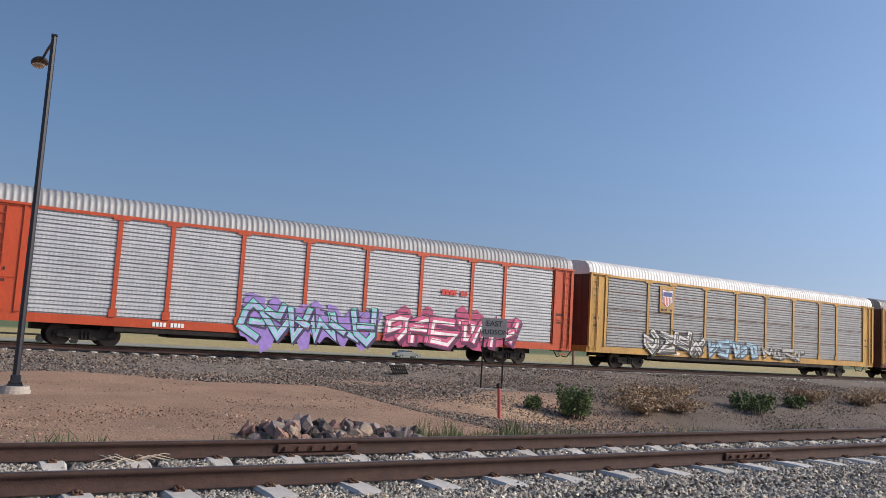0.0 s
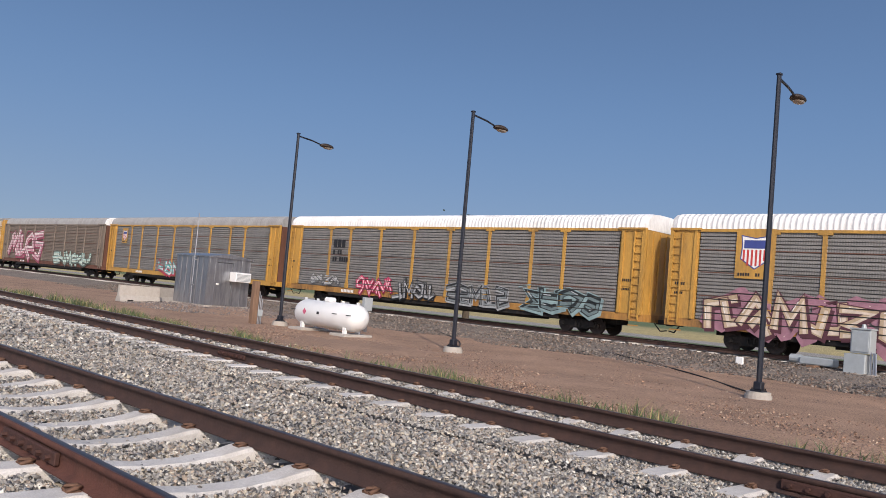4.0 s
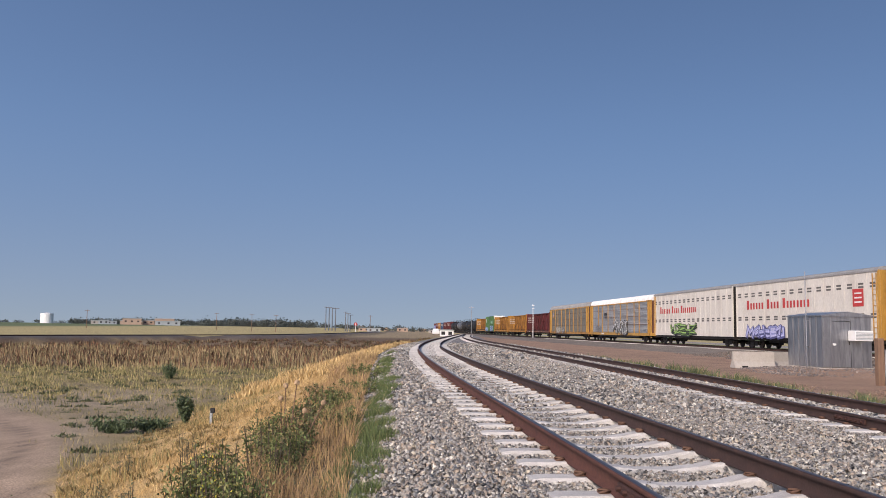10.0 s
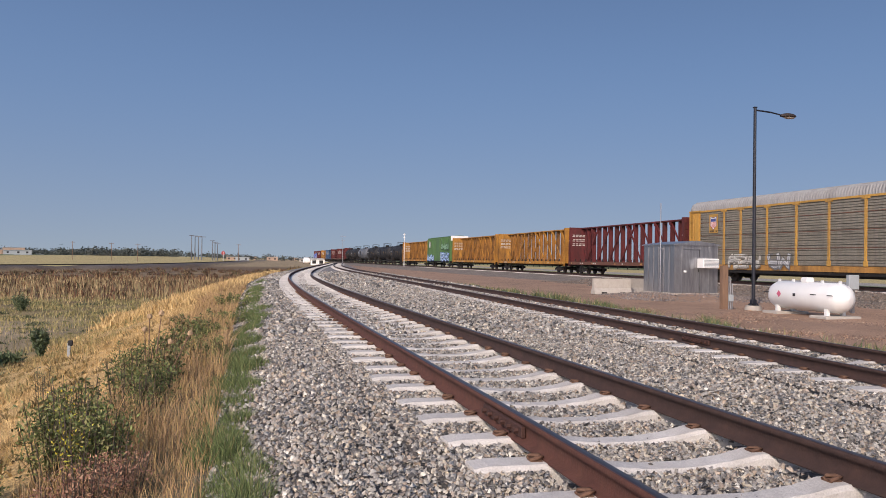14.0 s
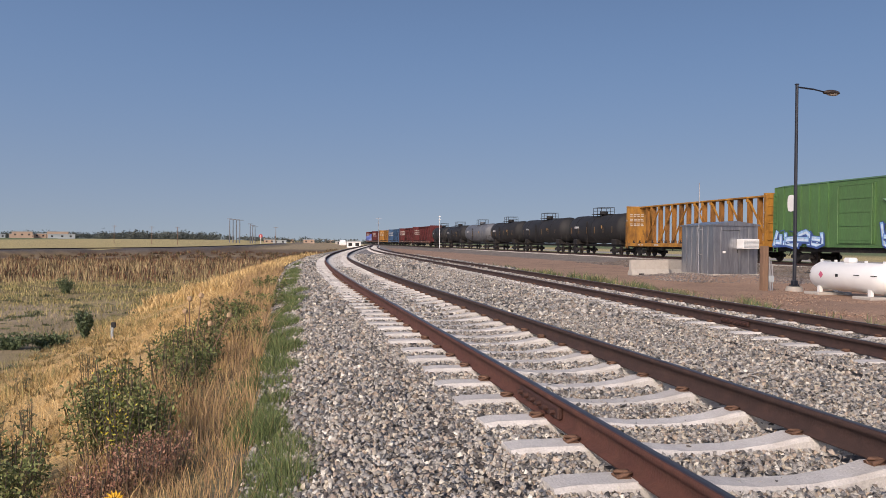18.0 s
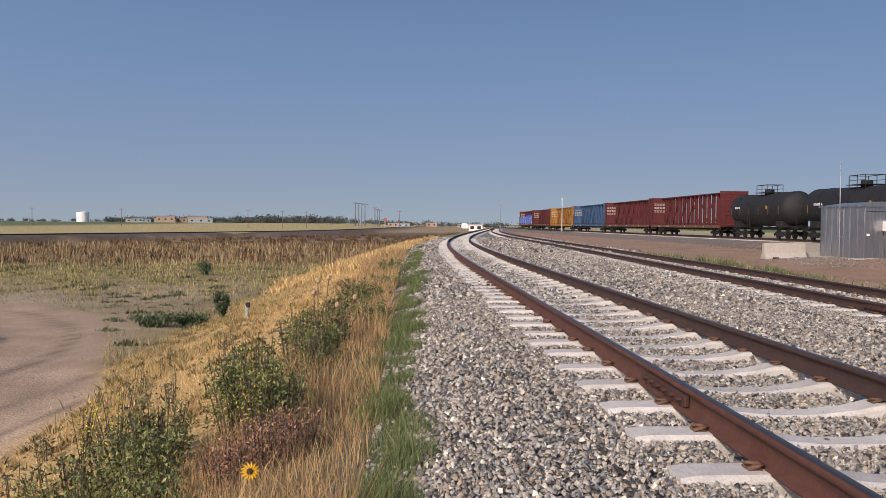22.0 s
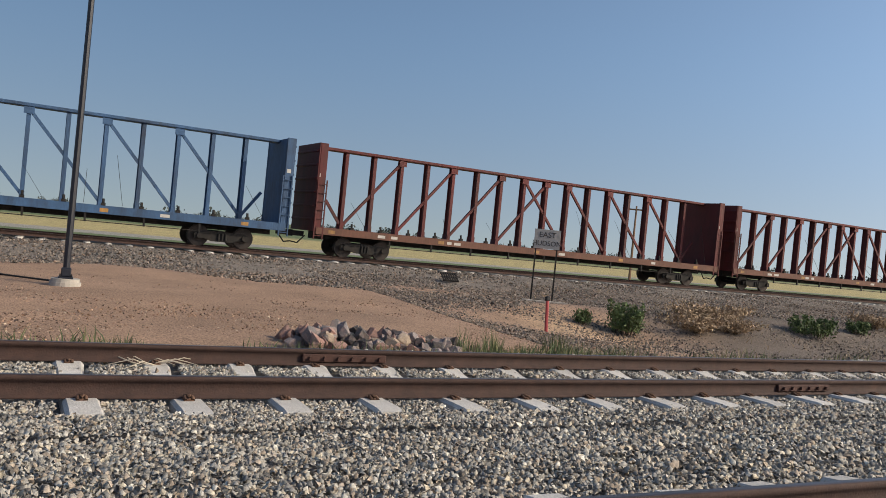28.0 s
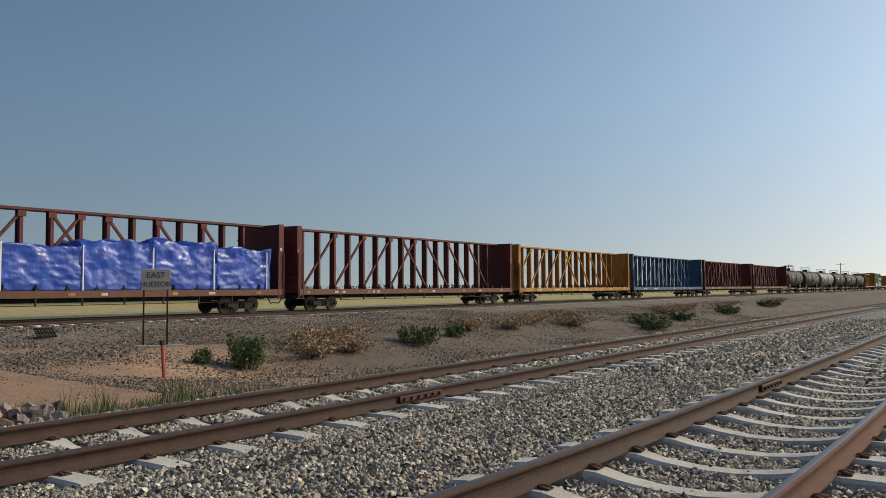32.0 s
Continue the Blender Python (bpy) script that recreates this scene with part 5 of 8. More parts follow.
def centerbeam(k, label, p, seed=0):
    """A centre-beam lumber car: deck, bulkheads at both ends, spine of posts and diagonals, top chord, winches."""
    g0, g1 = GAPS[k - 1], GAPS[k]
    L = g1 - g0 - 1.0
    r = random.Random(k * 7)
    ZD, ZT = 1.22, 4.62
    car = thing("centerbeam_car", label, "lumber flat car", "cars of the freight train")
    bm = bx(bmesh.new(), 0, 0, ZD - 0.1, 2.9, L, 0.2)
    part("deck", bm, p, car, "steel deck with painted edge")
    bm = bx(bmesh.new(), 0, 0, 0.86, 0.8, L * 0.96, 0.34)
    for q in range(9):
        bx(bm, 0, (q - 4) * L * 0.11, 0.95, 2.5, 0.12, 0.18)
    part("underframe", bm, M_DARK, car, "dark centre sill and cross bearers")
    for s in (-1, 1):
        bh = part("bulkhead", bx(bmesh.new(), 0, s * (L / 2 - 0.06), (ZD + ZT) / 2 + 0.05, 2.85, 0.1, ZT - ZD + 0.15), p, car, "tall end bulkhead")
        part("inner_sheet", bx(bmesh.new(), 0, s * (L / 2 - 0.34), (ZD + ZT) / 2 + 0.05, 2.72, 0.04, ZT - ZD + 0.1), p, bh, "grimy inner face of the bulkhead")
        for q in (-1, 1):
            part("side_plate", bx(bmesh.new(), q * 1.4, s * (L / 2 - 0.22), (ZD + ZT) / 2 + 0.05, 0.08, 0.32, ZT - ZD + 0.15, 0.01), p, bh, "narrow side of the bulkhead")
        for z in np.linspace(ZD + 0.3, ZT - 0.2, 6):
            part("rib", bx(bmesh.new(), 0, s * (L / 2 + 0.01), float(z), 2.7, 0.07, 0.09, 0.01), p, bh)
        stencil(car, s * (L / 2 - 0.2) + 0.1, 3.3, 1, 0.16, I_DUSTY, -1.442, r, "notice", 0.2)
        if s > 0:
            bm = bmesh.new()
            for z in (3.95, 3.8, 3.5, 3.35, 3.05, 2.9):
                for q in range(4):
                    bx(bm, -1.05 + q * 0.36 + r.uniform(-0.04, 0.04), L / 2 - 0.363, z, 0.27, 0.006, 0.08)
            tagged(part("notice", bm, I_DUSTY, car, "white notice lines on the bulkhead"), kind="stuff")
        ladder(car, s * (L / 2 - 0.25), 0.7, 3.2, p, 0.38, -1.48)
        truck(car, s * (L / 2 - 2.6))
        coupler(car, s * (L / 2 - 0.1), s)
    part("top_chord", bx(bmesh.new(), 0, 0, ZT + 0.04, 0.55, L - 0.2, 0.13, 0.02), p, car, "heavy top chord of the spine")
    part("edge_sill", bx(bmesh.new(), -1.46, 0, ZD - 0.16, 0.07, L - 0.3, 0.3), P_RUST if p is P_REDCB else p, car, "grimy deck edge")
    n = 17
    w = (L - 0.8) / n
    at = lambda i: -L / 2 + 0.4 + i * w
    for i in range(1, n):
        y = at(i)
        bm = bx(bmesh.new(), 0, y, (ZD + ZT) / 2, 0.36, 0.035, ZT - ZD)
        for q in (-1, 1):
            bx(bm, q * 0.18, y, (ZD + ZT) / 2, 0.03, 0.15, ZT - ZD)
        bx(bm, 0, y, ZD + 0.12, 0.46, 0.17, 0.24)
        part("post", bm, P_YELPOST if p is P_YELCB else p, car, "I-shaped post with dark mottling")
        o = new("winch", WINCH)
        o.parent = car
        o.location = (-1.42, y, ZD + 0.05)
    # each diagonal climbs over two bays towards the middle, where two of them cross
    for lo, hi in ((1, 3), (3, 5), (5, 7), (7, 9), (10, 8), (12, 10), (14, 12), (16, 14)):
        bm = bmesh.new()
        beam(bm, (-0.12, at(lo), ZD + 0.1), (-0.12, at(hi), ZT - 0.1), 0.10, 0.12)
        bx(bm, -0.22, at(hi), ZT - 0.16, 0.03, 0.36, 0.26)
        part("diagonal", bm, p, car)
    for e, i in ((0.4, 1), (n - 0.4, n - 1)):
        part("diagonal", beam(bmesh.new(), (-0.12, at(i), ZD + 0.1), (-0.12, at(e), ZD + 1.2), 0.10, 0.12), p, car)
    bm = bmesh.new()
    for i in range(0, n):
        if r.random() < 0.45:
            y = at(i + 0.5)
            cyl(bm, (-1.42, y, ZD + 0.05), (-0.25, y + r.uniform(-.8, .8), ZD + r.uniform(0.9, 2.2)), 0.008, seg=4)
    tagged(part("tie_down_cable", bm, M_DARK, car, "slack tie-down cables"), kind="stuff")
    plates("edge_mark", [(y, y + r.uniform(0.18, 0.42), ZD - 0.23, ZD - 0.11) for y in (L * 0.36, L * 0.335, L * 0.22, L * 0.2, -L * 0.05, -L * 0.3)], I_DUSTY, car, -1.50)
    tagged(plates("edge_reflector", [(y, y + 0.3, ZD - 0.24, ZD - 0.1) for y in np.linspace(-L / 2 + 1.7, L / 2 - 1.0, 5)], P_YELSILL, car, -1.50), kind="stuff")
    part("brake_pipe", cyl(bmesh.new(), (-1.44, -L / 2 + 3.6, 0.6), (-1.44, L / 2 - 3.6, 0.6), 0.018, seg=6), M_DARK, car)
    for y in np.linspace(-L / 2 + 3.6, L / 2 - 3.6, 9):
        part("stake_pocket", bx(bmesh.new(), -1.44, float(y), 0.82, 0.06, 0.07, 0.5), M_DARK, car)
    run(car, (g0 + g1) / 2)
    return car


_b = bx(bmesh.new(), 0, 0, 0, 0.14, 0.16, 0.1)
cyl(_b, (-0.02, 0, 0.05), (0.02, 0, 0.2), 0.05, seg=6)
WINCH = bpy.data.meshes.new("winch")
_b.to_mesh(WINCH)
_b.free()
WINCH.materials.append(M_DARK)
RL = "oxide red centre-beam lumber car, empty, with white stencils"
YL = "yellow centre-beam lumber car, empty, with tall bulkheads"
centerbeam(16, RL, P_REDCB)
centerbeam(17, YL, P_YELCB)
centerbeam(18, YL, P_YELCB)
centerbeam(20, YL, P_YELCB)
centerbeam(27, RL, P_REDCB)
centerbeam(28, RL, P_REDCB)
centerbeam(29, "blue centre-beam lumber car, empty and darkly mottled", P_BLUECB)
centerbeam(30, YL, P_YELCB)
centerbeam(31, RL, P_REDCB)
centerbeam(32, "oxide red centre-beam car loaded with tarped lumber", P_REDCB)


def tarp_load(k):
    """Lumber packs wrapped in a blue tarpaulin on the deck, with white straps."""
    g0, g1 = GAPS[k - 1], GAPS[k]
    L = g1 - g0 - 1.0
    t = thing("tarped_lumber", "lumber packs under a creased blue tarpaulin with straps", "tarped load", "cars of the freight train")
    M = mat("blue_tarpaulin", (0.026, 0.075, 0.40), 0.3, 0, 0.25, 1.2, 0.8, 7.0, (0.07, 0.16, 0.56), 0.6, 2.2)
    r = random.Random(4)
    y = -L / 2 + 1.0
    for i in range(6):
        w = (L - 2.0) / 6
        h = (2.1, 2.35, 2.2, 1.9, 1.65, 1.8)[i] + r.uniform(-0.1, 0.1)
        for s in (-1, 1):
            bm = bmesh.new()
            bx(bm, s * 0.87, y + w / 2, 1.22 + h / 2, 1.1, w + 0.02, h)
            bmesh.ops.subdivide_edges(bm, edges=bm.edges[:], cuts=27, use_grid_fill=True)
            for v in bm.verts:
                p = Vector((v.co.x, v.co.y * 1.0, v.co.z * 0.8)) + Vector((i * 3, s, 0))
                sag = noise.noise(p * 1.3) * (0.07 + 0.22 * max(0, v.co.z - 2.4))
                crease = (0.25 - abs(noise.noise(p * 2.6 + Vector((v.co.z * 0.8, 0, 0))))) * 0.13 + (0.22 - abs(noise.noise(p * 5.7 + Vector((0, v.co.y, 0))))) * 0.09
                d = sag + crease
                v.co += Vector((s * d * 0.8, d * 0.15, d * 0.8 if v.co.z > 2.2 else 0))
            for q in bm.faces:
                q.smooth = True
            part("tarpaulin", bm, M, t, "creased blue tarpaulin over a lumber pack")
        y += w
    for i in range(7):
        yy = -L / 2 + 1.3 + i * (L - 2.6) / 6
        part("strap", bx(bmesh.new(), -1.49, yy, 2.2, 0.03, 0.055, 1.95), I_WHITE, t, "white webbing strap")
    part("strap_tail", bx(bmesh.new(), -0.6, -L / 2 + 7.6, 3.3, 0.7, 1.6, 0.15), spray((0.12, 0.3, 0.12)), t, "green lumber wrap at the top")
    run(t, (g0 + g1) / 2)


tarp_load(32)


def tank_car(k, label, p):
    g0, g1 = GAPS[k - 1], GAPS[k]
    L = g1 - g0 - 1.0
    R, zc = 1.5, 2.75
    car = thing("tank_car", label, "tank car", "cars of the freight train")
    n = 28
    prof = [(0.0, 0.02), (0.12, 0.45), (0.3, 0.75), (0.55, 0.93), (0.8, 1.0)]
    H = L / 2 - 0.7
    st = [(-H + a, q * R) for a, q in prof] + [(0.0, R)] + [(H - a, q * R) for a, q in prof[::-1]]
    v, f = [], []
    for y, q in st:
        sag = -0.12 * (1 - abs(y) / H)
        for j in range(n):
            a = j / n * 2 * math.pi
            v.append((q * math.cos(a), y, zc + sag + q * math.sin(a)))
    m = len(st)
    for i in range(m - 1):
        for j in range(n):
            f.append((i * n + j, (i + 1) * n + j, (i + 1) * n + (j + 1) % n, i * n + (j + 1) % n))
    o = np_mesh("tank_shell", np.array(v), np.array(f), p, smooth=True)
    o.parent = car
    bm = bmesh.new()
    for q in (-0.25, 0.0, 0.28):
        y = q * L
        for j in range(24):
            a0, a1 = j / 24 * 2 * math.pi, (j + 1) / 24 * 2 * math.pi
            R2 = R + 0.015
            z2 = zc - 0.12 * (1 - abs(y) / H)
            beam(bm, (R2 * math.cos(a0), y, z2 + R2 * math.sin(a0)), (R2 * math.cos(a1), y, z2 + R2 * math.sin(a1)), 0.06, 0.04)
    tagged(part("tank_band", bm, p, car), kind="stuff")
    bm = bmesh.new()
    bx(bm, 0, 0, 0.95, 0.6, L - 0.4, 0.28)
    for s in (-1, 1):
        bx(bm, 0, s * (L / 2 - 2.6), 1.3, 2.4, 1.2, 0.6, 0.05)
        bx(bm, 0, s * (L / 2 - 0.35), 1.1, 2.9, 0.5, 0.1)
    part("sill", bm, M_DARK, car, "dark stub sill and saddles")
    bm = bmesh.new()
    cyl(bm, (0, 0, zc + R - 0.25), (0, 0, zc + R + 0.35), 0.42, seg=16)
    part("manway", bm, p, car, "round manway with valves")
    bm = bmesh.new()
    for s in (-1, 1):
        for e in (-1.1, 0, 1.1):
            cyl(bm, (s * 0.75, e, zc + R - 0.3), (s * 0.75, e, zc + R + 0.72), 0.028, seg=6)
        cyl(bm, (s * 0.75, -1.1, zc + R + 0.72), (s * 0.75, 1.1, zc + R + 0.72), 0.028, seg=6)
        cyl(bm, (s * 0.75, -1.1, zc + R + 0.35), (s * 0.75, 1.1, zc + R + 0.35), 0.02, seg=6)
    for e in (-1.1, 1.1):
        cyl(bm, (-0.75, e, zc + R + 0.72), (0.75, e, zc + R + 0.72), 0.028, seg=6)
    bx(bm, 0, 0, zc + R + 0.02, 1.9, 2.3, 0.05)
    part("top_platform", bm, M_DARK, car, "railed platform round the manway")
    ladder(car, 0.9, 1.0, zc + R * 0.5, M_DARK, 0.4, -1.6)
    bm = bmesh.new()
    for s in (-1, 1):
        cyl(bm, (-1.45, s * (L / 2 - 1.2), 1.2), (-1.45, s * (L / 2 - 0.3), 1.2), 0.02, seg=6)
        cyl(bm, (-1.45, s * (L / 2 - 0.3), 1.2), (-1.45, s * (L / 2 - 0.3), 2.2), 0.02, seg=6)
        cyl(bm, (-1.45, s * (L / 2 - 0.3), 2.2), (1.45, s * (L / 2 - 0.3), 2.2), 0.02, seg=6)
    part("handrail", bm, M_DARK, car)
    r = random.Random(k)
    stencil(car, L * 0.3, 2.8, 8, 0.2, I_WHITE, -R - 0.03, r)
    plates("placard", [(-L * 0.2, -L * 0.2 + 0.3, 2.7, 3.0)], P_YEL, car, -R - 0.03)
    plates("edge_mark", [(y, y + 0.06, 2.2, 2.9) for y in np.linspace(-L * 0.36, L * 0.36, 6)], P_YEL, car, -R - 0.02)
    for s in (-1, 1):
        truck(car, s * (L / 2 - 2.6))
        coupler(car, s * (L / 2 - 0.1), s)
    run(car, (g0 + g1) / 2)


for k in range(21, 27):
    tank_car(k, "grey weathered tank car with railed top platform" if k == 24 else "black tank car with railed top platform", P_TANKG if k == 24 else P_TANK)


def boxcar(k):
    g0, g1 = GAPS[k - 1], GAPS[k]
    L = g1 - g0 - 1.0
    car = thing("boxcar", "green ribbed boxcar with graffiti and white roof end", "boxcar", "cars of the freight train")
    Z0, Z1 = 1.05, 5.0
    part("body", bx(bmesh.new(), 0, 0, (Z0 + Z1) / 2, 3.0, L, Z1 - Z0), P_GREEN, car, "green steel body")
    for i in range(19):
        y = -L / 2 + 0.15 + i * (L - 0.3) / 18
        if abs(y) < 1.9:
            continue
        part("rib", bx(bmesh.new(), -1.53, y, (Z0 + Z1) / 2, 0.07, 0.13, Z1 - Z0), P_GREEN, car)
    door = part("sliding_door", bx(bmesh.new(), -1.55, 0.2, (Z0 + Z1) / 2, 0.1, 3.2, Z1 - Z0 - 0.5), P_GREEN, car, "ribbed sliding door")
    for q in range(5):
        part("door_rib", bx(bmesh.new(), -1.61, 0.2, Z0 + 0.5 + q * 0.8, 0.04, 3.1, 0.1), P_GREEN, door)
    for q in (-1.25, 1.65):
        part("locking_bar", cyl(bmesh.new(), (-1.64, q, Z0 + 0.2), (-1.64, q, Z1 - 0.3), 0.03, seg=6), P_GREEN, door)
    bm = bmesh.new()
    pr = [(-1.55, Z1), (-0.7, Z1 + 0.18), (0, Z1 + 0.22), (0.7, Z1 + 0.18), (1.55, Z1)]
    a, b = [[bm.verts.new((x, y, z)) for x, z in pr] for y in (-L / 2, L / 2)]
    for i in range(4):
        bm.faces.new((a[i], b[i], b[i + 1], a[i + 1]))
    bm.faces.new(a)
    bm.faces.new(b[::-1])
    part("roof", bm, P_GREEN, car)
    part("roof_end_patch", bx(bmesh.new(), 0, -L / 2 - 0.02, Z1 - 0.3, 2.9, 0.06, 0.9), P_ROOFW, car, "white painted upper end")
    for s in (-1, 1):
        for q in range(8):
            part("end_rib", bx(bmesh.new(), 0, s * (L / 2 + 0.03), Z0 + 0.3 + q * 0.42, 2.8, 0.07, 0.14), P_GREEN, car)
        ladder(car, s * (L / 2 - 0.3), 0.7, Z1 - 0.4, P_GREEN, x=-1.6)
        truck(car, s * (L / 2 - 2.4))
        coupler(car, s * (L / 2 - 0.1), s)
    part("underframe", bx(bmesh.new(), 0, 0, 0.9, 2.6, L - 0.6, 0.3), M_DARK, car)
    bm = bmesh.new()
    blob(bm, -1.60, L * 0.38, 3.9, 0.4, 0.55, random.Random(1), 0.0)
    part("round_emblem", bm, I_WHITE, car, "round white emblem")
    global FACE
    keep, FACE = FACE, -1.6
    graffiti(car, -L / 2 + 0.3, -2.0, 1.0, 2.5, 6, (0.22, 0.42, 0.72), (0.03, 0.05, 0.25), (0.65, 0.75, 0.8), 131)
    graffiti(car, -L / 2 + 0.8, -2.4, 2.8, 3.9, 4, (0.22, 0.42, 0.26), (0.02, 0.04, 0.02), (0.3, 0.5, 0.3), 132)
    graffiti(car, 3.0, L / 2 - 0.4, 1.0, 2.1, 4, (0.30, 0.50, 0.72), (0.05, 0.1, 0.3), (0.6, 0.7, 0.8), 133)
    FACE = keep
    run(car, (g0 + g1) / 2)


boxcar(19)

# ---- loose stone: ballast, dirt gravel ----
BOX_F = np.array([(0, 1, 3), (0, 3, 2), (4, 6, 7), (4, 7, 5), (0, 4, 5), (0, 5, 1), (2, 3, 7), (2, 7, 6), (0, 2, 6), (0, 6, 4), (1, 5, 7), (1, 7, 3)])
BOX_V = np.array([(x, y, z) for x in (-1, 1) for y in (-1, 1) for z in (-1, 1)], float)


ROOF_V = np.array([(1, 0.9, -0.5), (-1, 0.8, -0.5), (-0.9, -0.9, -0.5), (0.9, -0.8, -0.5), (0.5, 0.12, 1.05), (-0.45, -0.12, 0.9)], float)
ROOF_F = np.array([(0, 1, 5), (0, 5, 4), (2, 3, 4), (2, 4, 5), (3, 0, 4), (1, 2, 5)])      # open below, where the stone is bedded
OCT_V = np.array([(1, 0, 0), (-1, 0, 0), (0, 1, 0), (0, -1, 0), (0, 0, 1), (0, 0, -1)], float)
OCT_F = np.array([(0, 2, 4), (2, 1, 4), (1, 3, 4), (3, 0, 4), (2, 0, 5), (1, 2, 5), (3, 1, 5), (0, 3, 5)])


def scatter_stones(name, x, y, z, size, tone, label, fine=False):
    """Angular stones as one joined mesh, each with its own shape, turn and colour."""
    n = len(x)
    BV, BF = (BOX_V, BOX_F) if fine else (ROOF_V, ROOF_F)
    nv = len(BV)
    k = BV[None] * rng.uniform(0.5, 1.0, (n, nv, 3)) * np.array([1, 0.8, 0.74])
    k = k + rng.uniform(-0.22, 0.22, (n, nv, 3))
    k *= size[:, None, None]
    q = rng.normal(size=(n, 4))
    if not fine:
        q[:, 1:3] *= 0.3          # bedded stones lean a little, and turn freely
    q /= np.linalg.norm(q, axis=1)[:, None]
    w, a, b, c = q.T
    R = np.stack([1 - 2 * (b * b + c * c), 2 * (a * b - c * w), 2 * (a * c + b * w), 2 * (a * b + c * w), 1 - 2 * (a * a + c * c), 2 * (b * c - a * w), 2 * (a * c - b * w), 2 * (b * c + a * w), 1 - 2 * (a * a + b * b)], -1).reshape(n, 3, 3)
    v = np.einsum('nij,nkj->nki', R, k) + np.stack([x, y, z], -1)[:, None]
    f = BF[None] + (np.arange(n) * nv)[:, None, None]
    t = np.repeat(tone[:, None], nv, 1)
    ob = np_mesh(name, v.reshape(-1, 3), f.reshape(-1, 3), M_STONE, t.reshape(-1, 3))
    return tagged(ob, label, "stones", kind="stuff")


def stone_tones(n, palette, weights):
    p = np.array(palette)[rng.choice(len(palette), n, p=np.array(weights) / sum(weights))]
    return p * rng.uniform(0.75, 1.25, (n, 1))


GREYS = [(0.50, 0.468, 0.415), (0.36, 0.338, 0.305), (0.74, 0.70, 0.61), (0.49, 0.405, 0.325), (0.40, 0.325, 0.255), (0.16, 0.15, 0.14), (0.60, 0.53, 0.42)]
GW = [30, 22, 9, 11, 11, 13, 12]


def over_tie(x, y):
    """True where a point lies on the open top of a tie."""
    bad = np.zeros(len(x), bool)
    for line, half, first in ((x1, 1.27, TIE_1), (x2, 1.2, TIE_2)):
        u = x - line(y)
        ph = np.abs(((y - first) / PITCH + 0.5) % 1 - 0.5) * PITCH
        bad |= (np.abs(u) < half) & (ph < 0.125 + 0.01)
        for s in (-0.755, 0.755):
            bad |= np.abs(u - s) < 0.085
    return bad


def ballast(y0, y1, density, s0, s1, name, fine=False):
    n = int((y1 - y0) * 11.0 * density)
    y = rng.uniform(y0, y1, n)
    a, b = x1(y), x2(y)
    x = a - 2.85 + rng.uniform(0, 1, n) * (b - a + 2.85 + 2.75)
    bare = over_tie(x, y) & (rng.uniform(0, 1, n) > np.where(np.abs(x - a) < 0.42, 0.05, 0.02))
    thin = (x < a - 2.55) & (rng.uniform(0, 1, n) < 0.5)
    sunk = (s0 > 0.038) & (np.abs(x - a) < 1.35)
    k = ~(bare | thin)
    x, y, sunk = x[k], y[k], sunk[k]
    s = rng.uniform(s0, s1, len(x))
    s = np.where(sunk, np.minimum(s, rng.uniform(0.03, 0.045, len(x))), s)
    z = land(x, y) + s * 0.4 + rng.uniform(-0.012, 0.036, len(x))
    near = np.abs(x - x1(y)) < 1.5
    z = np.where(near, rise1(y) - np.where(np.abs(x - x1(y)) < 0.66, 0.226, 0.196) - 0.1 * s + rng.uniform(-0.014, 0.008, len(x)), z)
    sleeper = np.abs(x - x2(y)) < 1.75
    z = np.where(sleeper, -0.178 - 0.15 * s + rng.uniform(-0.014, 0.006, len(x)), z)
    mid = (x > x1(y) + 1.4) & (x < x2(y) - 1.4)
    z = z + np.where(mid, 0.012 * np.sin(y * 1.7 + x * 2) + 0.012, 0)
    scatter_stones(name, x, y, z, s, stone_tones(len(x), GREYS, GW), "loose grey and tan crushed ballast stones", fine)


ballast(-3.5, 6.5, 1750, 0.013, 0.026, "ballast_stones")
ballast(6.5, 14, 1000, 0.016, 0.032, "ballast_stones")
ballast(-13, -3.5, 1000, 0.016, 0.032, "ballast_stones")
ballast(14, 40, 190, 0.033, 0.06, "ballast_stones")
ballast(-40, -13, 200, 0.033, 0.06, "ballast_stones")
ballast(40, 80, 30, 0.09, 0.15, "ballast_stones")


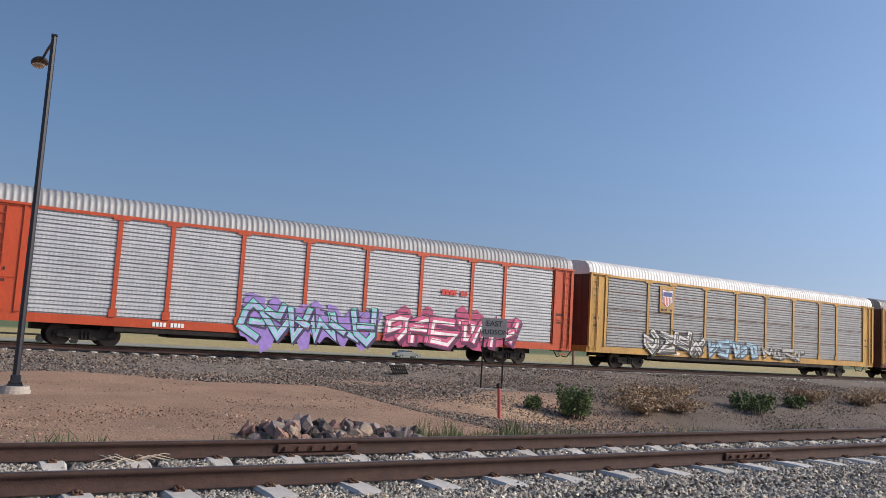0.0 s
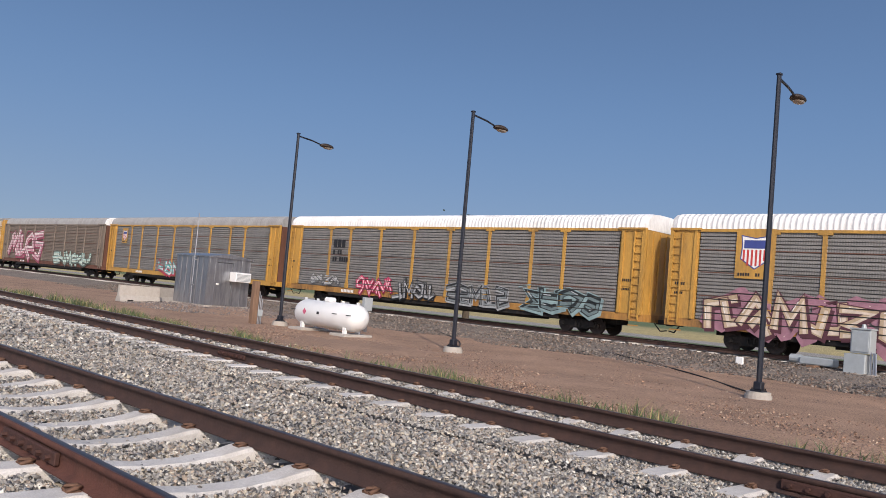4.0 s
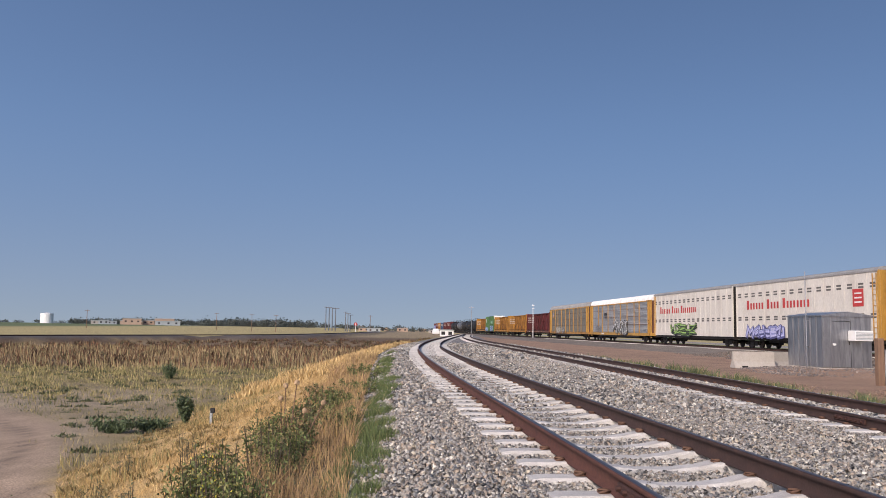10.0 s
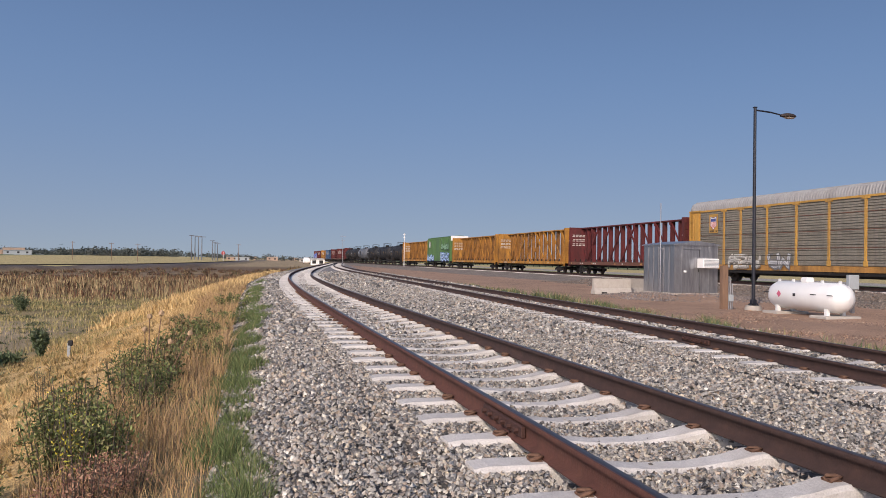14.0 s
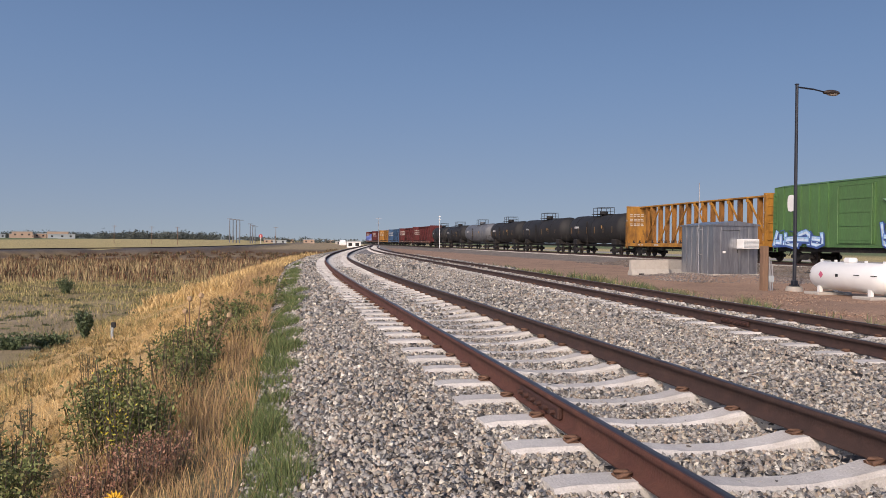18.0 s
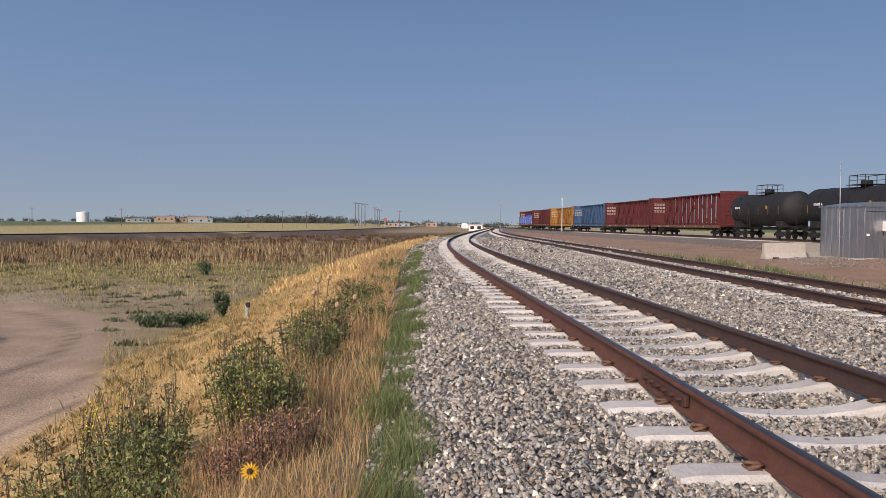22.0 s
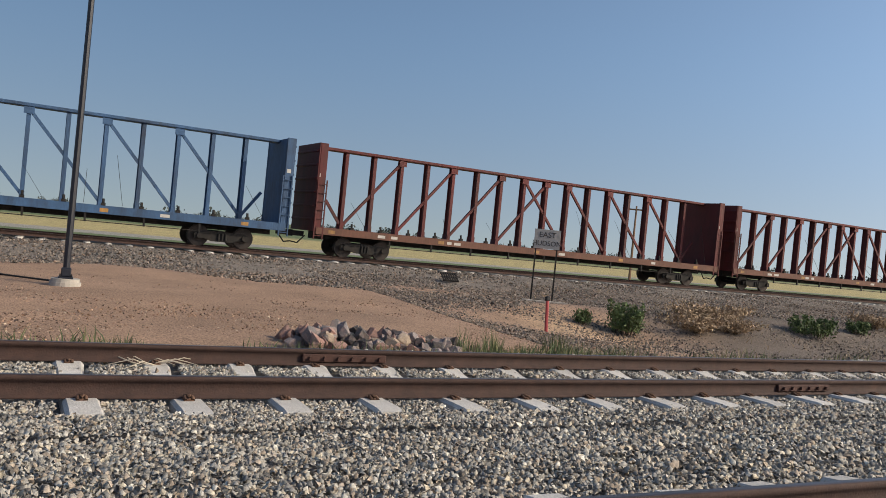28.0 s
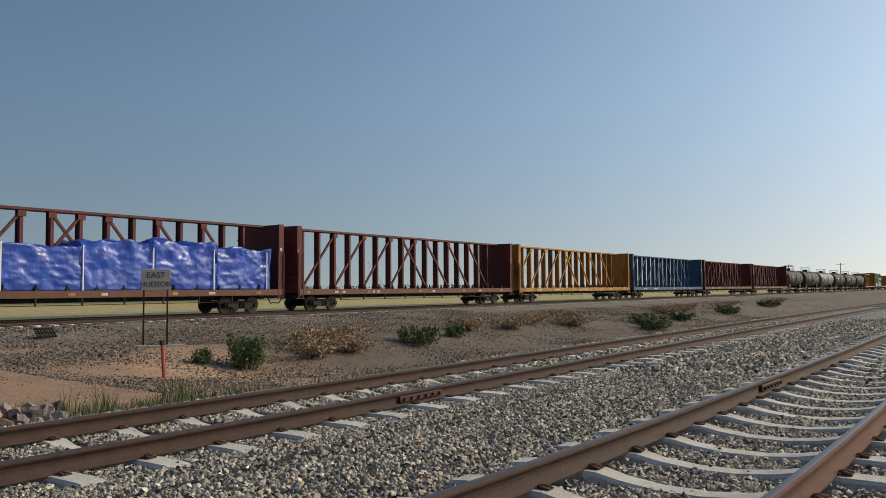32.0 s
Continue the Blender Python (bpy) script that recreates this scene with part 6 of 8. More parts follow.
def verge_gravel():
    # reddish gravel on the dirt between the sidings and the main line
    n = 46000
    y = rng.uniform(-14, 30, n)
    x = x2(y) + 2.8 + rng.gamma(1.7, 2.3, n)
    k = (x < xm(y) - 8) & (np.sin(x * 1.9 + np.sin(y * 0.7)) * np.sin(y * 1.1 + 0.5 * x) > rng.uniform(-0.9, 0.5, n))
    x, y = x[k], y[k]
    s = rng.uniform(0.010, 0.030, len(x))
    scatter_stones("dirt_gravel", x, y, land(x, y) + s * 0.2, s, stone_tones(len(x), [(0.41, 0.245, 0.16), (0.50, 0.33, 0.225), (0.26, 0.155, 0.105), (0.56, 0.43, 0.32), (0.18, 0.12, 0.095)], [5, 4, 4, 2, 4]), "red-brown gravel strewn over bare dirt")
    # the shoulder of the main line
    n = 56000
    y = rng.uniform(-45, 70, n)
    x = xm(y) - 1.3 - rng.uniform(0, 1, n) ** 0.8 * (7.2 + 0.8 * np.sin(y * 0.9) + 4.2 * smooth01(-3, -11, y))
    s = rng.uniform(0.035, 0.07, n)
    scatter_stones("main_ballast_stones", x, y, land(x, y) + s * 0.2, s, stone_tones(n, [(0.255, 0.215, 0.18), (0.14, 0.122, 0.108), (0.35, 0.285, 0.23), (0.25, 0.175, 0.13)], [5, 5, 3, 4]), "grey crushed stone on the main line's shoulder")
    # a bed of grey stone round the shed
    n = 5000
    a, d = rng.uniform(0, 6.283, n), np.sqrt(rng.uniform(0, 1, n)) * 4.2
    x, y = 19.9 + d * np.cos(a), 37.3 + d * np.sin(a) * 1.15
    s = rng.uniform(0.03, 0.06, n)
    scatter_stones("shed_gravel", x, y, land(x, y) + s * 0.2, s, stone_tones(n, [(0.30, 0.25, 0.22), (0.22, 0.19, 0.175), (0.38, 0.31, 0.26)], [3, 3, 2]), "grey gravel bed round the shed")
    # stony slope of the ditch beyond the sign
    n = 62000
    y = -9 - 61 * rng.uniform(0, 1, n) ** 1.5
    x = x2(y) + 4 + rng.uniform(0, 1, n) * (xm(y) - x2(y) - 9)
    s = rng.uniform(0.022, 0.05, n)
    scatter_stones("ditch_gravel", x, y, land(x, y) + s * 0.15, s, stone_tones(n, [(0.27, 0.21, 0.165), (0.19, 0.15, 0.125), (0.37, 0.295, 0.23), (0.13, 0.11, 0.10)], [4, 4, 3, 3]), "grey-brown gravel on the ditch slope")


verge_gravel()


# ---- grass and weeds ----
def blades(name, x, y, h, w, tone, label, lean=0.35, base=None):
    """Blades of grass as thin bent strips, joined."""
    n = len(x)
    z = (land(x, y) if base is None else base) - 0.02
    a = rng.uniform(0, 2 * np.pi, n)
    d = np.stack([np.cos(a), np.sin(a)], -1)
    l = rng.uniform(0, lean, n) * h
    b = rng.uniform(0, 2 * np.pi, n)
    q = np.stack([np.cos(b), np.sin(b)], -1) * w[:, None]
    P = np.stack([x, y], -1)
    v = np.empty((n, 5, 3))
    v[:, 0, :2], v[:, 1, :2] = P - q, P + q
    v[:, 2, :2], v[:, 3, :2] = P + d * l[:, None] * 0.35 + q * 0.75, P + d * l[:, None] * 0.35 - q * 0.75
    v[:, 4, :2] = P + d * l[:, None]
    v[:, 0, 2] = v[:, 1, 2] = z
    v[:, 2, 2] = v[:, 3, 2] = z + h * 0.55
    v[:, 4, 2] = z + h
    f = np.array([(0, 1, 2), (0, 2, 3), (3, 2, 4)])[None] + (np.arange(n) * 5)[:, None, None]
    t = np.repeat(tone[:, None], 5, 1)
    ob = np_mesh(name, v.reshape(-1, 3), f.reshape(-1, 3), M_GRASS, t.reshape(-1, 3))
    return tagged(ob, label, "grass", kind="stuff")


STRAW = [(0.68, 0.47, 0.20), (0.76, 0.55, 0.26), (0.58, 0.385, 0.155), (0.50, 0.34, 0.15)]
GREENS = [(0.12, 0.16, 0.065), (0.16, 0.20, 0.085), (0.09, 0.12, 0.05), (0.22, 0.22, 0.10)]
RUSTY = [(0.42, 0.26, 0.135), (0.50, 0.33, 0.17), (0.33, 0.205, 0.11)]


def field_of(n, y0, y1, u0, u1, h0, h1, w, pal, name, label, lean=0.5, bias=1.0, power=1.6):
    """Grass over a strip u0..u1 metres left of the siding's centre line."""
    y = y0 + (y1 - y0) * rng.uniform(0, 1, n) ** power
    x = x1(y) + 0.15 - u0 - (u1 - u0) * rng.uniform(0, 1, n) ** bias
    clump = np.sin(x * 2.1 + 1.3 * np.sin(y * 0.8)) * np.sin(y * 1.7 + np.sin(x))
    k = rng.uniform(0, 1, n) < 0.65 + 0.45 * clump
    k &= rng.uniform(0, 1, n) < 0.12 + 0.88 * smooth01(y0, y0 + 1.5, y + 0.4 * np.sin(x * 3))
    k &= ~((sandy(x, y) > 0.45) & (rng.uniform(0, 1, n) > 0.012))
    x, y = x[k], y[k]
    h = rng.uniform(h0, h1, len(x)) * (0.75 + 0.35 * np.sin(x * 1.3 + 2 * np.sin(y * 0.6)))
    ww = w * (1 + np.maximum(y - 6, 0) * 0.09)
    blades(name, x, y, h, ww * rng.uniform(0.6, 1.2, len(x)), stone_tones(len(x), pal, [1] * len(pal)), label, lean)


field_of(125000, 2.0, 34, 3.5, 8.8, 0.04, 0.15, 0.0029, STRAW, "straw_grass", "pale dry straw grass on the bank", 1.9)
field_of(22000, 34, 95, 3.4, 9.0, 0.25, 0.5, 0.008, STRAW, "straw_grass", "pale dry straw grass on the bank", 0.7)
field_of(38000, 2.0, 40, 3.0, 4.25, 0.16, 0.56, 0.003, RUSTY + STRAW[2:], "russet_weeds", "russet dry weeds along the ballast edge", 0.8)
field_of(9000, -10, 2.5, 2.9, 10, 0.08, 0.3, 0.006, STRAW + GREENS[:1], "straw_grass", "pale dry straw grass on the bank", 0.8, 1.0, 1.0)
OLIVE = [(0.30, 0.255, 0.095), (0.46, 0.36, 0.15), (0.19, 0.18, 0.065), (0.38, 0.295, 0.12)]
field_of(60000, 18, 72, 8.5, 42, 0.06, 0.24, 0.0036, OLIVE, "scrub_grass", "thin olive grass in the hollow", 0.7, 1.0, 1.2)
field_of(7000, 9, 34, 6.2, 9.5, 0.05, 0.3, 0.004, OLIVE, "scrub_grass", "thin olive grass at the foot of the bank", 0.7, 1.0, 1.0)
field_of(12000, 24, 62, 9, 30, 0.05, 0.2, 0.0045, [(0.10, 0.13, 0.055), (0.14, 0.16, 0.07), (0.08, 0.10, 0.045)], "low_weeds", "patches of low dark green weed in the hollow", 0.9, 1.0, 1.2)
field_of(20000, 58, 118, 6, 52, 0.2, 0.8, 0.0055, [(0.15, 0.07, 0.035), (0.21, 0.10, 0.05), (0.09, 0.055, 0.03), (0.30, 0.19, 0.085)], "brown_weeds", "low rust-brown weeds below the far line", 0.5, 1.0, 1.0)
field_of(15000, 54, 104, 8, 52, 0.3, 1.0, 0.0035, [(0.50, 0.38, 0.20), (0.40, 0.29, 0.15), (0.33, 0.28, 0.13)], "tall_grass", "tall tan seeded grass in the hollow", 0.25, 1.0, 1.0)
field_of(26000, 33, 60, 9, 44, 0.08, 0.36, 0.004, [(0.47, 0.38, 0.17), (0.38, 0.32, 0.13), (0.27, 0.25, 0.095)], "scrub_grass", "pale olive grass across the hollow", 0.6, 1.0, 1.0)


def low_clumps(name, n, y0, y1, u0, u1, r0, r1, h, m, pal, label, seed):
    """Low cushions of weed, each a dense tuft of short leaves, strewn in drifts over the hollow."""
    g = np.random.default_rng(seed)
    cy = g.uniform(y0, y1, n)
    cx = x1(cy) - g.uniform(u0, u1, n)
    k = (np.sin(cx * 0.55 + 1.7 * np.sin(cy * 0.21)) * np.sin(cy * 0.41 + 0.8 * np.sin(cx * 0.33)) > g.uniform(-0.75, 0.35, n)) & (sandy(cx, cy) < 0.3) & (cx > left_line(cy) + 4.5)
    cx, cy = np.repeat(cx[k], m), np.repeat(cy[k], m)
    r = np.repeat(g.uniform(r0, r1, k.sum()), m)
    a, d = g.uniform(0, 6.283, len(cx)), np.sqrt(g.uniform(0, 1, len(cx)))
    x, y = cx + r * d * np.cos(a), cy + r * d * np.sin(a) * 0.8
    hh = h * r / r1 * (1.1 - 0.75 * d ** 2) * g.uniform(0.5, 1.1, len(cx))
    blades(name, x, y, hh, r * 0.09 * g.uniform(0.6, 1.4, len(cx)), stone_tones(len(cx), pal, [1] * len(pal)), label, 1.2)


low_clumps("low_weeds", 900, 20, 60, 8.2, 40, 0.12, 0.42, 0.2, 46, [(0.085, 0.105, 0.045), (0.12, 0.135, 0.06), (0.065, 0.08, 0.04), (0.17, 0.16, 0.08)], "low dark green weed cushions on bare soil", 901)
low_clumps("rust_weeds", 1250, 58, 200, 5, 60, 0.3, 0.8, 0.8, 34, [(0.12, 0.055, 0.03), (0.17, 0.08, 0.042), (0.085, 0.05, 0.028), (0.10, 0.10, 0.045), (0.28, 0.20, 0.10)], "rust-brown and dark weed clumps below the far line", 902)
low_clumps("dry_tufts", 420, 5, 26, 4.0, 8.8, 0.07, 0.2, 0.2, 40, [(0.30, 0.21, 0.085), (0.22, 0.165, 0.07), (0.40, 0.29, 0.12)], "darker dry tufts in the straw of the bank", 903)


def green_strip():
    """Soft clumps of fine green weed along the edge of the ballast."""
    X, Y, H = [], [], []
    y = 2.6
    while y < 48:
        edge = 2.57 - 0.45 * float(smooth01(9, 22, y))
        r = rng.uniform(0.14, 0.30) * (1 + 0.012 * y)
        c = rng.uniform(0.02, 0.42)
        hh = rng.uniform(0.09, 0.27)
        n = int(850 * r / 0.25 * min(1, 9 / (y + 2) + 0.25))
        d, a = np.sqrt(rng.uniform(0, 1, n)) * r, rng.uniform(0, 6.283, n)
        yy = y + d * np.sin(a) * 1.5
        X.append(x1(yy) - edge - c + d * np.cos(a))
        Y.append(yy)
        H.append(hh * (1.05 - (d / r) ** 2 * 0.75) * rng.uniform(0.5, 1.1, n))
        y += rng.uniform(0.12, 0.5) * (1 + 0.02 * y)
    X, Y, H = np.concatenate(X), np.concatenate(Y), np.concatenate(H)
    w = 0.0028 * (1 + np.maximum(Y - 6, 0) * 0.1) * rng.uniform(0.7, 1.3, len(X))
    blades("green_weed_strip", X, Y, H, w, stone_tones(len(X), [(0.13, 0.18, 0.06), (0.175, 0.22, 0.075), (0.095, 0.13, 0.045), (0.30, 0.27, 0.11)], [4, 4, 3, 1]), "fine green weed clumps along the ballast edge", 0.8)


green_strip()


def verge_weeds():
    n = 30000
    y = np.concatenate([rng.uniform(6, 45, n * 2 // 3), rng.uniform(-14, 6, n // 3)])
    k = rng.uniform(0, 1, len(y)) < np.where(y > 6, 0.28 + 0.55 * np.sin(y * 1.9 + np.sin(y * 0.7)) * np.sin(y * 0.83), np.clip(0.12 + 0.5 * np.sin(y * 2.7) * np.sin(y * 0.9), 0, 1) + (y < -5) * 0.04)
    y = y[k]
    x = x2(y) + 2.05 + rng.gamma(2.0, 0.24, len(y))
    h = rng.uniform(0.06, 0.36, len(y)) * np.where(y < 0, 0.8, 1.0) * (0.75 + 0.35 * np.sin(y * 1.3) * np.sin(y * 3.1) + 0.5 * np.exp(-((y - 30) / 5) ** 2))
    blades("verge_weeds", x, y, h, 0.0075 * rng.uniform(0.6, 1.4, len(y)) * (1 + np.maximum(y, 0) * 0.03), stone_tones(len(y), GREENS + [(0.34, 0.27, 0.12)], [3, 2, 3, 2, 2]), "green weeds along the edge of the dirt", 0.9)
    n = 2300
    y = rng.triangular(-10.4, -7.2, -5.2, n)
    x = x2(y) + 3.5 + rng.uniform(0, 1, n) * 1.1
    clump = 0.5 + 0.6 * np.sin(y * 7.1 + 2 * x) * np.sin(y * 3.3 + x)
    blades("verge_weeds", x, y, np.clip(clump, 0.15, 1) * rng.uniform(0.12, 0.55, n), 0.005 * rng.uniform(0.6, 1.4, n), stone_tones(n, GREENS + [(0.20, 0.19, 0.08)], [3, 3, 2, 2, 1]), "green weeds behind the rock pile", 0.45)
    n = 9000
    y = rng.uniform(-130, -16, n)
    x = x2(y) + 5 + rng.uniform(0, 1, n) * (xm(y) - x2(y) - 10)
    k = np.sin(x * 1.1 + y * 0.37) * np.sin(y * 0.53) > 0.15
    x, y = x[k], y[k]
    blades("ditch_brush", x, y, rng.uniform(0.06, 0.26, len(y)), 0.012 * rng.uniform(0.6, 1.4, len(y)), stone_tones(len(y), [(0.44, 0.31, 0.18), (0.50, 0.37, 0.22), (0.34, 0.25, 0.15)], [1, 1, 1]), "dry tan brush in the ditch", 1.6)


verge_weeds()


def bush(name, x, y, rx, rz, n, pal, label, leaf=0.03, stems=14, spread=0.5, seed=1, group="", spiky=False):
    """A weed bush: thin stems from one root, and many small leaves along them."""
    r = np.random.default_rng(seed)
    z = float(land(x, y))
    t = thing(name, label, "bush", group, at=pose(x, y, z))
    bm = bmesh.new()
    tips, roots = [], []
    for i in range(stems):
        a = r.uniform(0, 6.28)
        q = rx * spread * 2 * math.sqrt(r.uniform(0.02, 1))
        tip = Vector((math.cos(a) * q, math.sin(a) * q, rz * r.uniform(0.65, 1.05)))
        root = Vector((tip.x * 0.6, tip.y * 0.6, -0.03)) if spiky else Vector((0, 0, -0.03))
        cyl(bm, root, tip, 0.008 * (rz + 0.3), 0.003, seg=4)
        tips.append(np.array(tip))
        roots.append(np.array(root))
    tagged(part("stem", bm, M_BARK, t), kind="stuff")
    T, T0 = np.array(tips), np.array(roots)
    j = r.integers(0, stems, n)
    s = r.uniform(0.15, 1.0, n) ** 0.8
    P = T0[j] + (T[j] - T0[j]) * s[:, None]
    if spiky:
        P += r.normal(0, 1, (n, 3)) * np.array([1, 1, 0.5]) * (0.055 * (1.15 - s[:, None]) + 0.012) * (1 + rx)
    else:
        P += r.normal(0, 1, (n, 3)) * np.array([rx, rx, rz * 0.6]) * (0.16 * s[:, None] + 0.05)
    P[:, 2] = np.maximum(P[:, 2], 0.02)
    L = leaf * r.uniform(0.6, 1.5, n)
    d = r.normal(0, 1, (n, 3)) + np.array([0, 0, 0.5])
    d /= np.linalg.norm(d, axis=1)[:, None]
    e = np.cross(d, r.normal(0, 1, (n, 3)))
    e /= np.linalg.norm(e, axis=1)[:, None]
    v = np.stack([P - d * L[:, None], P + e * L[:, None] * 0.4, P + d * L[:, None], P - e * L[:, None] * 0.4], 1)
    f = np.arange(n * 4).reshape(n, 4)
    c = np.array(pal)[r.integers(0, len(pal), n)] * r.uniform(0.7, 1.3, (n, 1))
    o = np_mesh("foliage", v.reshape(-1, 3), f, M_LEAF, np.repeat(c[:, None], 4, 1).reshape(-1, 3))
    o.parent = t
    return t


G2 = [(0.14, 0.175, 0.048), (0.19, 0.22, 0.065), (0.10, 0.125, 0.036), (0.30, 0.28, 0.105)]
for i, (x, y, rx, rz, n) in enumerate(((-1.45, 6.5, 0.36, 0.64, 3600), (-1.2, 6.4, 0.22, 0.5, 1200), (-1.95, 5.5, 0.34, 0.44, 2500), (-2.2, 5.0, 0.34, 0.34, 2000), (-2.65, 4.9, 0.3, 0.28, 1300), (-2.3, 6.4, 0.24, 0.36, 1200), (-1.6, 4.8, 0.24, 0.26, 1100), (-1.6, 7.3, 0.22, 0.6, 1100), (-1.25, 9.5, 0.26, 0.55, 1300), (-1.6, 10.5, 0.28, 0.62, 1300), (-1.2, 8.3, 0.14, 0.5, 500), (-0.95, 12.8, 0.35, 0.42, 1300), (-1.15, 15.5, 0.4, 0.45, 1300), (-1.0, 19.0, 0.45, 0.42, 1200), (-1.2, 25.0, 0.55, 0.5, 1000))):
    bush("weed_bush", x, y, rx, rz, n, G2, "leafy green weed among dry grass by the ballast", 0.011 + 0.0009 * y, 16 + n // 220, 0.5, 30 + i, "weeds on the bank", True)
for i, (x, y, rx, rz, n) in enumerate(((-1.7, 7.9, 0.24, 0.66, 620), (-1.45, 9.0, 0.24, 0.6, 560), (-1.3, 11.0, 0.3, 0.55, 600), (-1.5, 12.6, 0.26, 0.5, 500), (-1.45, 14.2, 0.36, 0.5, 600), (-1.6, 17.2, 0.4, 0.5, 600), (-2.0, 6.1, 0.28, 0.48, 600), (-2.4, 5.6, 0.26, 0.36, 450))):
    bush("tall_weed", x, y, rx, rz, n, [(0.14, 0.165, 0.05), (0.19, 0.21, 0.07), (0.10, 0.12, 0.038), (0.27, 0.20, 0.085)], "tall leggy weed with spiky leaf tips in the dry grass", 0.016 + 0.001 * y, 20, 0.5, 500 + i, "weeds on the bank", True)
for i, (x, y, rx, rz) in enumerate(((-1.12, 5.55, 0.24, 0.34), (-0.98, 5.9, 0.2, 0.3), (-1.3, 5.25, 0.2, 0.26))):
    bush("dried_dock", x, y, rx, rz, 1500, [(0.38, 0.19, 0.12), (0.28, 0.13, 0.085), (0.46, 0.28, 0.17)], "dried russet dock with packed seed spikes", 0.011, 34, 0.5, 540 + i, "dry weeds by the ballast", True)
for i, (x, y, rx, rz) in enumerate(((-3.26, 12.9, 0.1, 0.5), (-2.7, 8.6, 0.12, 0.4), (-3.4, 9.6, 0.14, 0.32), (-2.9, 7.2, 0.16, 0.3), (-4.1, 11.5, 0.14, 0.3), (-3.7, 7.9, 0.14, 0.26), (-3.2, 6.3, 0.18, 0.3), (-4.6, 14.2, 0.15, 0.35), (-2.2, 6.6, 0.16, 0.34))):
    bush("dry_weed", x, y, rx, rz, 170, [(0.16, 0.16, 0.075), (0.22, 0.17, 0.08), (0.11, 0.12, 0.06)], "small half-dry weed stalk in the straw", 0.018, 7, 0.6, 330 + i, "dry weeds in the straw", True)
for i, (x, y, rx, rz) in enumerate(((-8.0, 23.7, 0.5, 0.42), (-7.2, 24.4, 0.45, 0.3), (-6.4, 25.1, 0.22, 0.75), (-11.6, 20.4, 0.5, 0.5), (-13.0, 47, 0.35, 0.8))):
    bush("sage_bush", x, y, rx, rz, 1500, [(0.10, 0.14, 0.06), (0.14, 0.18, 0.08), (0.075, 0.105, 0.048)], "dark green shrub in the dry hollow", 0.05, 14, 0.6, 60 + i, "shrubs in the hollow")
for i, (x, y, rx, rz, n) in enumerate(((19.7, -15.3, 0.55, 0.95, 3000), (20.4, -14.3, 0.28, 0.42, 600), (21.0, -24.5, 0.85, 0.7, 2000), (21.8, -27.8, 0.45, 0.5, 700), (20.5, -44.5, 1.1, 0.7, 1400), (22.0, -47.0, 1.2, 0.65, 1400), (22.5, -53.0, 0.9, 0.55, 900), (24.0, -66, 1.0, 0.55, 800), (26, -83, 1.2, 0.6, 700))):
    bush("ditch_bush", x, y, rx, rz, n, [(0.11, 0.165, 0.05), (0.15, 0.21, 0.07), (0.08, 0.12, 0.04)], "dense dark green bush on the gravelly ditch slope", 0.035 + 0.0009 * abs(y), 40, 0.5, 80 + i, "bushes along the ditch", True)
for i, (x, y, rx, rz) in enumerate(((20.4, -18.6, 1.1, 0.55), (21.6, -19.8, 1.2, 0.55), (20.6, -20.4, 1.0, 0.5), (22.4, -21.4, 1.1, 0.45), (22.8, -30, 1.0, 0.5), (22.6, -33, 1.2, 0.55), (23.5, -36, 1.2, 0.55), (22.5, -39, 1.1, 0.55), (25, -42, 1.2, 0.5), (24.5, -56, 1.3, 0.6), (25.5, -61, 1.3, 0.6), (26.5, -72, 1.4, 0.6), (28, -92, 1.5, 0.6))):
    bush("dry_brush", x, y, rx, rz, 2200, [(0.38, 0.26, 0.15), (0.30, 0.20, 0.12), (0.46, 0.33, 0.20)], "dry tan tumbleweed on the ditch slope", 0.05, 16, 0.6, 110 + i, "dry brush along the ditch")


def thistle(x, y):
    z = float(land(x, y))
    t = thing("thistle", "dry thistle with round seed heads above the weeds", "thistle", at=pose(x, y, z))
    r = random.Random(2)
    for i, (dx, dy, h) in enumerate(((0, 0, 0.92), (0.14, 0.02, 0.96), (-0.06, 0.03, 0.76), (0.5, -0.1, 0.72), (0.25, 0.05, 0.6))):
        s = part("stalk", cyl(bmesh.new(), (dx * 0.3, dy, -0.03), (dx, dy, h), 0.010, 0.006, seg=5), M_WOOD, t)
        bm = bmesh.new()
        bmesh.ops.create_icosphere(bm, subdivisions=2, radius=0.036)
        for v in bm.verts:
            v.co = v.co * r.uniform(0.85, 1.15) + Vector((dx, dy, h))
        part("seed_head", bm, mat("thistle_down", (0.42, 0.29, 0.17), 0.95, 0, 0.3, 30), t, "round dry seed head")


thistle(-1.5, 10.8)


